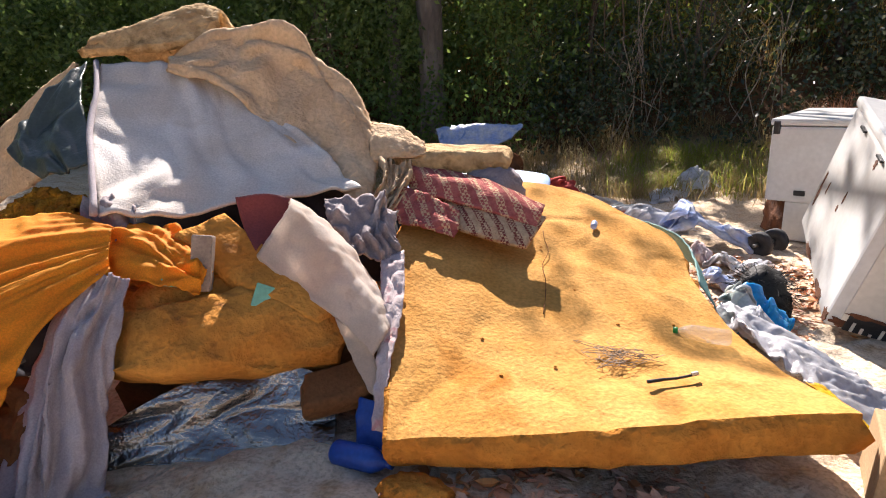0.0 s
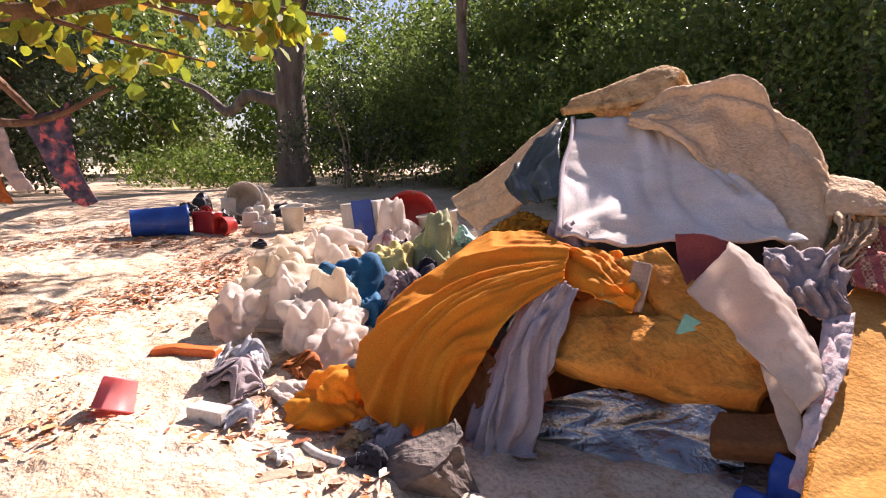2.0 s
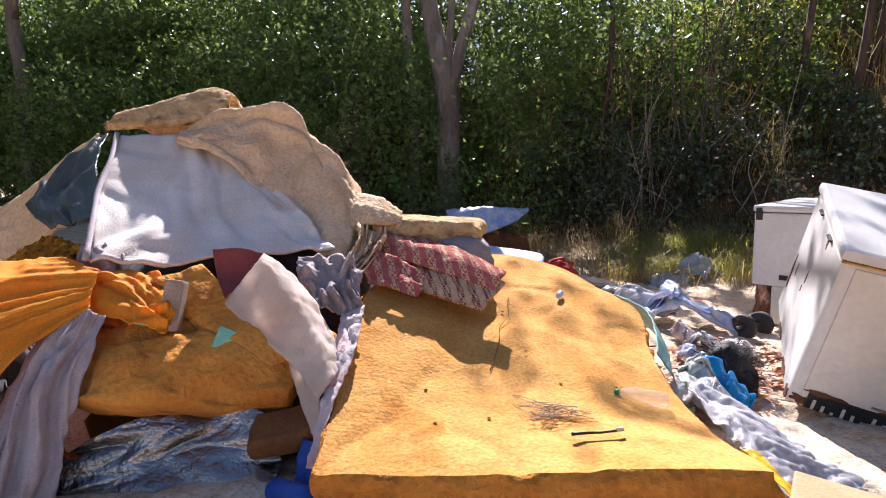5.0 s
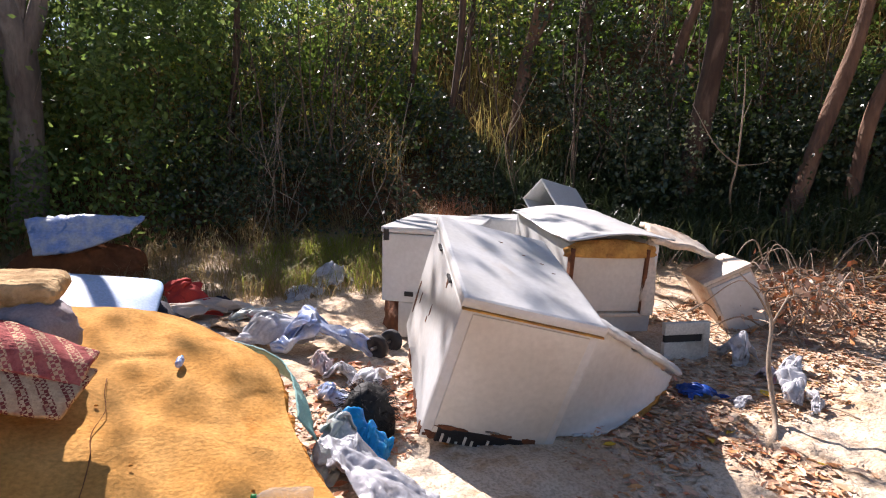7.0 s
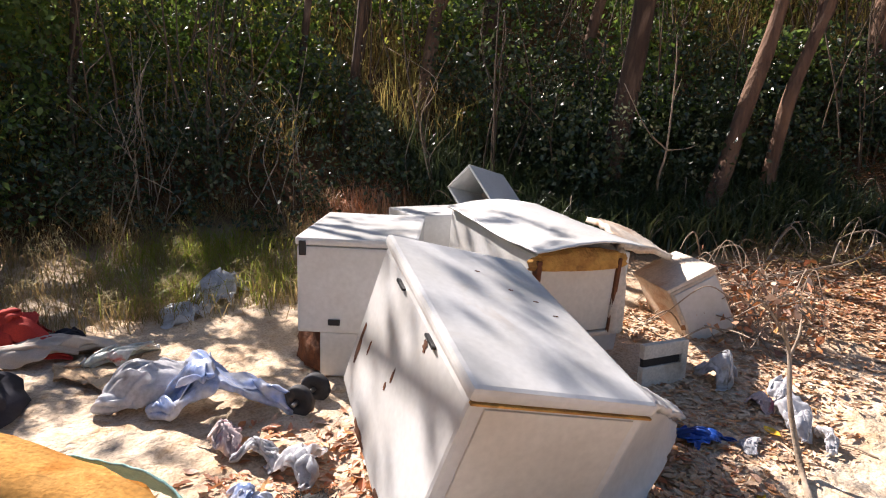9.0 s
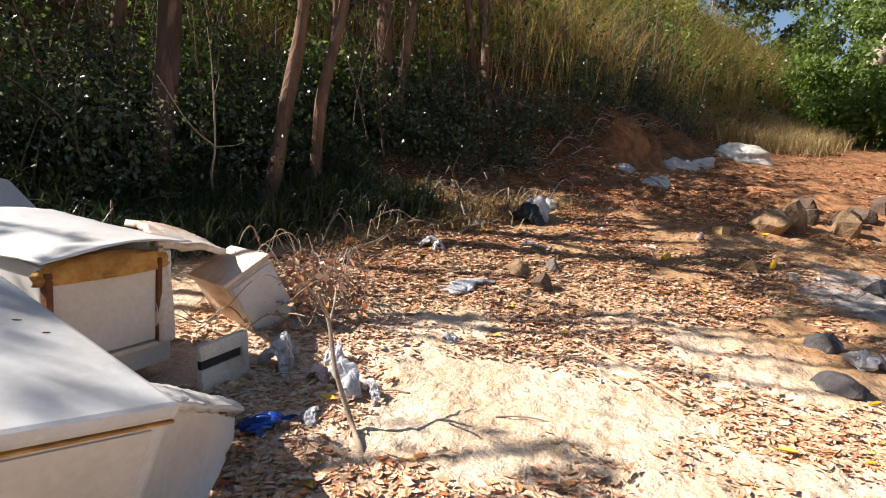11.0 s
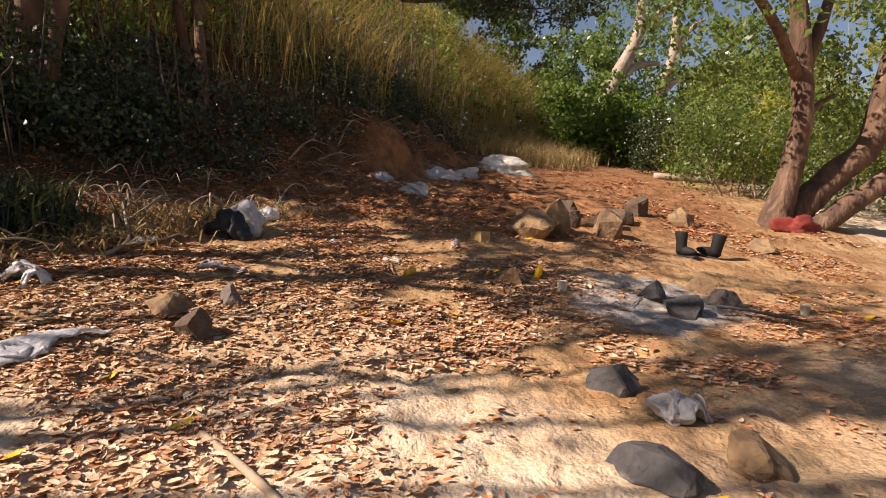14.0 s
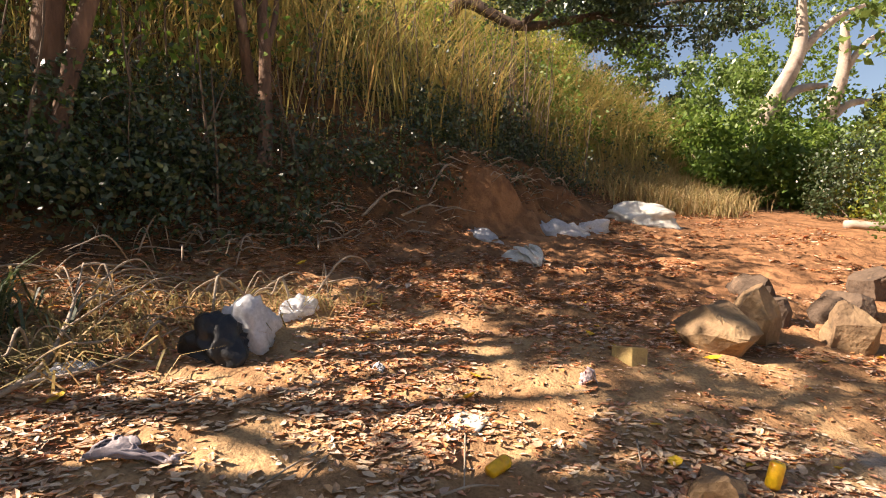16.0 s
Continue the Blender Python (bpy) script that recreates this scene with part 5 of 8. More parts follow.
# ---- the heap: foam mattress ----
def slab_mesh(name, grid, thick, material, seed, nu=44, nv=40, edge=0.02, bulge=0.03, relief=0.010, piece=""):
    """A soft slab under a shaped top face, with worn rounded rim."""
    s = surface(grid, nu, nv)
    n = normals(s)
    if n[..., 2].mean() < 0:
        n = -n
    rings = []
    o = Vector((seed * 3.3, seed, 0))
    for i in range(nu):
        for j in range(nv):
            v = Vector(s[i, j])
            s[i, j] += n[i, j] * (relief * (noise.noise(v * 5 + o) + 0.6 * noise.noise(v * 13 + o)) - relief * 1.6 * max(0, 0.16 - abs(noise.noise(v * 2.3 + o))) * 6)
    verts = [Vector(p) for p in s.reshape(-1, 3)]
    faces = []
    for i in range(nu - 1):
        for j in range(nv - 1):
            a = i * nv + j
            faces.append((a, a + 1, a + nv + 1, a + nv))
    rim = [(0, j) for j in range(nv)] + [(i, nv - 1) for i in range(1, nu)] + [(nu - 1, j) for j in range(nv - 2, -1, -1)] + [(i, 0) for i in range(nu - 2, 0, -1)]
    mid = s.mean(axis=(0, 1))
    loop = [i * nv + j for i, j in rim]
    for step, (down, out) in enumerate(((0.12, 0.55), (0.3, 0.95), (0.55, 1.0), (0.8, 0.85), (1.0, 0.3))):
        nxt = []
        for k, (i, j) in enumerate(rim):
            p = Vector(s[i, j])
            d = Vector((p.x - mid[0], p.y - mid[1], 0)).normalized()
            w = noise.noise(p * 9 + Vector((0, 0, step * 0.7)) + o)
            q = p + d * (bulge * out + edge * w) - Vector(n[i, j]) * thick * down + Vector((0, 0, edge * 0.4 * w))
            nxt.append(len(verts))
            verts.append(q)
        for a, b, c, d in zip(loop, loop[1:] + loop[:1], nxt[1:] + nxt[:1], nxt):
            faces.append((a, d, c, b))
        loop = nxt
    faces.append(tuple(loop))
    tops = (nu - 1) * (nv - 1)
    if piece:
        faces = faces[:tops] if piece == "top" else faces[tops:]
        used = sorted({k for f in faces for k in f})
        order = {k: i for i, k in enumerate(used)}
        verts, faces = [verts[k] for k in used], [tuple(order[k] for k in f) for f in faces]
    return raw_mesh(name, verts, faces, material)


MAT_TOP = [[(-0.07, 1.65, 0.25), (0.45, 1.66, 0.29), (0.95, 1.71, 0.33), (1.44, 1.79, 0.33)],
           [(-0.13, 2.10, 0.42), (0.40, 2.15, 0.37), (0.90, 2.20, 0.34), (1.33, 2.25, 0.30)],
           [(-0.22, 2.75, 0.68), (0.35, 2.75, 0.55), (0.85, 2.75, 0.46), (1.24, 2.80, 0.38)],
           [(-0.10, 3.40, 0.75), (0.35, 3.40, 0.68), (0.85, 3.35, 0.60), (1.24, 3.30, 0.50)],
           [(-0.05, 3.85, 0.78), (0.30, 3.85, 0.77), (0.75, 3.80, 0.70), (1.10, 3.58, 0.56)]]


def on_mattress(x, y):
    s = surface(MAT_TOP, 60, 50).reshape(-1, 3)
    k = np.argmin((s[:, 0] - x) ** 2 + (s[:, 1] - y) ** 2)
    return float(s[k, 2])


t = thing("foam_mattress", "stained bare yellow foam mattress sloping over the rubbish", "mattress", (0.6, 2.6, 0.4))
part("top_face", slab_mesh("top_face", MAT_TOP, 0.14, M_FOAM, 2, 120, 100, relief=0.007, edge=0.026, piece="top"), M_FOAM, t)
part("cut_edge", slab_mesh("cut_edge", MAT_TOP, 0.14, M_FOAM_EDGE, 2, 120, 100, relief=0.007, edge=0.026, piece="side"), M_FOAM_EDGE, t, "ragged orange cut edge")
solo("foam_slab", slab_mesh("foam_slab", [[(0.05, 2.1, 0.25), (0.6, 2.15, 0.22), (1.15, 2.2, 0.18)], [(0.0, 2.8, 0.5), (0.6, 2.8, 0.4), (1.1, 2.8, 0.26)], [(0.1, 3.5, 0.56), (0.6, 3.5, 0.5), (1.0, 3.3, 0.36)]], 0.2, M_FOAM_BROWN, 5, 24, 24), "brown foam slab lying beneath the mattress", "foam slab")
solo("foam_scrap", lump_mesh("foam_scrap", (0.03, 1.60, 0.04), (0.26, 0.14, 0.10), M_FOAM_EDGE, 4, 0.2, turn=-0.2), "torn orange foam scrap under the mattress corner", "foam scrap")

# foam cushions to the side
solo("foam_cushion", slab_mesh("foam_cushion", [[(-1.24, 1.72, 0.45), (-0.85, 1.74, 0.46), (-0.35, 1.98, 0.42)], [(-1.27, 1.86, 0.62), (-0.85, 1.93, 0.62), (-0.30, 2.15, 0.52)], [(-1.25, 2.2, 0.68), (-0.8, 2.3, 0.66), (-0.25, 2.45, 0.56)]], 0.2, M_FOAM_BROWN, 8, 46, 46, 0.04, 0.05, 0.032), "rotting orange-brown foam cushion in the heap", "cushion")
solo("lower_foam_slab", slab_mesh("lower_foam_slab", [[(-1.22, 1.98, 0.30), (-0.8, 2.06, 0.30), (-0.30, 2.2, 0.30)], [(-1.2, 2.3, 0.36), (-0.8, 2.4, 0.36), (-0.2, 2.5, 0.36)], [(-1.2, 2.7, 0.4), (-0.8, 2.8, 0.4), (-0.2, 2.8, 0.4)]], 0.28, M_FOAM_SHADE, 9, 26, 30, 0.03, 0.05, 0.015), "dark brown foam slab at the bottom of the heap", "foam slab")
solo("foam_bolster", slab_mesh("foam_bolster", [[(-0.98, 2.10, 0.84), (-0.72, 2.06, 0.66), (-0.42, 2.02, 0.52)], [(-0.86, 2.26, 0.88), (-0.62, 2.2, 0.72), (-0.34, 2.14, 0.56)]], 0.16, M_FOAM_BROWN, 10, 24, 18, 0.02, 0.04, 0.01), "brown foam bolster slanting across the heap", "foam bolster")
# the cushion's dark tone imitates shade from the heap
solo("brown_cushion", slab_mesh("brown_cushion", [[(-0.42, 1.86, 0.24), (-0.22, 1.95, 0.27)], [(-0.46, 1.98, 0.30), (-0.26, 2.08, 0.33)]], 0.11, M_FOAM_SHADE, 12, 16, 16, 0.01, 0.03, 0.008), "small brown cushion on the foil sheet", "cushion")
# lump added to fill the space behind the cloths
solo("heap_core", lump_mesh("heap_core", (-1.15, 3.12, 0.0), (1.7, 1.2, 0.98), M_DARK_CLOTH, 3, 0.12), "dark filler lump inside the heap", "bedding")

# carpets thrown over the top
t = thing("carpet_backing", "grey carpet backing hanging down over the heap", "carpet", (-1.1, 2.7, 1.1))
part("backing", cloth_mesh("backing", [[(-1.81, 2.95, 1.56), (-1.50, 3.07, 1.56), (-1.18, 3.10, 1.42), (-0.90, 3.06, 1.25)],
                                                     [(-1.60, 2.52, 1.24), (-1.21, 2.66, 1.17), (-0.87, 2.78, 1.09), (-0.58, 2.88, 1.03)],
                                                     [(-1.29, 2.08, 0.93), (-1.02, 2.27, 0.90), (-0.70, 2.53, 0.93), (-0.40, 2.76, 0.91)]], M_BACKING, 0.008, 0.2, 3, 0.014, 54, 60, 0.4, folds=(1.2, 3.6, 0.03)), M_BACKING, t)
part("bound_edge", tube_mesh("bound_edge", [[(-1.83, 2.95, 1.55, 0.014), (-1.70, 2.74, 1.40, 0.013), (-1.60, 2.52, 1.235, 0.015), (-1.44, 2.28, 1.07, 0.013), (-1.30, 2.07, 0.92, 0.016)]], M_LILAC, 8, 0.3, 5), M_LILAC, t, "bunched lilac edge binding")
solo("tan_carpet", cloth_mesh("tan_carpet", [[(-1.55, 3.75, 1.25), (-1.2, 3.9, 1.3), (-0.8, 3.9, 1.3), (-0.5, 3.75, 1.1), (-0.30, 3.5, 0.9)],
                                             [(-1.57, 3.18, 1.60), (-1.24, 3.30, 1.72), (-0.91, 3.36, 1.72), (-0.62, 3.30, 1.48), (-0.37, 3.18, 1.18)],
                                             [(-1.46, 3.02, 1.56), (-1.18, 3.10, 1.57), (-0.90, 3.14, 1.47), (-0.61, 3.05, 1.22), (-0.35, 2.94, 1.00)],
                                             [(-1.43, 2.94, 1.53), (-1.15, 2.96, 1.41), (-0.90, 2.92, 1.22), (-0.62, 2.82, 1.03), (-0.35, 2.70, 0.80)]], M_CARPET_TAN, 0.012, 0.1, 5, 0.022, 60, 64, 0.5, 0.4, folds=(2.3, 2.8, 0.06)), "tan carpet folded over the top of the heap", "carpet")
solo("carpet_roll", cloth_mesh("carpet_roll", [[(-1.97, 3.02, 1.59), (-1.72, 3.08, 1.60), (-1.50, 3.14, 1.62), (-1.32, 3.30, 1.66)],
                                               [(-1.90, 3.15, 1.66), (-1.72, 3.24, 1.73), (-1.48, 3.40, 1.84), (-1.36, 3.46, 1.80)],
                                               [(-1.85, 3.5, 1.45), (-1.7, 3.6, 1.5), (-1.4, 3.7, 1.55), (-1.25, 3.7, 1.5)]], M_CARPET_PILE, 0.018, 0.12, 6, 0.05, 34, 40, 0.4), "shaggy tan carpet piece lying on the top", "carpet")
solo("carpet_tail", cloth_mesh("carpet_tail", [[(-0.44, 3.22, 1.20), (-0.30, 3.25, 1.17), (-0.16, 3.26, 1.08)], [(-0.42, 3.06, 1.10), (-0.28, 3.08, 1.09), (-0.13, 3.12, 1.03)], [(-0.40, 3.0, 1.00), (-0.3, 3.02, 1.02), (-0.18, 3.08, 1.01)]], M_CARPET_TAN, 0.02, 0.1, 7, 0.02, 20, 24), "pointed end of the tan carpet", "carpet")
solo("side_carpet", cloth_mesh("side_carpet", [[(-1.92, 2.95, 1.53), (-2.25, 2.98, 1.32), (-2.62, 3.02, 1.12), (-2.95, 2.98, 0.96)],
                                               [(-1.98, 2.80, 1.34), (-2.22, 2.84, 1.14), (-2.50, 2.88, 0.98), (-2.74, 2.88, 0.86)],
                                               [(-1.95, 2.66, 1.02), (-2.12, 2.72, 0.92), (-2.34, 2.78, 0.86), (-2.52, 2.80, 0.78)]], M_CARPET_TAN, 0.014, 0.16, 8, 0.03, 40, 46, 0.4, 0.4, folds=(1.6, 1.4, 0.04)), "tan-brown carpet sloping down the side of the heap", "carpet")
solo("green_tarpaulin", cloth_mesh("green_tarpaulin", [[(-1.84, 2.90, 1.52), (-1.90, 2.72, 1.40), (-1.94, 2.58, 1.26), (-1.98, 2.46, 1.15)],
                                                       [(-1.74, 2.70, 1.34), (-1.82, 2.54, 1.22), (-1.84, 2.44, 1.13), (-1.88, 2.40, 1.08)],
                                                       [(-1.52, 2.42, 1.08), (-1.58, 2.38, 1.05), (-1.66, 2.36, 1.03), (-1.74, 2.35, 1.02)]], M_GREEN, 0.004, 0.12, 9, 0.008, 44, 48, 0.7, 0.2, folds=(1.6, 2.2, 0.035)), "crumpled dark green tarpaulin tucked beside the carpet", "tarpaulin")
solo("ochre_shag_rug", cloth_mesh("ochre_shag_rug", [[(-1.95, 2.26, 0.86), (-1.75, 2.3, 0.98), (-1.50, 2.28, 0.95)], [(-1.92, 2.1, 0.76), (-1.7, 2.14, 0.86), (-1.48, 2.16, 0.86)], [(-1.9, 2.0, 0.66), (-1.68, 2.02, 0.74), (-1.46, 2.1, 0.76)]], M_OCHRE_SHAG, 0.045, 0.07, 10, 0.05, 34, 40, 0.5), "ochre shaggy rug bunched in the heap", "rug")
solo("grey_rag", cloth_mesh("grey_rag", [[(-1.46, 2.22, 0.98), (-1.3, 2.2, 0.96), (-1.2, 2.2, 0.92)], [(-1.44, 2.08, 0.88), (-1.32, 2.06, 0.84), (-1.2, 2.1, 0.85)], [(-1.5, 2.0, 0.8), (-1.36, 1.98, 0.78), (-1.22, 2.02, 0.8)]], M_GREY_CLOTH, 0.01, 0.1, 11, 0.006, 34, 36, 0.6, 0.4, folds=(3.0, 3.0, 0.045)), "crumpled grey rag beside the ochre rug", "rag")

# orange sheet, lilac cloth, foil
solo("orange_sheet", cloth_mesh("orange_sheet", [
    [(-1.20, 2.04, 0.87), (-1.48, 2.10, 0.93), (-1.74, 2.06, 0.86), (-1.90, 1.98, 0.72)],
    [(-1.19, 2.00, 0.84), (-1.50, 1.88, 0.82), (-1.74, 1.72, 0.68), (-1.90, 1.52, 0.48)],
    [(-1.18, 1.97, 0.81), (-1.47, 1.72, 0.72), (-1.66, 1.48, 0.54), (-1.80, 1.22, 0.28)],
    [(-1.17, 1.94, 0.78), (-1.38, 1.64, 0.64), (-1.49, 1.42, 0.44), (-1.57, 1.17, 0.13)],
    [(-1.16, 1.92, 0.74), (-1.26, 1.66, 0.58), (-1.30, 1.48, 0.36), (-1.34, 1.27, 0.07)]], M_ORANGE, 0.005, 0.09, 12, 0.006, 150, 80, 0.6, 0.3, folds=(5.5, 0.9, 0.055), fan=True), "bright orange cotton sheet gathered and draped down the heap", "sheet")
solo("orange_sheet_end", cloth_mesh("orange_sheet_end", [[(-1.55, 2.12, 0.88), (-1.18, 2.18, 0.90), (-0.99, 2.16, 0.87), (-0.80, 2.02, 0.74)],
                                                         [(-1.50, 2.0, 0.86), (-1.16, 2.02, 0.86), (-0.96, 2.0, 0.82), (-0.80, 1.95, 0.72)],
                                                         [(-1.34, 1.90, 0.74), (-1.12, 1.90, 0.73), (-0.92, 1.87, 0.72), (-0.80, 1.90, 0.70)]], M_ORANGE, 0.014, 0.12, 13, 0.006, 50, 60, 0.6, 0.5, folds=(2.6, 1.8, 0.04)), "crumpled end of an orange cotton sheet", "sheet")
solo("orange_hem", bundle_mesh("orange_hem", (-1.84, 1.12, H(-1.84, 1.12)), (0.46, 0.34, 0.20), M_ORANGE, 21, 5, 0.5), "bunched hem of the orange sheet on the ground", "sheet")
solo("lilac_cloth", cloth_mesh("lilac_cloth", [[(-1.28, 1.80, 0.73), (-1.17, 1.84, 0.77), (-1.06, 1.86, 0.74)],
                                               [(-1.32, 1.58, 0.46), (-1.17, 1.61, 0.53), (-1.03, 1.71, 0.50)],
                                               [(-1.32, 1.43, 0.22), (-1.15, 1.42, 0.27), (-1.01, 1.58, 0.24)],
                                               [(-1.28, 1.35, 0.05), (-1.11, 1.35, 0.05), (-0.98, 1.50, 0.06)]], M_LILAC, 0.012, 0.12, 14, 0.006, 66, 60, 0.6, 0.4, folds=(1.1, 4.2, 0.055)), "grey lilac cotton cloth hanging to the ground", "cloth")
solo("foil_sheet", cloth_mesh("foil_sheet", [[(-1.16, 1.66, 0.20), (-0.86, 1.84, 0.33), (-0.55, 1.98, 0.34), (-0.34, 2.0, 0.26)],
                                             [(-1.17, 1.62, 0.13), (-0.86, 1.76, 0.20), (-0.55, 1.88, 0.20), (-0.33, 1.92, 0.15)],
                                             [(-1.17, 1.60, 0.06), (-0.87, 1.69, 0.065), (-0.56, 1.76, 0.065), (-0.32, 1.80, 0.06)]], M_FOIL, 0.005, 0.09, 15, 0.005, 80, 120, 0.6, folds=(1.2, 2.6, 0.03)), "silver bubble-foil insulation sheet under the foam", "foil sheet")
t = thing("carpet_offcut", "dirty white carpet offcut with wine-red lining", "carpet", (-0.5, 2.15, 0.4))
part("carpet_face", cloth_mesh("carpet_face", [[(-0.61, 2.38, 0.92), (-0.42, 2.36, 0.79), (-0.24, 2.25, 0.60), (-0.14, 2.12, 0.46)],
                                 [(-0.58, 2.26, 0.90), (-0.42, 2.22, 0.76), (-0.26, 2.12, 0.60), (-0.14, 2.02, 0.46)],
                                 [(-0.70, 2.17, 0.72), (-0.50, 2.10, 0.59), (-0.33, 2.05, 0.50), (-0.18, 1.96, 0.40)]], M_WHITE_CLOTH, 0.016, 0.14, 16, 0.02, 30, 46, 0.4, 0.4), M_WHITE_CLOTH, t)
part("lining", cloth_mesh("lining", [[(-0.80, 2.26, 0.95), (-0.70, 2.34, 0.95), (-0.60, 2.40, 0.91)], [(-0.77, 2.24, 0.84), (-0.66, 2.34, 0.84), (-0.56, 2.36, 0.82)], [(-0.70, 2.18, 0.73), (-0.60, 2.28, 0.74), (-0.50, 2.32, 0.74)]], M_WINE, 0.012, 0.12, 17, 0.01, 18, 18, 0.4), M_WINE, t, "wine-red felt lining")
solo("white_strip", cloth_mesh("white_strip", [[(-0.36, 2.08, 0.50), (-0.22, 2.02, 0.44)], [(-0.28, 2.0, 0.38), (-0.17, 1.96, 0.34)], [(-0.20, 1.93, 0.26), (-0.14, 1.90, 0.24)]], M_WHITE_CLOTH, 0.01, 0.1, 18, 0.01, 24, 16), "narrow strip of dirty white carpet", "carpet")
solo("striped_ticking", cloth_mesh("striped_ticking", [[(-0.24, 2.42, 0.66), (-0.14, 2.44, 0.68)], [(-0.20, 2.20, 0.55), (-0.10, 2.18, 0.54)], [(-0.17, 1.95, 0.38), (-0.11, 1.92, 0.38)], [(-0.15, 1.75, 0.22), (-0.10, 1.74, 0.22)]], M_STRIPE, 0.02, 0.08, 19, 0.005, 40, 18, 0.7), "pink striped mattress ticking hanging in shreds", "cloth")
solo("grey_garment", cloth_mesh("grey_garment", [[(-0.52, 2.55, 0.93), (-0.30, 2.62, 0.92), (-0.18, 2.6, 0.84)], [(-0.46, 2.42, 0.82), (-0.28, 2.46, 0.80), (-0.16, 2.46, 0.74)], [(-0.34, 2.34, 0.70), (-0.22, 2.36, 0.68), (-0.12, 2.4, 0.64)]], M_GREY_CLOTH, 0.01, 0.1, 20, 0.008, 40, 40, 0.6, 0.4, folds=(3.0, 3.6, 0.05)), "crumpled grey garment tucked under the carpet", "garment")

# rolled rug and cushions at the top of the mattress
t = thing("rug_roll", "wine-red woven rug folded over on the mattress", "rug", (0.2, 2.9, 0.75))
part("top_fold", cloth_mesh("top_fold", [[(-0.20, 3.20, 0.97), (0.15, 3.04, 0.90), (0.50, 2.92, 0.78)], [(-0.22, 3.06, 0.95), (0.12, 2.92, 0.88), (0.48, 2.80, 0.77)], [(-0.20, 2.98, 0.84), (0.10, 2.84, 0.80), (0.45, 2.74, 0.71)]], M_RUG, 0.012, 0.15, 21, 0.02, 24, 40, 0.3), M_RUG, t)
part("under_fold", cloth_mesh("under_fold", [[(-0.12, 3.02, 0.84), (0.18, 2.88, 0.80), (0.50, 2.82, 0.74)], [(-0.10, 2.92, 0.78), (0.16, 2.78, 0.74), (0.44, 2.70, 0.68)], [(-0.06, 2.84, 0.72), (0.16, 2.70, 0.68), (0.40, 2.64, 0.63)]], M_RUG_UNDER, 0.01, 0.15, 22, 0.02, 20, 36, 0.3), M_RUG_UNDER, t, "buff patterned underside of the rug")
solo("wine_cloth", cloth_mesh("wine_cloth", [[(-0.30, 2.92, 0.90), (-0.10, 2.86, 0.86), (0.08, 2.80, 0.78)], [(-0.26, 2.80, 0.80), (-0.10, 2.76, 0.77), (0.08, 2.72, 0.72)], [(-0.22, 2.74, 0.73), (-0.08, 2.70, 0.72), (0.06, 2.68, 0.68)]], M_RUG, 0.025, 0.1, 23, 0.012, 20, 28), "wine-red cloth bunched on the mattress edge", "cloth")
solo("tan_cushion", slab_mesh("tan_cushion", [[(-0.26, 3.12, 1.05), (0.28, 3.16, 1.02)], [(-0.24, 3.45, 1.06), (0.30, 3.45, 1.03)]], 0.12, M_CARPET_PILE, 24, 20, 26, 0.02, 0.04, 0.012), "tan shaggy seat cushion", "cushion")
solo("brown_cloth_roll", lump_mesh("brown_cloth_roll", (0.22, 3.18, 0.74), (0.34, 0.3, 0.2), M_GREY_CLOTH, 25, 0.25, turn=0.4, ground=False), "brown-grey cloth rolled up under the cushion", "cloth")
solo("frayed_cloth", cloth_mesh("frayed_cloth", [[(-0.36, 2.98, 1.04), (-0.18, 3.02, 1.02)], [(-0.30, 2.84, 0.94), (-0.18, 2.90, 0.90)], [(-0.38, 2.66, 0.80), (-0.26, 2.74, 0.78)]], M_CARPET_TAN, 0.012, 0.06, 26, 0.006, 40, 34, 0.6, 0.6, folds=(1.2, 6.0, 0.05)), "frayed tan cloth strips", "cloth")


# ---- dumped appliances ----
def frame_of(origin, u, v):
    """Axes: u to the right, v to the back, w up, from an origin corner."""
    u, v = Vector(u).normalized(), Vector(v)
    v = (v - u * v.dot(u)).normalized()
    w = u.cross(v)
    m = Matrix((u, v, w)).transposed().to_4x4()
    m.translation = Vector(origin)
    return m


def local_box(m, x0, x1, y0, y1, z0, z1, bevel=0.012):
    return box_bm((x1 - x0, y1 - y0, z1 - z0), bevel, 2, m @ Matrix.Translation(((x0 + x1) / 2, (y0 + y1) / 2, (z0 + z1) / 2)))


# chest freezer, tipped forward; origin at the lid's front corner
B = Vector((2.03, 2.73, 0.95))
fm = frame_of(B, Vector((2.77, 2.54, 0.78)) - B, Vector((2.40, 3.85, 1.25)) - B)
W, L, Hh = 0.79, 1.22, 0.97
t = thing("chest_freezer", "white chest freezer tipped forward, rusted open at its foot", "freezer", tuple(B))
part("body", local_box(fm, 0.015, W - 0.015, 0.015, L - 0.015, -Hh + 0.10, -0.065, 0.02), M_ENAMEL, t)
lid = part("lid", local_box(fm, 0, W, 0, L, -0.058, 0, 0.022), M_ENAMEL, t)
part("seal", local_box(fm, 0.02, W - 0.02, 0.02, L - 0.02, -0.068, -0.055, 0.002), M_RUBBER, lid, "dark perished rubber seal")
# cream tint stands in for warm bounced light on the shaded front
front = part("front_panel", local_box(fm, 0.075, W - 0.075, 0.006, 0.02, -Hh + 0.16, -0.085, 0.004), M_CREAM_ENAMEL, t, "front panel, its cream tint imitating warm shade")
# black block stands in for the darkness inside the open bay
bay = part("motor_bay", local_box(fm, 0.10, W - 0.14, 0.003, 0.06, -Hh + 0.105, -Hh + 0.20, 0.006), M_BLACK, t, "open motor bay, its darkness a black block")
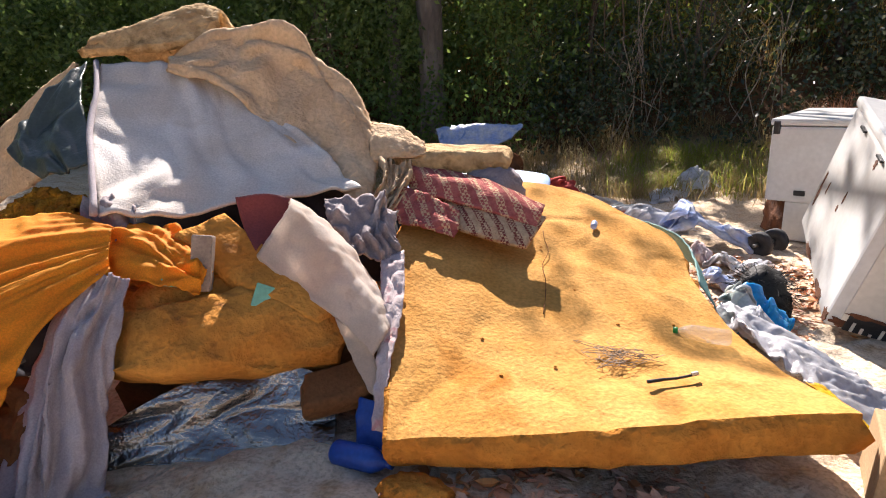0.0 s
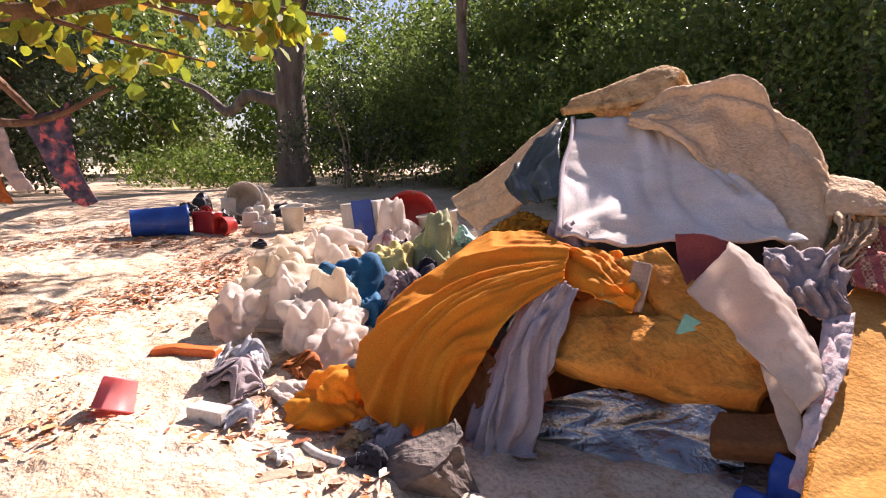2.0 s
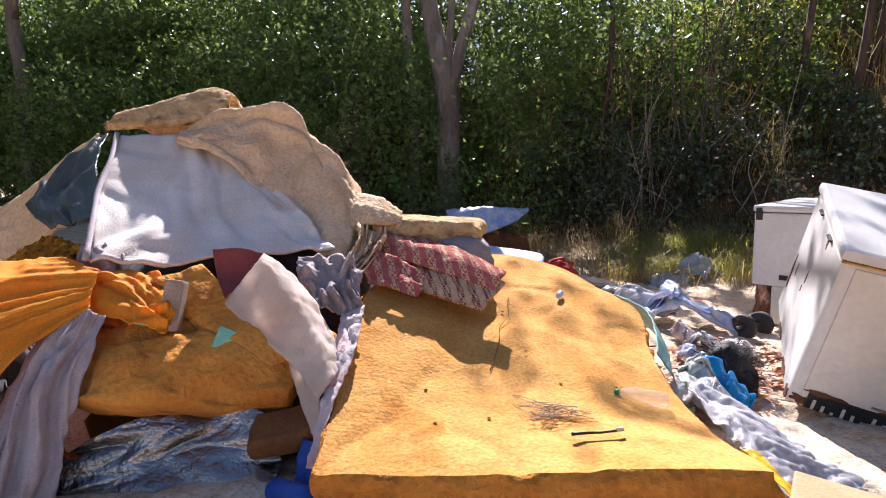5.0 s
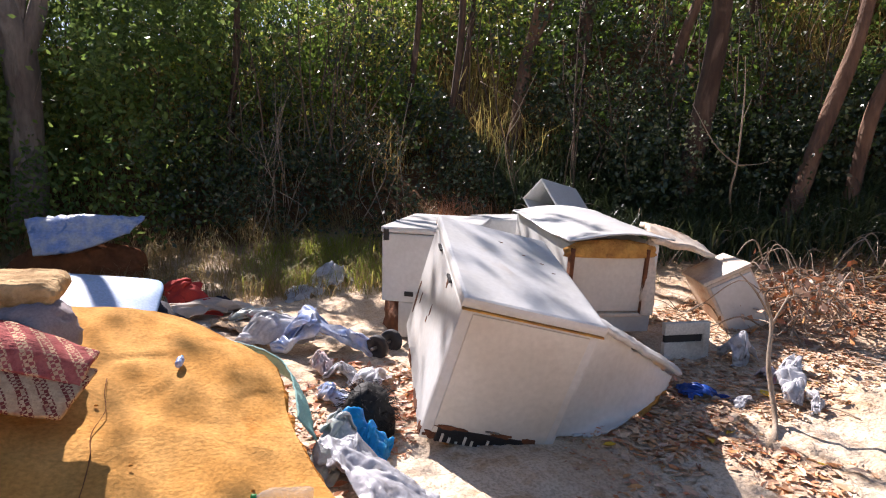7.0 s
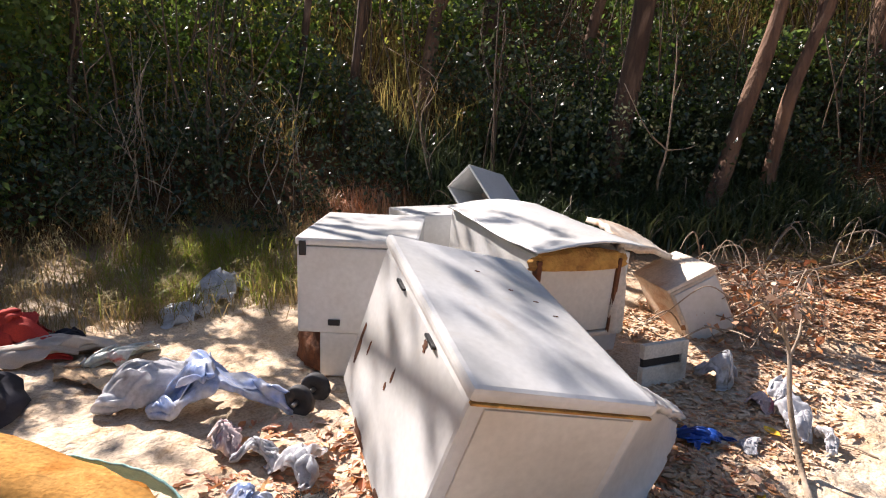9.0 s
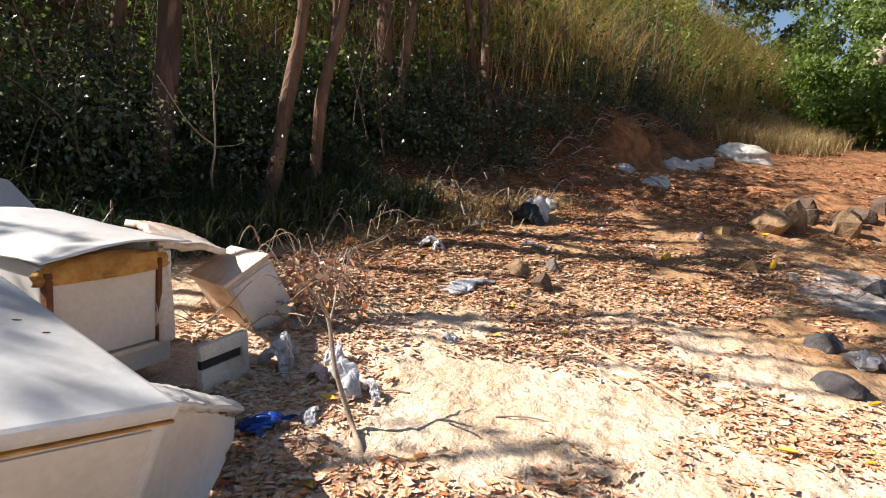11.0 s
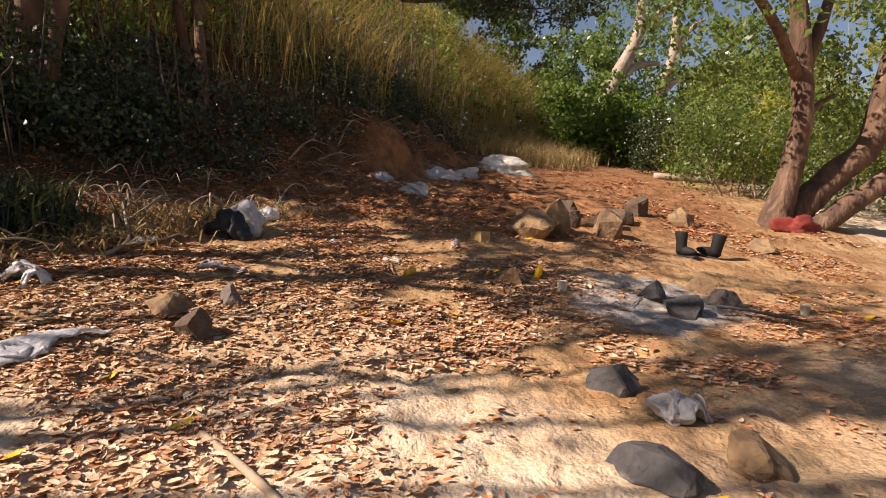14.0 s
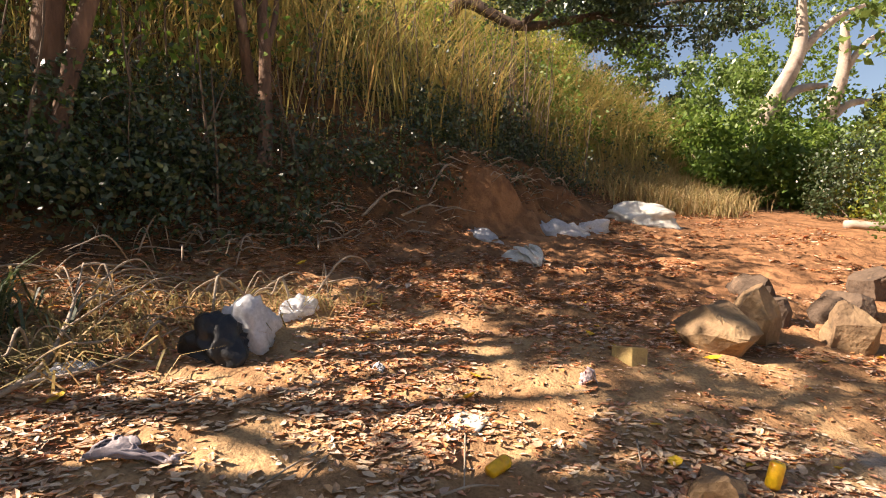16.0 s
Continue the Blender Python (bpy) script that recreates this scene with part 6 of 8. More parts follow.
for k in range(11):
    x = 0.13 + k * 0.043
    part("grille_slat", local_box(fm, x, x + 0.014, -0.002, 0.02, -Hh + 0.11, -Hh + 0.165 - 0.02 * (k % 3), 0.002), M_CREAM_ENAMEL, bay)


def flake(m, at, u, v, w, h, seed, thick=0.003):
    """A thin ragged patch of rust: at, u, v in the local axes of m."""
    q = random.Random(seed)
    bm = bmesh.new()
    u, v = Vector(u), Vector(v)
    ring = []
    for k in range(16):
        a, r = 2 * math.pi * k / 16, q.uniform(0.45, 1.0)
        ring.append(Vector(at) + u * math.cos(a) * r * w / 2 + v * math.sin(a) * r * h / 2)
    n = u.cross(v).normalized() * thick
    low, top = [bm.verts.new(m @ (p - n)) for p in ring], [bm.verts.new(m @ (p + n)) for p in ring]
    bm.faces.new(top)
    bm.faces.new(low[::-1])
    for k in range(16):
        bm.faces.new((low[k], low[(k + 1) % 16], top[(k + 1) % 16], top[k]))
    return bm


FRONT, SIDE = ((1, 0, 0), (0, 0, 1)), ((0, 1, 0), (0, 0, 1))
for at, (ux, vx), w, h, k in (((0.015, 0.44, -0.14), SIDE, 0.05, 0.07, 1), ((0.015, 0.62, -0.42), SIDE, 0.02, 0.10, 2), ((0.015, 0.66, -0.50), SIDE, 0.03, 0.05, 3), ((0.015, 0.98, -0.52), SIDE, 0.02, 0.14, 4),
                              ((0.015, 1.12, -0.60), SIDE, 0.05, 0.30, 5), ((0.015, 0.30, -0.84), SIDE, 0.24, 0.07, 6), ((0.015, 0.75, -0.85), SIDE, 0.34, 0.06, 7), ((0.015, 0.05, -0.83), SIDE, 0.10, 0.10, 8),
                              ((0.08, 0.012, -0.83), FRONT, 0.14, 0.07, 9), ((0.17, 0.005, -0.765), FRONT, 0.26, 0.03, 10), ((0.46, 0.005, -0.765), FRONT, 0.16, 0.035, 11), ((0.62, 0.005, -0.77), FRONT, 0.10, 0.06, 12),
                              ((0.70, 0.012, -0.83), FRONT, 0.10, 0.09, 13), ((0.40, 0.005, -0.752), FRONT, 0.05, 0.02, 14)):
    part("rust_patch", flake(fm, at, ux, vx, w, h, k), M_RUST if k != 14 else M_INSUL, t, "flaking rust patch")
for at, k in (((0.52, 0.80, 0.0), 21), ((0.62, 0.72, 0.0), 22), ((0.66, 0.60, 0.0), 23), ((0.40, 0.95, 0.0), 24)):
    part("rust_mark", flake(fm, at, (1, 0, 0), (0, 1, 0), 0.035, 0.014, k, 0.002), M_RUST, lid, "small rust mark on the lid")
for y in (0.35, 0.80):
    part("hinge", local_box(fm, -0.003, 0.02, y, y + 0.10, -0.098, -0.086, 0.002), M_BLACK, t, "dark hinge slot")
part("lid_trim", local_box(fm, 0.01, W - 0.01, -0.003, 0.015, -0.067, -0.058, 0.002), M_INSUL, lid, "rust-brown strip under the lid")
part("badge", local_box(fm, 0.36, 0.44, 0.0, 0.01, -Hh + 0.215, -Hh + 0.225, 0.002), M_STEEL, front, "small metal badge")

# second freezer behind it
O2 = Vector((2.37, 4.98, 1.06))
fm2 = frame_of(O2, (0.79, -0.61, 0.0), Vector((0.70, 0.86, 0.04)))
t = thing("old_freezer", "white chest freezer with rusted-out lower corner", "freezer", tuple(O2))
shell = part("body", local_box(fm2, 0.01, 0.80, 0.01, 1.08, -0.66, -0.06, 0.02), M_ENAMEL, t)
part("lower_body", local_box(fm2, 0.16, 0.78, 0.02, 1.05, -0.98, -0.66, 0.015), M_ENAMEL, t)
part("lid", local_box(fm2, 0, 0.81, 0, 1.09, -0.055, 0, 0.02), M_ENAMEL, t)
part("hinge", local_box(fm2, 0.03, 0.075, -0.012, 0.02, -0.12, -0.02, 0.004), M_BLACK, shell, "dark hinge")
part("socket", local_box(fm2, 0.22, 0.30, -0.004, 0.01, -0.60, -0.56, 0.003), M_BLACK, shell, "small black socket plate")
part("torn_corner", lump_mesh("torn_corner", tuple(fm2 @ Vector((0.09, 0.3, -0.98))), (0.2, 0.5, 0.34), M_RUST, 31, 0.4), M_RUST, t, "rusted torn corner")

# broken fridge lying open, end facing the sand
O3 = Vector((3.66, 4.02, 1.02))
fm3 = frame_of(O3, Vector((0.72, -0.19, 0.0)), Vector((0.25, 1.0, 0.10)))
t = thing("broken_fridge", "broken white fridge lying on its back with amber foam showing", "fridge", tuple(O3))
shell = part("body", local_box(fm3, 0.0, 0.80, 0.05, 1.5, -0.80, -0.03, 0.02), M_ENAMEL, t)
part("end_panel", local_box(fm3, 0.035, 0.66, 0.015, 0.06, -0.60, -0.13, 0.01), M_CREAM_ENAMEL, t, "yellowed end panel")
part("foam_edge", lump_mesh("foam_edge", tuple(fm3 @ Vector((0.36, 0.05, -0.135))), (0.76, 0.16, 0.14), M_INSUL, 32, 0.22, turn=-0.26, ground=False), M_INSUL, t, "crumbling amber insulation foam")
part("side_foam", lump_mesh("side_foam", tuple(fm3 @ Vector((0.72, 0.03, -0.62))), (0.13, 0.14, 0.58), M_RUSTY_WHITE, 33, 0.3, ground=False), M_RUSTY_WHITE, t, "torn side lining")
part("rim_left", local_box(fm3, 0.0, 0.035, -0.005, 0.06, -0.62, -0.06, 0.006), M_RUST, shell, "rusty rim")
part("rim_right", local_box(fm3, 0.66, 0.69, -0.005, 0.06, -0.62, -0.06, 0.006), M_RUST, shell, "rusty rim")
part("rim_low", local_box(fm3, 0.0, 0.69, -0.003, 0.06, -0.645, -0.61, 0.006), M_RUSTY_WHITE, t)
s = [[tuple(fm3 @ Vector((x, y, 0.0 + 0.05 * math.sin(x * 3.4) + 0.02 * (y < 0)))) for x in (-0.05, 0.28, 0.55, 0.86)] for y in (-0.06, 0.4, 0.9, 1.5)]
part("top_sheet", cloth_mesh("top_sheet", s, M_ENAMEL, 0.012, 0.4, 34, 0.01, 26, 26, 0.3), M_ENAMEL, t, "bent white top sheet")

# plastic vent frame below
fm4 = frame_of((4.25, 3.55, 0.42), (0.95, -0.22, 0.02), (0.25, 1, 0))
t = thing("vent_box", "white plastic vent box with a black strip for the slot's darkness", "drawer", (4.25, 3.55, 0.2))
part("frame_bar", local_box(fm4, 0, 0.40, 0, 0.05, -0.10, 0.0, 0.008), M_WHITE_PLASTIC, t)
part("frame_bar", local_box(fm4, 0, 0.40, 0, 0.05, -0.38, -0.16, 0.008), M_WHITE_PLASTIC, t)
part("frame_end", local_box(fm4, 0.34, 0.40, -0.003, 0.053, -0.38, 0.0, 0.008), M_WHITE_PLASTIC, t)
# black strip set between the bars to paint the slot's shade
part("slot", local_box(fm4, 0.01, 0.34, 0.015, 0.045, -0.17, -0.09, 0.003), M_BLACK, t, "black strip for the slot's darkness")

# torn white panel at the freezer's side
solo("insulation_sheet", cloth_mesh("insulation_sheet", [[(2.76, 2.58, 0.77), (3.10, 2.70, 0.60), (3.50, 2.86, 0.40), (3.82, 3.0, 0.24)], [(2.86, 2.78, 0.76), (3.2, 2.9, 0.6), (3.55, 3.0, 0.42), (3.84, 3.06, 0.26)], [(3.0, 3.1, 0.72), (3.25, 3.15, 0.58), (3.55, 3.15, 0.42), (3.78, 3.12, 0.24)]], M_ENAMEL, 0.02, 0.2, 35, 0.03, 28, 34, 0.4, 0.6), "torn white insulation panel leaning on the freezer", "panel")
P = [[Vector(tuple(fm @ Vector((W + 0.004, 0.10, z)))).lerp(Vector(tip), f) for f in (0, 0.4, 0.75, 1)] for z, tip in ((-0.03, (3.73, 2.99, 0.25)), (-0.30, (3.62, 2.93, 0.20)), (-0.62, (3.35, 2.84, 0.14)), (-0.90, (3.0, 2.74, 0.10)))]
t = thing("torn_panel", "torn white side panel with a ragged edge beside the freezer", "panel", tuple(P[1][1]))
part("sheet", cloth_mesh("sheet", [[tuple(p) for p in r] for r in P], M_ENAMEL, 0.008, 0.3, 36, 0.014, 40, 40, 0.3, 2.2), M_ENAMEL, t)
for k, (f, w, h) in enumerate(((0.15, 0.18, 0.20), (0.45, 0.20, 0.16), (0.8, 0.14, 0.12))):
    c = P[2][3].lerp(P[0][3], f) + Vector((0.01, 0.05, -0.08))
    part("insulation", lump_mesh("insulation", tuple(c), (w, 0.07, h), M_INSUL, 140 + k, 0.35, 0.6, 3, 0.4, ground=False), M_INSUL, t, "amber insulation crumbling out")

# rusted box at the far end
fm5 = frame_of((5.07, 3.92, 0.63), (0.27, -0.16, 0.17), (0.5, 0.85, 0.0))
t = thing("rusted_cooker", "small white cooker tipped sideways, top rust-stained", "cooker", (5.35, 3.95, 0.1))
part("body", local_box(fm5, 0, 0.42, 0, 0.62, -0.58, -0.04, 0.015), M_RUSTY_WHITE, t)
part("top", local_box(fm5, -0.015, 0.435, -0.015, 0.64, -0.035, 0.0, 0.01), M_RUSTY_WHITE, t, "rust-stained top plate")
part("side_panel", local_box(fm5, 0.03, 0.40, -0.012, 0.02, -0.54, -0.07, 0.008), M_ENAMEL, t)
solo("bent_lid", cloth_mesh("bent_lid", [[(4.42, 3.97, 1.02), (4.85, 4.02, 0.95), (5.45, 4.15, 0.80)], [(4.8, 4.4, 1.07), (5.2, 4.45, 1.0), (5.75, 4.5, 0.82)], [(5.2, 4.9, 1.05), (5.55, 4.95, 1.0), (6.0, 4.85, 0.85)]], M_RUSTY_WHITE, 0.03, 0.5, 37, 0.05, 24, 30, 0.3), "bent rust-stained white lid over the cooker", "lid")

# open white drawer bin on top of the pile behind
fm6 = frame_of((4.9, 6.3, 1.50), (0.033, -0.592, -0.55), (0.639, 0.146, -0.12))
t = thing("drawer_bin", "open white drawer bin tipped on top of the pile", "drawer", (4.9, 6.2, 0.6))
for a in ((0, 0.72, 0, 0.68, -0.025, 0), (0, 0.72, 0, 0.68, -0.37, -0.345), (0, 0.03, 0, 0.68, -0.344, -0.026), (0.69, 0.72, 0, 0.68, -0.344, -0.026)):
    part("side", local_box(fm6, *a, 0.008), M_ENAMEL, t)
part("base", local_box(fm6, 0.03, 0.69, 0.60, 0.64, -0.344, -0.026, 0.006), M_RUSTY_WHITE, t, "yellowed inner base")
t = thing("white_cabinet", "white appliance carcass standing behind the pile", "cabinet", (4.9, 6.4, 0.1))
fm7 = frame_of((3.95, 5.9, 1.02), (0.97, -0.2, 0.03), (0.2, 0.97, 0.0))
part("body", local_box(fm7, 0, 1.3, 0, 0.75, -0.92, 0.0, 0.02), M_ENAMEL, t)

# ---- left: clothes, buckets and bags on the sand ----
def lump(name, label, category, x, y, w, d, h, material, seed, amp=0.28, ridge=0.6, turn=0.0, z=None, group="", detail=4, freq=1.6):
    zz = H(x, y) - 0.02 if z is None else z
    return solo(name, lump_mesh(name, (x, y, zz), (w, d, h), material, seed, amp, ridge, detail, turn, 0.35, freq, z is None), label, category, group)


def rag(name, label, category, x, y, w, d, h, material, seed, crease=0.55, freq=2.4, turn=0.0, n=46):
    return solo(name, rag_mesh(name, (x, y, H(x, y)), (w, d, h), material, seed, crease, freq, n, turn), label, category)


def bucket(label, x, y, r, h, material, tilt=(0, 0, 0), handle=True, name="bucket", z=None):
    m = pose(x, y, H(x, y) if z is None else z, *tilt)
    t = thing(name, label, name.replace("_", " "), (x, y, m.translation.z))
    part("body", lathe_mesh("body", [(r * 0.80, 0), (r * 0.82, 0.01), (r * 0.97, h * 0.94), (r * 1.04, h * 0.95), (r * 1.04, h), (r * 0.95, h), (r * 0.93, h * 0.93), (r * 0.76, 0.03)], material, m, 28, 0.03, x), material, t)
    if handle:
        arc = [tuple(m @ Vector((r * 1.04 * math.cos(a), -0.3 * r * math.sin(a), h * 0.93 - r * 0.9 * math.sin(a)))) + (0.004,) for a in np.linspace(0, math.pi, 7)]
        part("handle", tube_mesh("handle", [arc], M_STEEL, 6), M_STEEL, t, "thin wire handle")
    return t


def canister(label, x, y, w, d, h, material, turn=0, tilt=0, name="canister", z=None):
    m = pose(x, y, H(x, y) if z is None else z, tilt, 0, turn)
    t = thing(name, label, name, (x, y, m.translation.z))
    part("body", box_bm((w, d, h), min(w, d) * 0.22, 3, m @ Matrix.Translation((0, 0, h / 2))), material, t)
    part("neck", lathe_mesh("neck", [(0.028, h - 0.01), (0.028, h + 0.03), (0.034, h + 0.03), (0.034, h + 0.055)], material, m, 14), material, t)
    part("grip", tube_mesh("grip", [[tuple(m @ Vector((-w * 0.32, 0, h - 0.01))) + (0.014,), tuple(m @ Vector((-w * 0.2, 0, h + 0.05))) + (0.014,), tuple(m @ Vector((w * 0.1, 0, h + 0.05))) + (0.014,), tuple(m @ Vector((w * 0.2, 0, h - 0.01))) + (0.014,)]], material, 8), material, t)
    return t


bucket("large blue plastic tub lying on its side on the sand", -7.45, 1.75, 0.2, 0.66, M_BLUE, (90, 0, 163), False, "tub", H(-7.35, 2.0) + 0.19)
canister("red plastic fuel canister lying among the buckets", -7.25, 2.62, 0.34, 0.22, 0.3, M_RED, 30)
bucket("small open orange-red tub on its side", -7.05, 2.86, 0.13, 0.2, M_RED, (90, 0, 20), False, "tub", H(-7.05, 2.86) + 0.12)
bucket("grimy white drum lying behind the canisters", -8.6, 3.7, 0.26, 0.5, M_WHITE_PLASTIC, (80, 0, 70), False, "drum", H(-8.6, 3.7) + 0.22)
bucket("white ringed bucket lid and rim behind the drum", -8.9, 4.2, 0.2, 0.3, M_WHITE_PLASTIC, (50, 0, 20), False, "bucket", H(-8.9, 4.2) + 0.1)
for x, y, w, h, tu in ((-8.3, 3.35, 0.2, 0.34, 20), (-7.45, 3.3, 0.22, 0.22, 60), (-6.85, 3.2, 0.28, 0.16, 10), (-7.8, 3.6, 0.24, 0.26, -30), (-7.2, 3.45, 0.18, 0.2, 45)):
    canister("dirty white plastic canister in the row of containers", x, y, w, w * 0.7, h, M_WHITE_PLASTIC, tu)
bucket("square-sided white pail standing on the sand", -6.75, 3.6, 0.16, 0.36, M_WHITE_PLASTIC, (4, 3, 0), False, "pail")
for i, (x, y, w, h) in enumerate(((-9.0, 3.1, 0.5, 0.35), (-8.7, 2.9, 0.35, 0.3), (-7.6, 3.9, 0.5, 0.3), (-7.9, 3.1, 0.3, 0.22))):
    rag("black_bag", "black plastic bag among the buckets", "bag", x, y, w * 1.2, w, h, M_BLACK, 80 + i)
rag("dark_rag", "small dark rag on the sand", "rag", -6.04, 2.75, 0.26, 0.16, 0.07, M_DARK_CLOTH, 85)
t = thing("crate", "blue and white plastic crate standing in the heap", "crate", (-5.45, 3.7, H(-5.45, 3.7)))
cm = frame_of((-5.62, 3.66, H(-5.45, 3.7) + 0.52), (0.72, 0.5, 0.1), (-0.5, 0.72, 0))
part("panel", local_box(cm, 0.10, 0.36, 0, 0.03, -0.5, 0.0, 0.006), M_BLUE, t, "dark blue panel")
part("body", local_box(cm, -0.06, 0.42, 0.03, 0.34, -0.5, -0.03, 0.015), M_WHITE_PLASTIC, t)
bucket("big off-white bucket tilted in the clothes heap", -4.55, 4.35, 0.24, 0.46, M_WHITE_PLASTIC, (6, -8, 0), False)
bucket("red plastic basin propped against the bucket", -5.1, 4.35, 0.32, 0.3, M_RED, (64, 0, 40), False, "basin", H(-5.1, 4.35) + 0.25)
rag("orange_cloth", "orange cloth in the clothes heap", "cloth", -5.6, 4.4, 0.6, 0.5, 0.46, M_ORANGE_PLASTIC, 86)
CLOTHES = (
    ("white_shirt", "crumpled cream-white shirt on the sand", M_CREAM_CLOTH, -3.95, 2.05, 0.95, 0.6, 0.40),
    ("cream_sheet", "bunched cream sheet on the sand", M_CREAM_CLOTH, -3.25, 1.72, 0.80, 0.5, 0.36),
    ("white_sheet", "crumpled soiled white sheet", M_WHITE_CLOTH, -2.80, 1.62, 0.55, 0.5, 0.34),
    ("white_sack", "white woven sack with a blue band", M_WHITE_CLOTH, -3.30, 1.28, 0.42, 0.36, 0.28),
    ("lace_curtain", "cream lace curtain trailing on the sand", M_WHITE_CLOTH, -2.48, 1.55, 0.34, 0.42, 0.24),
    ("blue_garment", "petrol blue garment in the clothes heap", M_BLUE_CLOTH, -2.98, 1.95, 0.55, 0.34, 0.42),
    ("teal_garment", "teal blue garment", M_BLUE_CLOTH, -2.75, 1.98, 0.42, 0.26, 0.24),
    ("yellow_garment", "pale yellow garment twisted in the heap", M_YELLOW_CLOTH, -3.20, 2.50, 0.30, 0.34, 0.46),
    ("olive_garment", "pale green garment draped over the heap", M_OLIVE_CLOTH, -3.15, 2.95, 0.52, 0.40, 0.64),
    ("dark_garment", "dark garment in the clothes heap", M_DARK_CLOTH, -3.00, 2.62, 0.46, 0.40, 0.44),
    ("navy_garment", "navy blue garment", M_DARK_CLOTH, -3.60, 2.95, 0.46, 0.40, 0.36),
    ("mauve_garment", "mauve grey garment", M_GREY_CLOTH, -2.62, 2.20, 0.48, 0.36, 0.40),
    ("white_rag", "off-white rag in the clothes heap", M_WHITE_CLOTH, -4.55, 2.90, 0.70, 0.40, 0.34),
    ("white_blanket", "white crumpled blanket beside the crate", M_WHITE_CLOTH, -4.70, 3.75, 0.66, 0.46, 0.52),
    ("buff_sack", "buff woven sack", M_CARPET_TAN, -4.10, 2.75, 0.40, 0.34, 0.34),
    ("grey_blanket", "grey blanket bundle", M_GREY_CLOTH, -2.55, 2.62, 0.60, 0.50, 0.62),
    ("black_garment", "black garment near the bucket", M_DARK_CLOTH, -3.90, 3.65, 0.60, 0.44, 0.56),
    ("aqua_garment", "aqua garment near the bucket", M_AQUA, -3.05, 3.25, 0.36, 0.30, 0.62),
    ("red_garment", "red garment behind the orange sheet", M_RED_CLOTH, -2.12, 2.02, 0.30, 0.40, 0.56),
    ("dark_blanket", "dark blanket bundle under the carpet", M_DARK_CLOTH, -2.20, 2.62, 0.70, 0.50, 0.74),
    # dark brown here paints the shade beneath the sheet
    ("brown_garment", "brown garment under the orange sheet", M_FOAM_SHADE, -1.48, 1.66, 0.40, 0.46, 0.30),
    ("khaki_garment", "khaki garment in the clothes heap", M_OLIVE_CLOTH, -3.7, 2.4, 0.34, 0.3, 0.26),
    ("pink_garment", "faded pink garment in the clothes heap", M_STRIPE, -4.3, 3.3, 0.4, 0.3, 0.32),
)
for i, (nm, lb, ma, x, y, w, d, h) in enumerate(CLOTHES):
    if ma in (M_CREAM_CLOTH, M_WHITE_CLOTH, M_YELLOW_CLOTH, M_BLUE_CLOTH, M_OLIVE_CLOTH):
        solo(nm, bundle_mesh(nm, (x, y, H(x, y)), (w * 1.15, d * 1.15, h * 0.95), ma, 100 + i, 5, i * 0.9), lb if len(lb.split()) > 3 else lb + " in the heap", "clothing")
        continue
    rag(nm, lb if len(lb.split()) > 3 else lb + " in the heap", "clothing", x, y, w * 1.35, d * 1.35, h * 1.15, ma, 100 + i, 0.85, 4.2, i * 0.9, 74)
for i, (x, y, w, h, ma) in enumerate(((-3.85, 1.85, 0.40, 0.34, M_CREAM_CLOTH), (-3.55, 2.15, 0.36, 0.42, M_WHITE_CLOTH), (-3.45, 1.72, 0.34, 0.36, M_CREAM_CLOTH), (-3.10, 1.55, 0.34, 0.34, M_WHITE_CLOTH), (-2.80, 1.72, 0.32, 0.36, M_CREAM_CLOTH), (-4.05, 2.35, 0.36, 0.36, M_WHITE_CLOTH), (-3.75, 1.55, 0.30, 0.22, M_CREAM_CLOTH), (-2.62, 1.42, 0.28, 0.26, M_WHITE_CLOTH))):
    solo("cream_garment", bundle_mesh("cream_garment", (x, y, H(x, y)), (w * 1.1, w * 0.9, h * 1.1), ma, 400 + i, 5, i * 1.1), "small bunched cream garment on the clothes heap", "clothing")
rag("grey_plastic_bag", "crumpled grey plastic bag on the sand", "bag", -2.45, 0.86, 0.42, 0.26, 0.2, M_GREY_CLOTH, 131, 0.7, 2.8)
rag("white_plastic_bag", "white plastic bag beside the grey one", "bag", -2.62, 0.98, 0.34, 0.26, 0.2, M_FILM, 132, 0.7, 2.8)
rag("cloth_scrap", "strip of white cloth on the sand", "cloth", -2.15, 1.10, 0.44, 0.16, 0.10, M_WHITE_CLOTH, 133, 0.7, 2.8, 0.3)
rag("cloth_scrap", "trailing strip of white cloth", "cloth", -2.02, 1.04, 0.56, 0.13, 0.06, M_WHITE_CLOTH, 134, 0.7, 2.8, 0.3)
rag("film_scrap", "crumpled clear plastic on the leaves", "plastic", -2.10, 0.74, 0.2, 0.16, 0.1, M_FILM, 135, 0.7, 2.8)
solo("foam_block", (box_bm((0.2, 0.09, 0.07), 0.01, 2, pose(-2.23, 0.66, H(-2.23, 0.66) + 0.035, 0, 0, 25)), M_WHITE_PLASTIC), "small white foam block on the sand", "foam block")
bucket("faded pink plastic tub tipped over on the sand", -2.62, 0.40, 0.095, 0.15, M_PINK, (152, 0, 30), False, "tub", H(-2.62, 0.40) + 0.15)
t = thing("shoe_sole", "worn orange-brown shoe sole on the sand", "shoe", (-3.12, 0.86, H(-3.12, 0.86)))
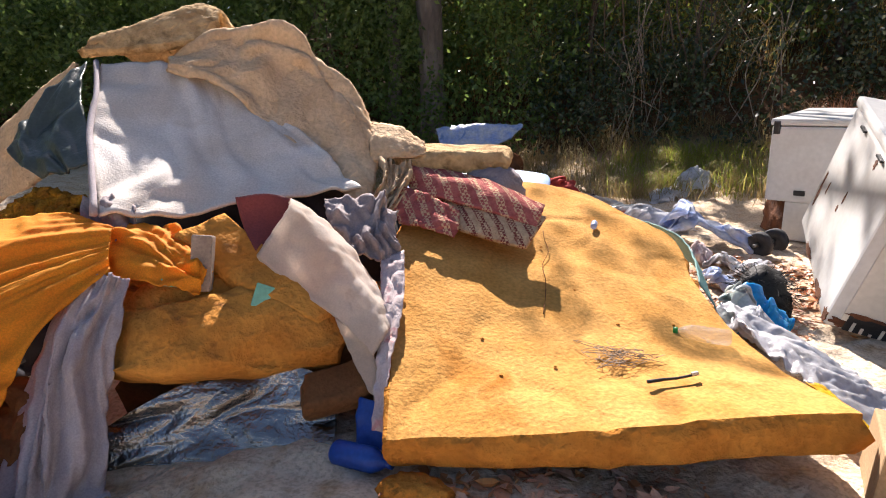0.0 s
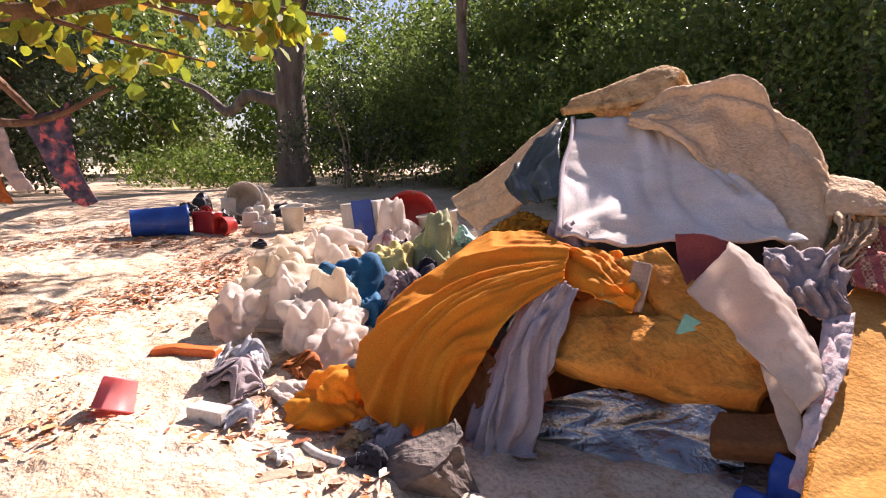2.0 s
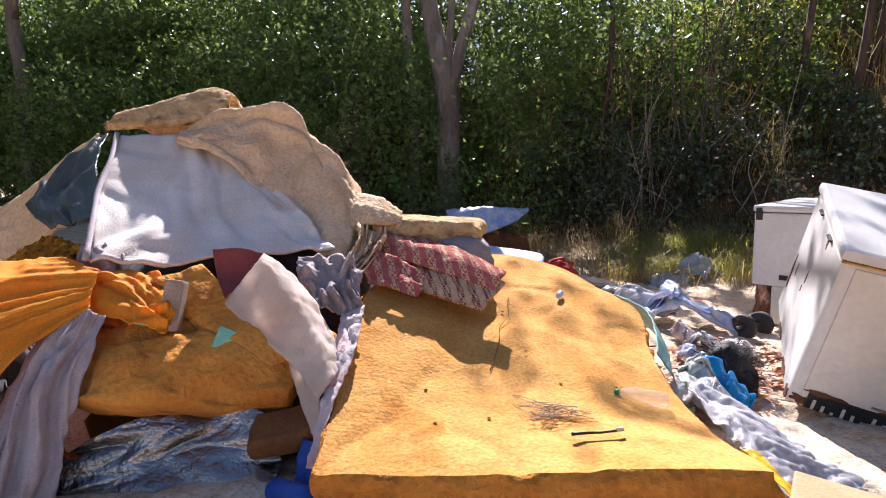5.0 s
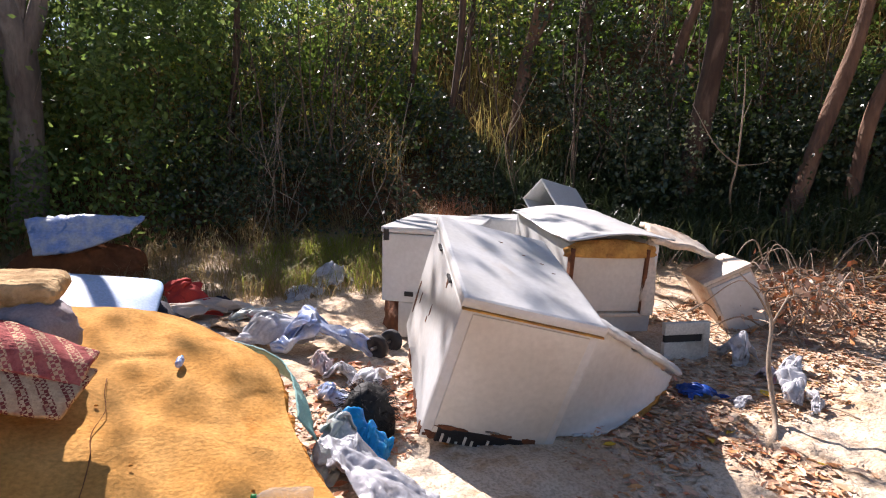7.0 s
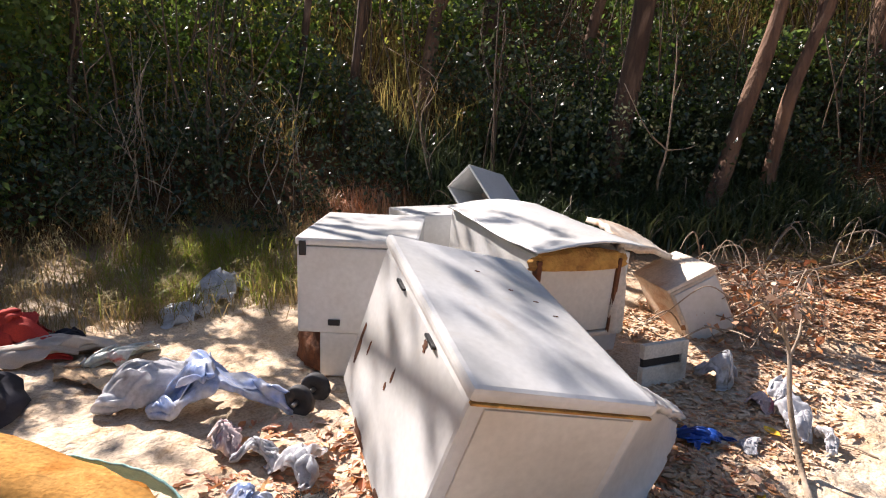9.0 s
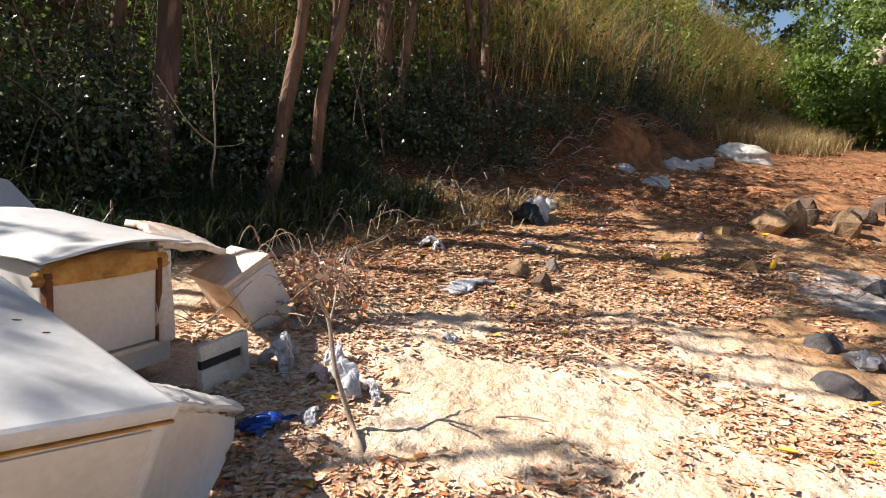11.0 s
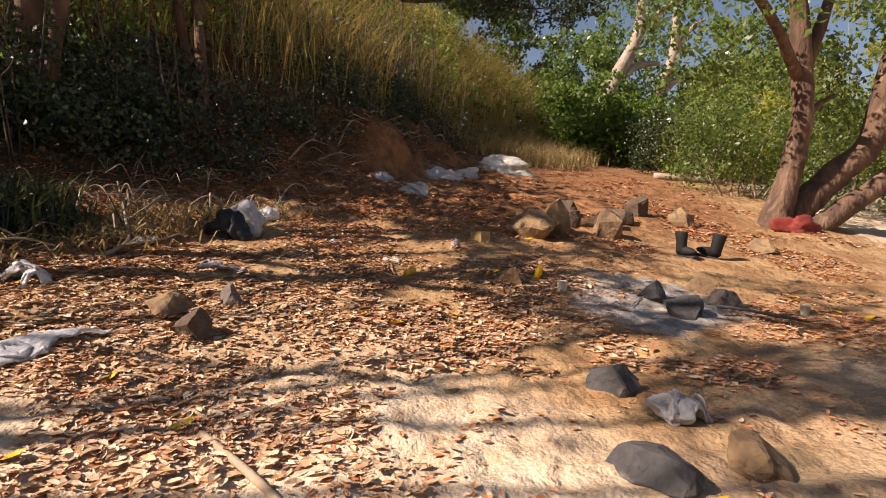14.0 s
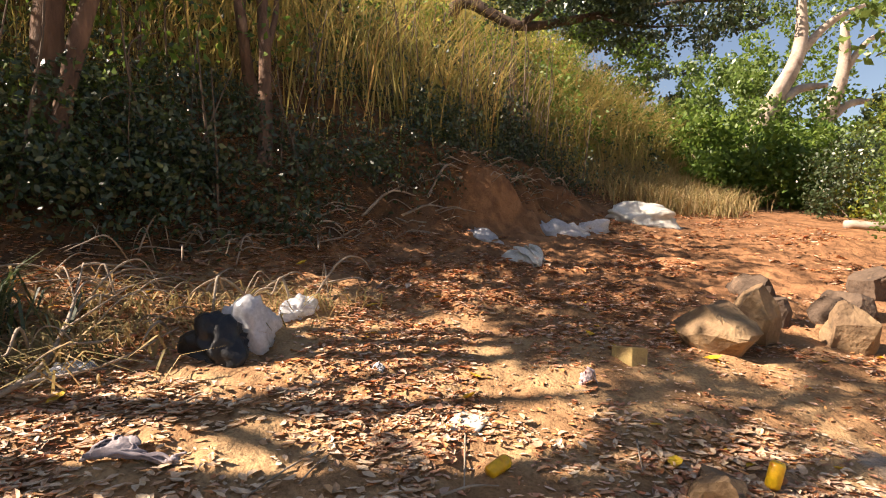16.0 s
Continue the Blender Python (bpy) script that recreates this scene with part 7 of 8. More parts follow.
part("sole", slab_mesh("sole", [[(-3.26, 0.74, 0.20), (-3.20, 0.84, 0.21), (-3.08, 0.92, 0.21), (-2.98, 1.02, 0.20)], [(-3.20, 0.70, 0.20), (-3.14, 0.80, 0.21), (-3.02, 0.88, 0.21), (-2.93, 0.96, 0.20)]], 0.05, M_ORANGE_PLASTIC, 5, 10, 18, 0.003, 0.012, 0.003), M_ORANGE_PLASTIC, t)
lump("cap", "navy cap with a red edge beside the sheet", "cap", -2.08, 1.40, 0.24, 0.2, 0.17, M_DARK_CLOTH, 136, 0.15, 0.3)
lump("red_strap", "red padded strap in the heap", "strap", -1.98, 1.46, 0.1, 0.26, 0.19, M_RED_CLOTH, 137, 0.2, 0.4, -0.5)
lump("striped_sock", "black and white sock", "sock", -2.22, 1.26, 0.2, 0.12, 0.09, M_RUBBER, 138, 0.3, 0.6)
solo("board", (box_bm((0.75, 0.3, 0.025), 0.004, 1, pose(-2.85, 1.62, H(-2.85, 1.62) + 0.09, 4, 3, 38)), M_WOOD), "grey weathered board under the clothes", "board")
solo("rock", rock_mesh("rock", (-1.22, 1.10, 0.0), (0.52, 0.40, 0.25), M_ROCK, 6, 4, 0.4), "large grey rock beside the heap", "rock")
solo("concrete_piece", (box_bm((0.15, 0.08, 0.06), 0.012, 2, pose(-1.30, 1.20, 0.10, 5, 3, 30)), M_BRICK), "broken piece of grey concrete", "concrete")
solo("plank", (box_bm((0.07, 0.42, 0.02), 0.006, 2, pose(-1.62, 0.60, 0.09, 2, 3, -24)), M_WOOD), "short pale plank on the sand", "plank")
solo("plastic_tube", tube_mesh("plastic_tube", [[(-1.72, 0.86, 0.10, 0.018), (-1.6, 0.86, 0.10, 0.02), (-1.48, 0.90, 0.10, 0.018)]], M_WHITE_PLASTIC, 10), "short white plastic tube on sand", "tube")
for i, (x, y, w, ma) in enumerate(((-1.55, 1.02, 0.14, M_ROCK_TAN), (-1.62, 1.12, 0.12, M_WHITE_PLASTIC), (-1.46, 1.10, 0.2, M_GREY_CLOTH), (-1.36, 0.98, 0.16, M_DARK_CLOTH), (-1.80, 1.12, 0.16, M_CARPET_TAN), (-1.9, 1.2, 0.12, M_CREAM_CLOTH), (-1.70, 0.74, 0.1, M_WHITE_PLASTIC), (-2.4, 1.25, 0.2, M_SAFFRON), (-2.55, 1.2, 0.12, M_CARD))):
    rag("scrap", "small scrap of rubbish beside the heap", "scrap", x, y, w * 1.3, w, w * 0.6, ma, 150 + i, 0.6, 2.4, i, 26)

# ---- things on and in the heap ----
solo("brick", (box_bm((0.075, 0.10, 0.215), 0.008, 2, pose(-0.85, 2.03, 0.735, -14, 8, 20)), M_BRICK), "pale grey brick standing on the foam", "brick")
solo("tag", (box_bm((0.075, 0.008, 0.095), 0.003, 1, pose(-0.62, 2.03, 0.60, -30, 28, 30)), M_MINT), "mint green plastic tag on the foam", "tag")
solo("mint_scrap", (box_bm((0.10, 0.04, 0.03), 0.006, 1, pose(-0.93, 1.96, 0.68, 0, 10, 10)), M_MINT), "mint green plastic scrap beside the brick", "scrap")


def bottle(label, p, d, r, ln, material, cap=None, name="bottle"):
    z = Vector(d).normalized()
    m = z.to_track_quat("Z", "Y").to_matrix().to_4x4()
    m.translation = Vector(p)
    t = thing(name, label, name, tuple(p))
    body = part("body", lathe_mesh("body", [(r * 0.8, 0), (r, 0.012), (r, ln * 0.35), (r * 0.93, ln * 0.4), (r, ln * 0.46), (r, ln * 0.7), (r * 0.6, ln * 0.86), (r * 0.36, ln * 0.92), (r * 0.36, ln * 0.96)], material, m, 18, 0.06, p[0]), material, t)
    part("cap", lathe_mesh("cap", [(r * 0.42, ln * 0.94), (r * 0.44, ln * 0.95), (r * 0.44, ln * 1.02), (r * 0.3, ln * 1.03)], cap or material, m, 16), cap or material, body, "coloured screw cap")
    return t


bottle("blue plastic bottle lying under the mattress edge", (-0.30, 1.78, 0.10), (0.8, -0.25, 0.05), 0.045, 0.24, M_BLUE)
solo("blue_packet", cloth_mesh("blue_packet", [[(-0.24, 1.93, 0.24), (-0.12, 1.88, 0.24)], [(-0.24, 1.86, 0.14), (-0.12, 1.82, 0.14)], [(-0.22, 1.80, 0.06), (-0.10, 1.76, 0.06)]], M_BLUE, 0.012, 0.08, 40, 0.006, 18, 14), "blue printed packet beside the mattress", "packet")
mz = on_mattress
bottle("clear plastic bottle with a green cap lying on the foam", (1.22, 2.30, mz(1.22, 2.30) + 0.035), (-1, 0.28, 0.02), 0.034, 0.215, M_GLASSY, M_GREENCAP)
t = thing("toothbrush", "dark striped toothbrush lying on the foam mattress", "toothbrush", (0.90, 1.94, mz(0.9, 1.94)))
z = mz(0.90, 1.94) + 0.016
part("handle", tube_mesh("handle", [[(0.81, 1.92, z, 0.007), (0.87, 1.935, z + 0.003, 0.006), (0.92, 1.95, z + 0.002, 0.005), (1.0, 1.985, z + 0.003, 0.005)]], M_BLACK, 8), M_BLACK, t)
part("bristles", box_bm((0.028, 0.011, 0.012), 0.002, 1, pose(0.985, 1.978, z + 0.008, 0, 0, 24)), M_WHITE_PLASTIC, t, "pale bristles")
runs = []
q = random.Random(5)
for _ in range(13):
    p = [(0.74 + q.gauss(0, 0.075), 2.10 + q.gauss(0, 0.035)) for _ in range(6)]
    runs.append([(a, b, mz(a, b) + 0.016 + q.uniform(0, 0.008), 0.0011) for a, b in p])
solo("string_tangle", tube_mesh("string_tangle", runs, M_TWIG, 5), "tangle of dry string on the foam mattress", "string", kind="stuff")
bottle("tiny pale blue plastic vial on the mattress", (0.78, 3.20, mz(0.78, 3.2) + 0.02), (0.15, 0.6, 0.15), 0.018, 0.075, M_FILM_BLUE, M_CYAN, "vial")
for i, (x, y) in enumerate(((0.48, 2.9), (0.78, 2.35), (0.5, 2.02), (0.3, 1.95), (0.22, 2.15), (1.02, 2.4), (0.62, 2.55))):
    lump("foam_crumb", "small brown crumb of foam", "crumb", x, y, 0.014, 0.010, 0.006, M_FOAM_BROWN, 170 + i, z=mz(x, y), group="crumbs on the mattress", detail=2)
runs = [[(0.47 + 0.02 * math.sin(k * 5) + 0.05 * (k > 0.6), 2.35 + k * 0.75, mz(0.47, 2.35 + k * 0.75) + 0.002, 0.002) for k in np.linspace(0, 1, 7)]]
solo("foam_tear", tube_mesh("foam_tear", runs, M_FOAM_SHADE, 5, 0.8), "ragged tear running across the mattress", "tear")

# ---- right of the mattress ----
solo("aqua_binding", cloth_mesh("aqua_binding", [[(0.98, 3.72, 0.56), (1.22, 3.52, 0.52), (1.30, 3.25, 0.48), (1.29, 2.95, 0.36)], [(1.02, 3.80, 0.42), (1.30, 3.60, 0.36), (1.38, 3.28, 0.32), (1.37, 2.95, 0.22)]], M_AQUA, 0.012, 0.1, 41, 0.008, 14, 44, 0.5), "pale aqua fabric binding hanging off the mattress", "fabric")
FILMS = (("printed_bag", "printed shopping bag beside the mattress", M_PRINT, 1.46, 2.96, 0.28, 0.3, 0.3), ("cyan_bag", "bright blue plastic bag", M_CYAN, 1.60, 3.02, 0.24, 0.30, 0.27), ("white_film", "crumpled white plastic film", M_FILM, 1.56, 2.80, 0.30, 0.26, 0.22),
         ("blue_white_bag", "blue and white plastic bag pile", M_FILM_BLUE, 1.85, 4.75, 0.66, 0.5, 0.36), ("clear_bag", "clear plastic bag beside the blue one", M_FILM, 1.60, 5.15, 0.6, 0.4, 0.26), ("red_label_bottle", "crushed clear bottle with red label", M_PRINT, 1.50, 5.85, 0.5, 0.2, 0.16), ("pink_packet", "pink packet in the sand", M_STRIPE, 1.72, 4.35, 0.22, 0.18, 0.14),
         ("white_packet", "white packet on the sand", M_FILM, 1.80, 4.1, 0.24, 0.18, 0.12), ("blue_packet", "pale blue packet on the sand", M_FILM_BLUE, 1.66, 3.72, 0.26, 0.16, 0.14), ("clear_film", "clear plastic film on the sand", M_FILM, 2.0, 3.9, 0.3, 0.3, 0.12),
         ("white_bags", "white plastic bag in the dry grass", M_FILM, 2.45, 7.0, 0.7, 0.4, 0.28), ("clear_film", "clear plastic near the grass edge", M_FILM, 2.05, 6.7, 0.5, 0.3, 0.14), ("red_cloth", "red cloth lying behind the mattress", M_RED_CLOTH, 0.95, 6.55, 1.05, 0.42, 0.26),
         ("white_cloth", "white cloth folded beside the red one", M_WHITE_CLOTH, 1.05, 6.15, 0.8, 0.3, 0.2), ("black_cloth", "black cloth beside the red one", M_DARK_CLOTH, 1.15, 6.42, 0.3, 0.2, 0.2), ("lime_cloth", "lime green cloth behind the mattress", M_YELLOW_CLOTH, 0.45, 6.2, 0.3, 0.2, 0.16),
         ("buff_cloth", "buff cloth spread on the sand", M_CARPET_TAN, 1.35, 5.6, 0.8, 0.5, 0.07))
for i, (nm, lb, ma, x, y, w, d, h) in enumerate(FILMS):
    rag(nm.replace("bags", "bag"), lb if len(lb.split()) > 3 else lb + " on the sand", "plastic", x, y, w * 1.15, d * 1.15, h, ma, 200 + i, 1.0, 2.6, i * 0.7, 54)
solo("silver_film", cloth_mesh("silver_film", [[(1.36, 2.86, 0.28), (1.42, 2.55, 0.22), (1.50, 2.25, 0.17), (1.58, 1.98, 0.10)], [(1.52, 2.86, 0.24), (1.60, 2.60, 0.20), (1.68, 2.34, 0.15), (1.80, 2.14, 0.08)], [(1.62, 2.80, 0.10), (1.74, 2.60, 0.10), (1.86, 2.38, 0.08), (1.96, 2.22, 0.06)]], M_FILM, 0.007, 0.08, 42, 0.004, 60, 80, 0.8, 0.8, folds=(3.0, 7.0, 0.022)), "long strip of crumpled silvery plastic film", "plastic film")
solo("yellow_wrapper", cloth_mesh("yellow_wrapper", [[(1.46, 2.18, 0.22), (1.52, 2.05, 0.18), (1.60, 1.92, 0.12)], [(1.53, 2.20, 0.20), (1.59, 2.07, 0.15), (1.66, 1.96, 0.09)]], M_YELLOW_FILM, 0.012, 0.06, 43, 0.004, 16, 26, 0.7), "yellow printed wrapper at the mattress edge", "wrapper")
solo("cardboard_box", (box_bm((0.3, 0.3, 0.22), 0.008, 2, pose(1.62, 1.72, 0.16, 0, 4, -24)), M_CARD), "flattened brown cardboard box under the mattress corner", "box")
runs = []
q = random.Random(8)
for _ in range(240):
    d = Vector((q.gauss(0, 1), q.gauss(0, 1), q.gauss(0, 0.8))).normalized()
    c = Vector((1.74, 3.30, 0.20))
    runs.append([tuple(c + d * 0.10) + (0.0025,), tuple(c + d * 0.15 + Vector((q.gauss(0, 0.03), q.gauss(0, 0.03), 0.01))) + (0.002,), tuple(c + d * 0.175 + Vector((q.gauss(0, 0.03), q.gauss(0, 0.03), -0.02))) + (0.001,)])
t = thing("fuzzy_ball", "black bristly ball of fibre on the sand", "fibre ball", (1.74, 3.30, 0.06))
part("core", lump_mesh("core", (1.74, 3.30, 0.05), (0.29, 0.27, 0.27), M_LEATHER, 44, 0.2), M_LEATHER, t)
tagged(part("bristles", tube_mesh("bristles", runs, M_LEATHER, 3), M_LEATHER, t), kind="stuff")
t = thing("dumbbell", "grey two-disc dumbbell lying on the sand", "dumbbell", (2.28, 4.55, 0.1))
for x, y in ((2.20, 4.50), (2.36, 4.62)):
    m = frame_of((x, y, 0.15), (0.6, -0.8, 0), (0, 0, 1)) @ pose(0, 0, -0.03)
    part("disc", lathe_mesh("disc", [(0.085, 0), (0.095, 0.008), (0.095, 0.05), (0.085, 0.058), (0.03, 0.058), (0.03, 0.05)], M_RUBBER, m, 28), M_RUBBER, t)
part("bar", tube_mesh("bar", [[(2.14, 4.455, 0.15, 0.014), (2.28, 4.56, 0.15, 0.014), (2.42, 4.665, 0.15, 0.014)]], M_STEEL, 10), M_STEEL, t, "short steel bar")
t = thing("foam_board", "pale blue rounded foam board standing behind the mattress", "board", (0.2, 5.2, 0.1))
part("panel", slab_mesh("panel", [[(-0.75, 4.95, 0.50), (-0.1, 5.0, 0.50), (0.62, 5.1, 0.40)], [(-0.7, 5.45, 0.64), (-0.1, 5.5, 0.64), (0.66, 5.55, 0.55)], [(-0.6, 5.9, 0.60), (-0.1, 5.9, 0.6), (0.5, 5.9, 0.5)]], 0.05, M_BOARD, 45, 16, 26, 0.004, 0.02, 0.004), M_BOARD, t)
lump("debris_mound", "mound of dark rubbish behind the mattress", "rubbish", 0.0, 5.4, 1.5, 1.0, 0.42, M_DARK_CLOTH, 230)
solo("folded_sheet", cloth_mesh("folded_sheet", [[(-0.75, 8.1, 0.78), (-0.2, 8.1, 0.84), (0.42, 8.0, 0.84)], [(-0.7, 7.85, 0.84), (-0.2, 7.8, 0.9), (0.45, 7.78, 0.88)], [(-0.6, 7.6, 0.50), (-0.2, 7.55, 0.55), (0.3, 7.65, 0.74)]], M_FILM_BLUE, 0.03, 0.2, 46, 0.03, 24, 36, 0.6), "pale plastic sheet folded over at the bank", "sheet")
lump("grass_mound", "earth mound under the folded sheet", "mound", -0.2, 7.95, 1.3, 0.6, 0.55, M_EARTH, 231, 0.2, 0.3)

# ---- brush and rubbish beside the appliances ----
def branch(label, runs, material=M_TWIG, name="branch"):
    t = thing(name, label, "branch", runs[0][0][:3])
    part("stem", tube_mesh("stem", runs[:1], material, 8, 0.15), material, t)
    for r in runs[1:]:
        part("twig", tube_mesh("twig", [r], material, 6, 0.1), material, t)
    return t


branch("bare forked branch stuck upright in the sand", [[(3.62, 2.20, 0.07, 0.016), (3.90, 2.36, 0.08, 0.018), (4.06, 2.48, 0.16, 0.016), (4.10, 2.58, 0.42, 0.014), (4.2, 2.66, 0.66, 0.011), (4.16, 2.7, 0.84, 0.007)], [(4.2, 2.66, 0.64, 0.009), (4.28, 2.66, 0.75, 0.007), (4.4, 2.7, 0.82, 0.005)], [(4.18, 2.66, 0.70, 0.007), (4.08, 2.7, 0.86, 0.007), (3.98, 2.76, 0.98, 0.004)]])
branch("dead sapling with bare forks at the foot of the bank", [[(7.75, 5.8, 0.9, 0.018), (7.4, 5.6, 1.4, 0.015), (7.35, 5.5, 1.75, 0.013), (7.36, 5.5, 2.6, 0.008), (7.3, 5.5, 3.1, 0.004)], [(7.35, 5.5, 1.75, 0.011), (7.1, 5.65, 2.0, 0.008), (6.8, 5.8, 2.5, 0.004)], [(7.36, 5.5, 1.75, 0.008), (7.7, 5.45, 1.78, 0.006), (7.9, 5.4, 1.85, 0.003)], [(7.36, 5.5, 2.3, 0.006), (7.5, 5.5, 2.6, 0.003)]])
branch("long dead branch curving over the leaves", [[(6.3, 4.2, 0.45, 0.016), (7.2, 3.75, 0.60, 0.014), (8.0, 3.5, 0.75, 0.011), (8.6, 3.6, 1.0, 0.006)], [(7.2, 3.75, 0.60, 0.01), (7.5, 3.4, 0.5, 0.007), (7.9, 3.1, 0.52, 0.004)]])
branch("grey dead branch lying on the strap leaves", [[(8.3, 3.0, 0.58, 0.02), (8.9, 2.7, 0.75, 0.017), (9.5, 2.9, 0.95, 0.013), (10.1, 3.2, 1.35, 0.007)], [(8.9, 2.7, 0.75, 0.012), (9.2, 2.4, 0.8, 0.008), (9.6, 2.2, 0.95, 0.004)], [(9.5, 2.9, 0.95, 0.009), (9.7, 2.6, 1.2, 0.005)]])
runs = []
q = random.Random(12)
for _ in range(120):
    x, y = q.gauss(5.95, 0.30), q.gauss(3.70, 0.26)
    a, ln, z = q.uniform(0, 6.28), q.uniform(0.25, 0.75), H(x, y) + abs(q.gauss(0.10, 0.17))
    r = q.uniform(0.003, 0.009)
    dx, dy = math.cos(a) * ln, math.sin(a) * ln
    runs.append([(x, y, z, r), (x + dx * 0.3, y + dy * 0.3, z + q.gauss(0.06, 0.08), r * 0.9), (x + dx * 0.7, y + dy * 0.7, z + q.gauss(0.05, 0.1), r * 0.7), (x + dx, y + dy, z + q.gauss(0, 0.15), r * 0.4)])
solo("twig_pile", tube_mesh("twig_pile", runs, M_TWIG, 5), "pile of tangled dead twigs beside the appliances", "twigs", kind="stuff")
c = np.array([(q.gauss(5.9, 0.32), q.gauss(3.65, 0.28), 0.2 + abs(q.gauss(0.2, 0.2))) for _ in range(320)])
solo("twig_leaves", quad_mesh("twig_leaves", leaf_quads(c, 0.09, rng), M_LITTER), "dead brown leaves caught in the twig pile", "leaves", kind="stuff")
for i, (nm, lb, ma, x, y, w, h) in enumerate((("clear_bag", "clear plastic bag in the leaves", M_FILM, 4.55, 2.70, 0.32, 0.22), ("white_paper", "crumpled white paper", M_FILM, 4.5, 2.5, 0.2, 0.1), ("blue_rag", "blue rag beside the torn panel", M_BLUE, 3.95, 2.92, 0.3, 0.1), ("clear_bag", "clear plastic bag by the cooker", M_FILM, 4.78, 3.30, 0.34, 0.26), ("white_scrap", "white plastic scrap on dark leaves", M_FILM, 4.15, 2.75, 0.2, 0.06), ("pink_scrap", "pink plastic scrap on dark leaves", M_STRIPE, 4.65, 2.95, 0.2, 0.1), ("white_bag", "white bag at the edge of leaves", M_FILM, 4.9, 2.9, 0.24, 0.14))):
    rag(nm, lb if len(lb.split()) > 3 else lb + " on the leaves", "plastic", x, y, w, w * 0.75, h, ma, 240 + i, 1.0, 2.2, i, 44)

q = random.Random(61)
for k in range(9):
    x = 13.6 + k * 0.55
    y = float(foot_line(x)) + q.uniform(0.45, 0.9)
    z, a, ln = H(x, y) + 0.03, q.uniform(-0.75, -0.5), q.uniform(0.6, 1.2)
    x2, y2 = x + math.cos(a) * ln, y + math.sin(a) * ln
    branch("grey dead branch lying along the lip of the bank", [[(x, y, z, 0.022), ((x + x2) / 2, (y + y2) / 2, max(z, H(x2, y2)) + 0.08, 0.018), (x2, y2, H(x2, y2) + 0.05, 0.008)], [((x + x2) / 2, (y + y2) / 2, max(z, H(x2, y2)) + 0.08, 0.010), ((x + x2) / 2 + 0.2, (y + y2) / 2 - 0.15, max(z, H(x2, y2)) + 0.18, 0.004)]])

# ---- clearing on the right ----
def stone(label, x, y, w, d, h, material, seed, turn=0.0, sink=0.04):
    return solo("stone", rock_mesh("stone", (x, y, H(x, y) - sink), (w, d, h), material, seed, 3, turn), label, "stone")


stone("flat reddish grey stone on the leaves", 7.55, 1.90, 0.52, 0.38, 0.16, M_ROCK_TAN, 11, 0.2)
stone("small grey stone on the leaves", 7.65, 1.50, 0.24, 0.2, 0.17, M_ROCK, 12)
stone("small dark stone on the leaves", 7.10, 1.60, 0.34, 0.24, 0.18, M_ROCK_BROWN, 13, 0.9)
stone("big tan boulder on the path", 10.55, -1.55, 0.72, 0.58, 0.46, M_ROCK_TAN, 14, 0.5)
stone("squarish tan rock leaning on the boulder", 10.78, -1.92, 0.46, 0.40, 0.56, M_ROCK_TAN, 34, 0.9)
stone("upright tan rock beside the boulder", 10.75, -2.62, 0.46, 0.38, 0.46, M_ROCK_TAN, 15, 1.0)
stone("dark flat rock behind the boulder", 11.35, -2.30, 0.6, 0.45, 0.3, M_ROCK_BROWN, 16, 0.2)
stone("dark rock in the row across the path", 11.9, -3.3, 0.55, 0.4, 0.28, M_ROCK_BROWN, 17, 1.3)
stone("dark jagged rock in the row", 12.5, -3.9, 0.5, 0.4, 0.42, M_ROCK_BROWN, 18, 0.4)
stone("low rock in the row across the path", 12.0, -4.4, 0.5, 0.4, 0.3, M_ROCK_TAN, 19, 0.4)
stone("dark brown rock behind the upright one", 11.45, -2.95, 0.50, 0.42, 0.34, M_ROCK_BROWN, 35, 0.8)
stone("low dark brown rock in the row", 12.3, -2.55, 0.62, 0.42, 0.30, M_ROCK_BROWN, 36, 0.3)
stone("small tan stone on the bare soil", 8.48, -0.70, 0.24, 0.18, 0.22, M_ROCK_TAN, 20, 0.7)
stone("pale stone half sunk in soil", 8.62, -0.78, 0.2, 0.18, 0.12, M_ROCK_TAN, 21, 0.2)
stone("sooty fire rock on the sand", 5.48, -0.50, 0.29, 0.24, 0.21, M_ROCK_SOOT, 22, 0.3)
stone("sooty black rock by the leaves", 6.34, -0.74, 0.30, 0.25, 0.18, M_ROCK_SOOT, 23, 1.1)
stone("half-buried brown rock in the sand", 5.50, -0.98, 0.40, 0.28, 0.13, M_ROCK_TAN, 24, -0.5)
stone("sooty hearth stone in the ash", 8.20, -1.95, 0.30, 0.24, 0.20, M_ROCK_SOOT, 25)
stone("black hearth stone in the ash", 7.78, -2.02, 0.36, 0.3, 0.24, M_ROCK_SOOT, 26, 0.6)
stone("grey hearth stone at the ash edge", 7.98, -2.48, 0.40, 0.32, 0.22, M_ROCK, 27, 0.2)
stone("pale flat hearth stone", 8.4, -2.5, 0.32, 0.24, 0.16, M_ROCK_TAN, 28, 0.2)
stone("low tan stone beyond the boots", 10.4, -4.6, 0.5, 0.35, 0.2, M_ROCK_TAN, 29, 0.2)
stone("small stone on the sand", 6.35, 0.15, 0.13, 0.1, 0.07, M_ROCK_TAN, 30)
solo("charred_stick", tube_mesh("charred_stick", [[(7.75, -2.25, 0.26, 0.014), (7.6, -2.45, 0.24, 0.014), (7.42, -2.75, 0.19, 0.01)]], M_ROCK_SOOT, 7, 0.2), "charred stick beside the hearth stones", "stick")


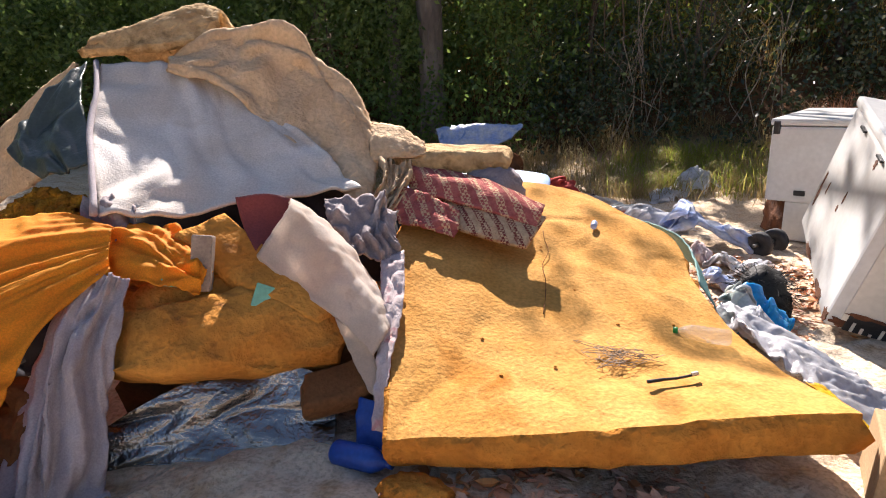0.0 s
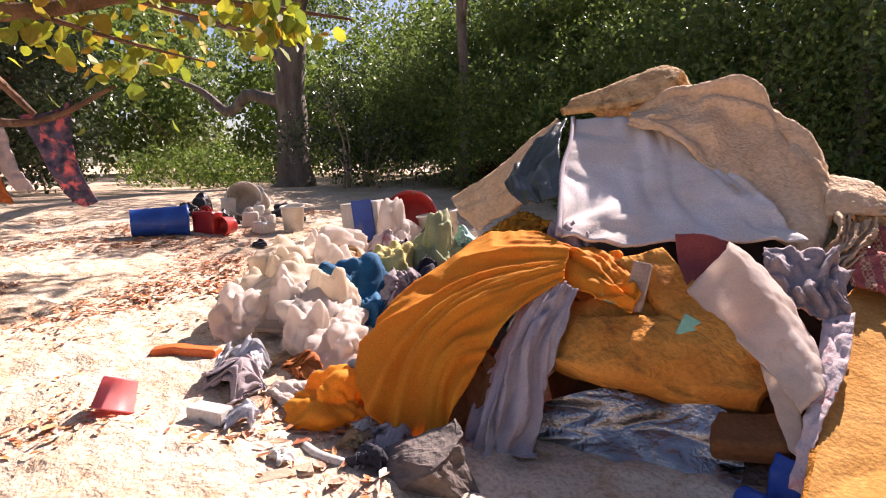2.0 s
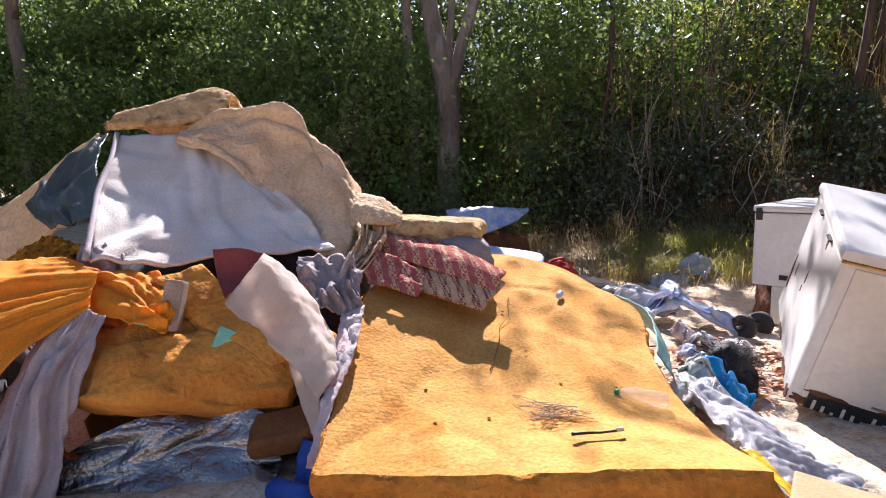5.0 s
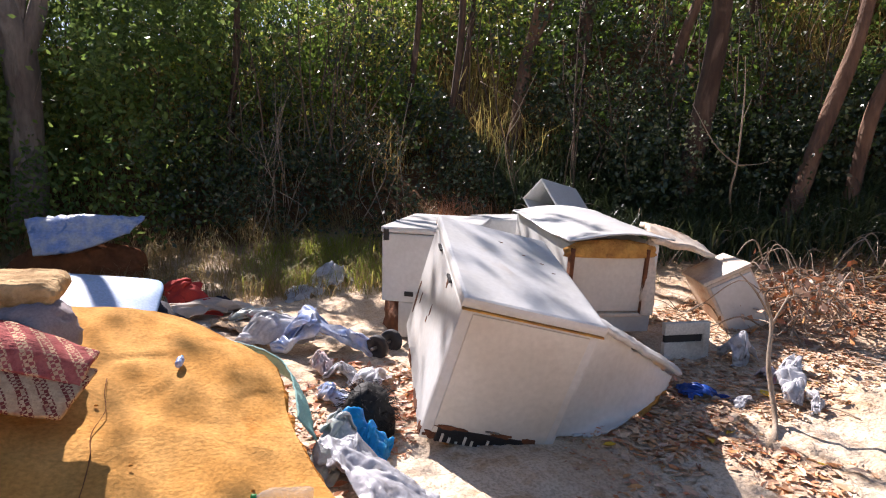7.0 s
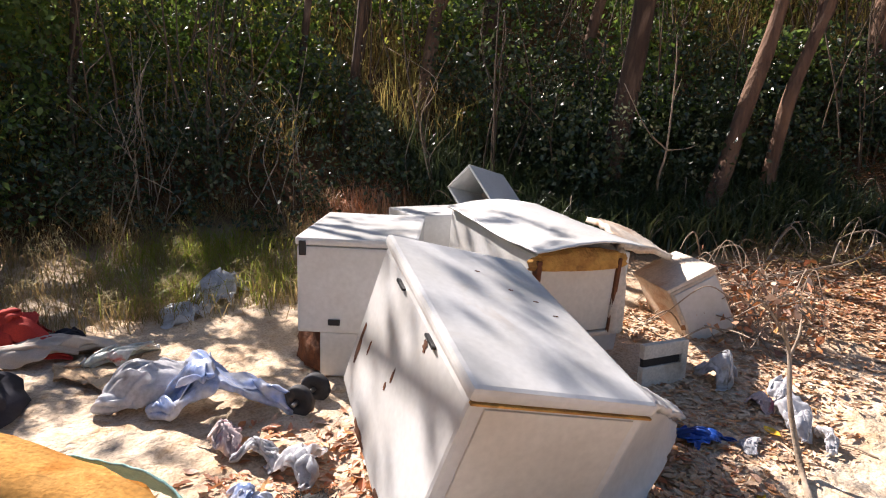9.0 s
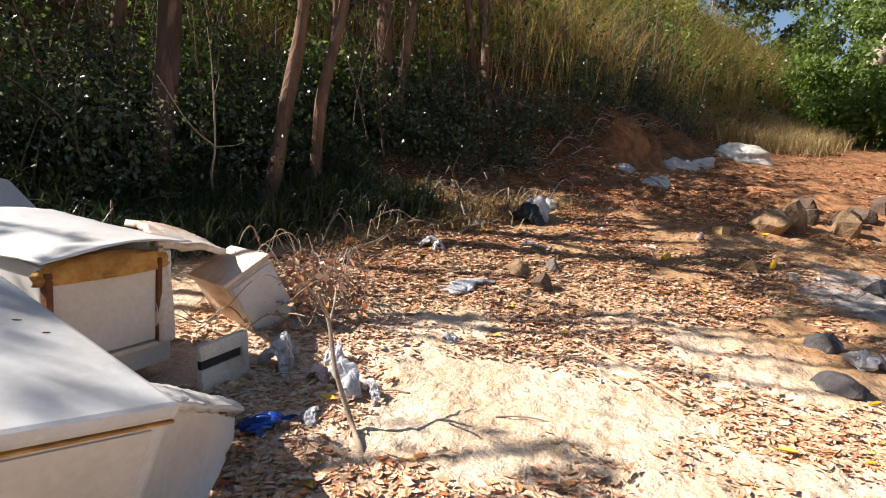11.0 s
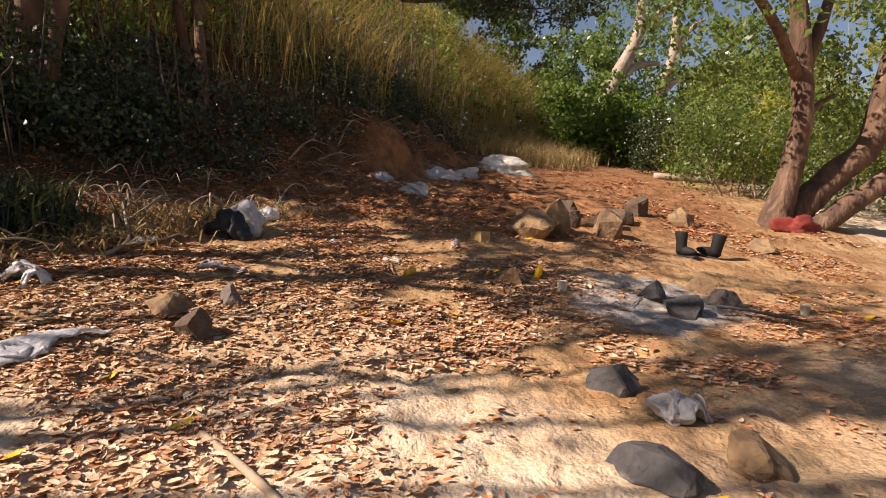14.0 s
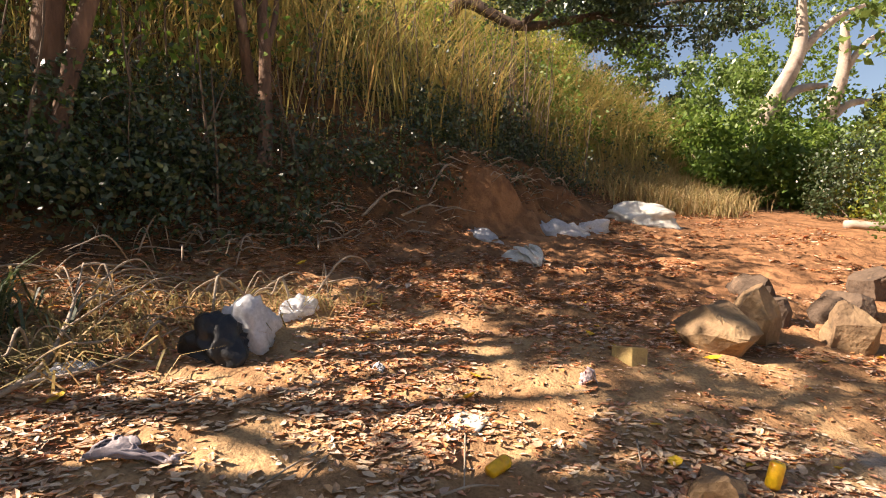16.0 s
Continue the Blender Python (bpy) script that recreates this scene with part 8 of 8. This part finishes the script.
def boot(label, x, y, turn, lean=0):
    m = pose(x, y, H(x, y), 0, lean, turn)
    t = thing("boot", label, "boot", (x, y, H(x, y)))
    part("shaft", lathe_mesh("shaft", [(0.055, 0.05), (0.058, 0.1), (0.062, 0.2), (0.072, 0.30), (0.07, 0.31), (0.06, 0.30), (0.05, 0.12)], M_LEATHER, m, 18, 0.12, x, (1.15, 0.9)), M_LEATHER, t)
    b = bmesh.new()
    bmesh.ops.create_icosphere(b, subdivisions=3, radius=1.0)
    for v in b.verts:
        k = v.co.copy()
        v.co = m @ Vector((0.07 + k.x * 0.145, k.y * 0.052 * (1 + 0.15 * k.x), max(0.03, 0.075 + k.z * 0.06 * (1 - 0.25 * k.x))))
    for f in b.faces:
        f.smooth = True
    foot = part("foot", b, M_LEATHER, t)
    part("sole", box_bm((0.29, 0.10, 0.03), 0.012, 2, m @ Matrix.Translation((0.07, 0, 0.015))), M_RUBBER, foot, "dark rubber sole")


boot("black leather boot standing on the path", 9.88, -3.18, 200)
boot("black leather boot leaning beside its pair", 9.86, -3.58, 60, -14)
bucket("white plastic cup on the soil", 8.30, -1.14, 0.045, 0.10, M_WHITE_PLASTIC, (4, 3, 0), False, "cup")
bucket("white plastic cup near the sand slope", 7.75, -3.05, 0.04, 0.10, M_WHITE_PLASTIC, (0, 0, 0), False, "cup")
for lb, x, y in (("yellow drinks can lying on the soil", 8.55, 0.22), ("yellow drinks can standing by the stone", 8.64, -1.02)):
    m = pose(x, y, H(x, y) + 0.02, 70 if y > 0 else 14, -8, 40)
    t = thing("can", lb, "can", (x, y, H(x, y)))
    part("body", lathe_mesh("body", [(0.026, 0), (0.033, 0.01), (0.033, 0.105), (0.026, 0.118), (0.024, 0.113)], M_YELLOW_FILM, m, 18, 0.04), M_YELLOW_FILM, t)
    part("lid", lathe_mesh("lid", [(0.024, 0.110), (0.024, 0.114)], M_STEEL, m, 18), M_STEEL, t, "bare metal lid")
solo("paper", cloth_mesh("paper", [[(px, py, H(px, py) + 0.015) for px, py in ((8.92, 0.46), (8.88, 0.28))], [(px, py, H(px, py) + 0.025) for px, py in ((9.10, 0.36), (9.06, 0.20))]], M_WHITE_PLASTIC, 0.008, 0.1, 47, 0.004, 12, 12, 0.5), "square of white paper on the soil", "paper")
solo("yellow_carton", (box_bm((0.2, 0.14, 0.13), 0.008, 2, pose(10.05, -0.76, H(10.05, -0.76) + 0.06, 8, 6, 30)), M_CARD_YELLOW), "faded yellow carton on the soil", "carton")
for i, (nm, lb, ma, x, y, w, d, h) in enumerate((
        ("tube_bag", "long white plastic wrapping on the leaves", M_FILM, 6.85, 2.30, 0.30, 0.66, 0.09), ("clear_bag", "clear plastic bag in the twigs", M_FILM, 7.9, 2.95, 0.34, 0.24, 0.2), ("black_bag", "black bin bag at the bank's foot", M_BLACK, 9.60, 1.93, 0.44, 0.42, 0.24),
        ("white_bag", "white plastic bag on the black one", M_FILM, 9.86, 1.84, 0.44, 0.46, 0.30), ("white_bag", "white plastic bag at the bank", M_FILM, 10.55, 1.72, 0.36, 0.26, 0.13), ("white_bag", "flat white bag on red soil", M_FILM, 14.5, 0.25, 0.8, 0.4, 0.14), ("foam_sheet", "white packing foam on the red soil", M_WHITE_PLASTIC, 13.25, -0.25, 0.62, 0.45, 0.26),
        ("white_bag", "grey-white bag on the red soil", M_FILM, 15.7, -1.15, 0.8, 0.4, 0.2), ("white_bag", "white bag on the red soil", M_FILM, 16.3, -1.7, 0.7, 0.4, 0.2), ("white_sack", "large white sack lying at the slope", M_WHITE_PLASTIC, 18.2, -3.05, 0.8, 1.5, 0.34), ("red_sack", "torn red sack by the big tree", M_RED_SACK, 11.95, -6.45, 0.4, 0.85, 0.26),
        ("foil_paper", "crumpled white paper on the sooty rock", M_FILM, 5.92, -0.86, 0.3, 0.2, 0.15), ("pink_can", "crushed pink can on the soil", M_STRIPE, 9.6, -0.42, 0.1, 0.1, 0.13), ("grey_netting", "grey netting bundle in leaves", M_GREY_CLOTH, 8.45, 1.76, 0.42, 0.24, 0.08), ("white_scrap", "white scrap in the brushwood", M_FILM, 9.15, 2.6, 0.3, 0.16, 0.08),
        ("white_scrap", "white plastic scrap near the stones", M_FILM, 5.6, 2.25, 0.2, 0.12, 0.05), ("white_scrap", "small white scrap on leaves", M_FILM, 9.6, 0.9, 0.1, 0.08, 0.04))):
    if nm in ("black_bag", "white_bag", "white_sack", "red_sack"):
        solo(nm, bundle_mesh(nm, (x, y, H(x, y)), (w, d, h), ma, 260 + i, 4, 0.5 + i * 0.6), lb, "rubbish")
        continue
    rag(nm, lb, "rubbish", x, y, w, d, h, ma, 260 + i, 0.9, 2.2, 0.5 + i * 0.6, 46)
solo("bamboo_stick", tube_mesh("bamboo_stick", [[(5.95, 1.26, 0.16, 0.016), (5.6, 1.0, 0.14, 0.017), (5.3, 0.8, 0.12, 0.016), (4.95, 0.56, 0.09, 0.014)]], M_WOOD, 8, 0.08), "pale bamboo stick lying on the sand", "stick")
solo("driftwood_log", tube_mesh("driftwood_log", [[(19.9, -8.1, H(19.9, -8.1) + 0.08, 0.10), (19.7, -9.0, H(19.7, -9.0) + 0.09, 0.11), (19.6, -10.2, H(19.6, -10.2) + 0.06, 0.06)]], M_BARK_PALE, 10, 0.2), "pale driftwood log beside the path", "log")
q = random.Random(33)
for i in range(26):
    x, y = q.uniform(4.2, 11.5), q.uniform(-3.0, 2.4)
    a, ln = q.uniform(0, 6.28), q.uniform(0.15, 0.55)
    dx, dy = math.cos(a) * ln, math.sin(a) * ln
    solo("twig", tube_mesh("twig", [[(x, y, H(x, y) + 0.02, 0.006), (x + dx * 0.5 + 0.02, y + dy * 0.5, H(x + dx / 2, y + dy / 2) + 0.03, 0.005), (x + dx, y + dy, H(x + dx, y + dy) + 0.02, 0.003)]], M_TWIG, 5), "thin dry twig lying on the ground", "twig", "twigs on the ground")

# ---- overhanging branch with hung clothes ----
def round_leaves(name, c, size, material):
    """Broad rounded leaves of eight edge points, cupped."""
    q = leaf_quads(c, size, rng, 0.6, 0.95)
    base, right, tip, left = (q[:, k] for k in range(4))
    mid = (base + tip) / 2
    nor = np.cross(tip - base, right - left)
    nor /= np.maximum(1e-9, np.linalg.norm(nor, axis=1, keepdims=True))
    cup = nor * size * 0.05
    n = len(c)
    r1, r2 = mid + (right - mid) * 0.86 + (base - mid) * 0.52 + cup, mid + (right - mid) * 0.70 + (tip - mid) * 0.60 + cup
    l1, l2 = mid + (left - mid) * 0.86 + (base - mid) * 0.52 + cup, mid + (left - mid) * 0.70 + (tip - mid) * 0.60 + cup
    v = np.concatenate([base, r1, right, r2, tip, l2, left, l1])
    i = np.arange(n)
    f = np.concatenate([np.stack([i, i + n, i + 2 * n, i + 3 * n, i + 4 * n], 1), np.stack([i, i + 4 * n, i + 5 * n, i + 6 * n, i + 7 * n], 1)])
    return raw_mesh(name, v, f.tolist(), material, False)


near_runs = [
    [(-6.2, -2.4, 0.2, 0.20), (-5.9, -1.9, 1.2, 0.16), (-5.2, -1.0, 1.9, 0.12), (-4.4, -0.1, 2.16, 0.075), (-3.95, 0.45, 2.2, 0.05), (-3.7, 0.95, 2.32, 0.035), (-3.3, 1.5, 2.28, 0.02), (-2.9, 2.0, 2.2, 0.008)],
    [(-5.0, -0.8, 1.9, 0.05), (-4.5, 0.0, 1.62, 0.035), (-4.15, 0.42, 1.56, 0.022), (-4.0, 0.85, 1.80, 0.014)],
    [(-4.3, -0.1, 2.1, 0.04), (-4.2, 0.2, 1.85, 0.03), (-4.12, 0.40, 1.60, 0.018)],
    [(-4.0, 0.4, 2.2, 0.02), (-3.8, 0.9, 2.05, 0.012), (-3.6, 1.3, 1.95, 0.006)],
    [(-3.7, 0.9, 2.3, 0.018), (-3.2, 1.2, 2.12, 0.01), (-2.8, 1.35, 2.0, 0.005)],
    [(-4.6, -0.3, 2.1, 0.03), (-4.1, 0.3, 2.5, 0.02), (-3.7, 0.9, 2.75, 0.01)]]
nt = thing("tree", "low branching beach tree with yellowing leaves", "tree", (-6.2, -2.4, 0.2))
part("trunk", tube_mesh("trunk", near_runs[:1], M_BARK_RED, 10, 0.15), M_BARK_RED, nt)
for r in near_runs[1:]:
    part("limb", tube_mesh("limb", [r], M_BARK_RED, 8, 0.12), M_BARK_RED, nt)
c = []
q = random.Random(17)
for _ in range(950):
    k = q.uniform(0, 1)
    c.append((-4.7 + 1.6 * k + q.gauss(0, 0.4), -0.7 + 2.1 * k + q.gauss(0, 0.36), 2.42 + 0.1 * k + q.gauss(0, 0.26)))
for _ in range(70):
    c.append((-2.85 + q.gauss(0, 0.14), 1.42 + q.gauss(0, 0.16), 2.06 + q.gauss(0, 0.06)))
for _ in range(60):
    c.append((-4.0 + q.gauss(0, 0.2), 1.0 + q.gauss(0, 0.2), 2.0 + q.gauss(0, 0.1)))
part("leaves", round_leaves("leaves", np.array(c), 0.092, M_LEAF_YELLOW), M_LEAF_YELLOW, nt, "large yellow-green leaves")
c = np.array(crown(-5.6, -1.0, 3.6, 2.4, 1.0, 26, 0.4, 0.8, 18))
part("crown", quad_mesh("crown", leaf_quads(clumps(c[:, :3], c[:, 3], 150, rng), 0.13, rng, 0.5, 0.8), M_LEAF), M_LEAF, nt)
solo("flowered_trousers", cloth_mesh("flowered_trousers", [[(-4.20, 0.32, 1.60), (-4.12, 0.48, 1.62), (-4.08, 0.60, 1.70)], [(-4.19, 0.40, 1.40), (-4.12, 0.50, 1.40), (-4.08, 0.58, 1.42)], [(-4.18, 0.46, 1.22), (-4.12, 0.54, 1.22), (-4.08, 0.62, 1.20)], [(-4.18, 0.56, 1.03), (-4.13, 0.62, 1.0), (-4.10, 0.70, 1.03)]], M_FLOWER, 0.02, 0.1, 48, 0.006, 44, 22, 0.6), "pink and black flowered trousers hung on a branch", "trousers")
solo("brown_cloth", cloth_mesh("brown_cloth", [[(-4.22, 0.00, 1.48), (-4.18, 0.14, 1.48)], [(-4.22, 0.06, 1.25), (-4.18, 0.18, 1.25)], [(-4.22, 0.14, 1.06), (-4.18, 0.24, 1.04)]], M_SAFFRON, 0.03, 0.08, 49, 0.006, 30, 16, 0.7), "rust brown cloth hung on a branch", "cloth")
solo("white_cloth", cloth_mesh("white_cloth", [[(-4.24, 0.12, 1.52), (-4.18, 0.24, 1.52)], [(-4.22, 0.18, 1.3), (-4.18, 0.28, 1.3)], [(-4.22, 0.26, 1.12), (-4.18, 0.36, 1.12)]], M_LILAC, 0.03, 0.08, 50, 0.006, 30, 16, 0.7), "grey white cloth hung on a branch", "cloth")
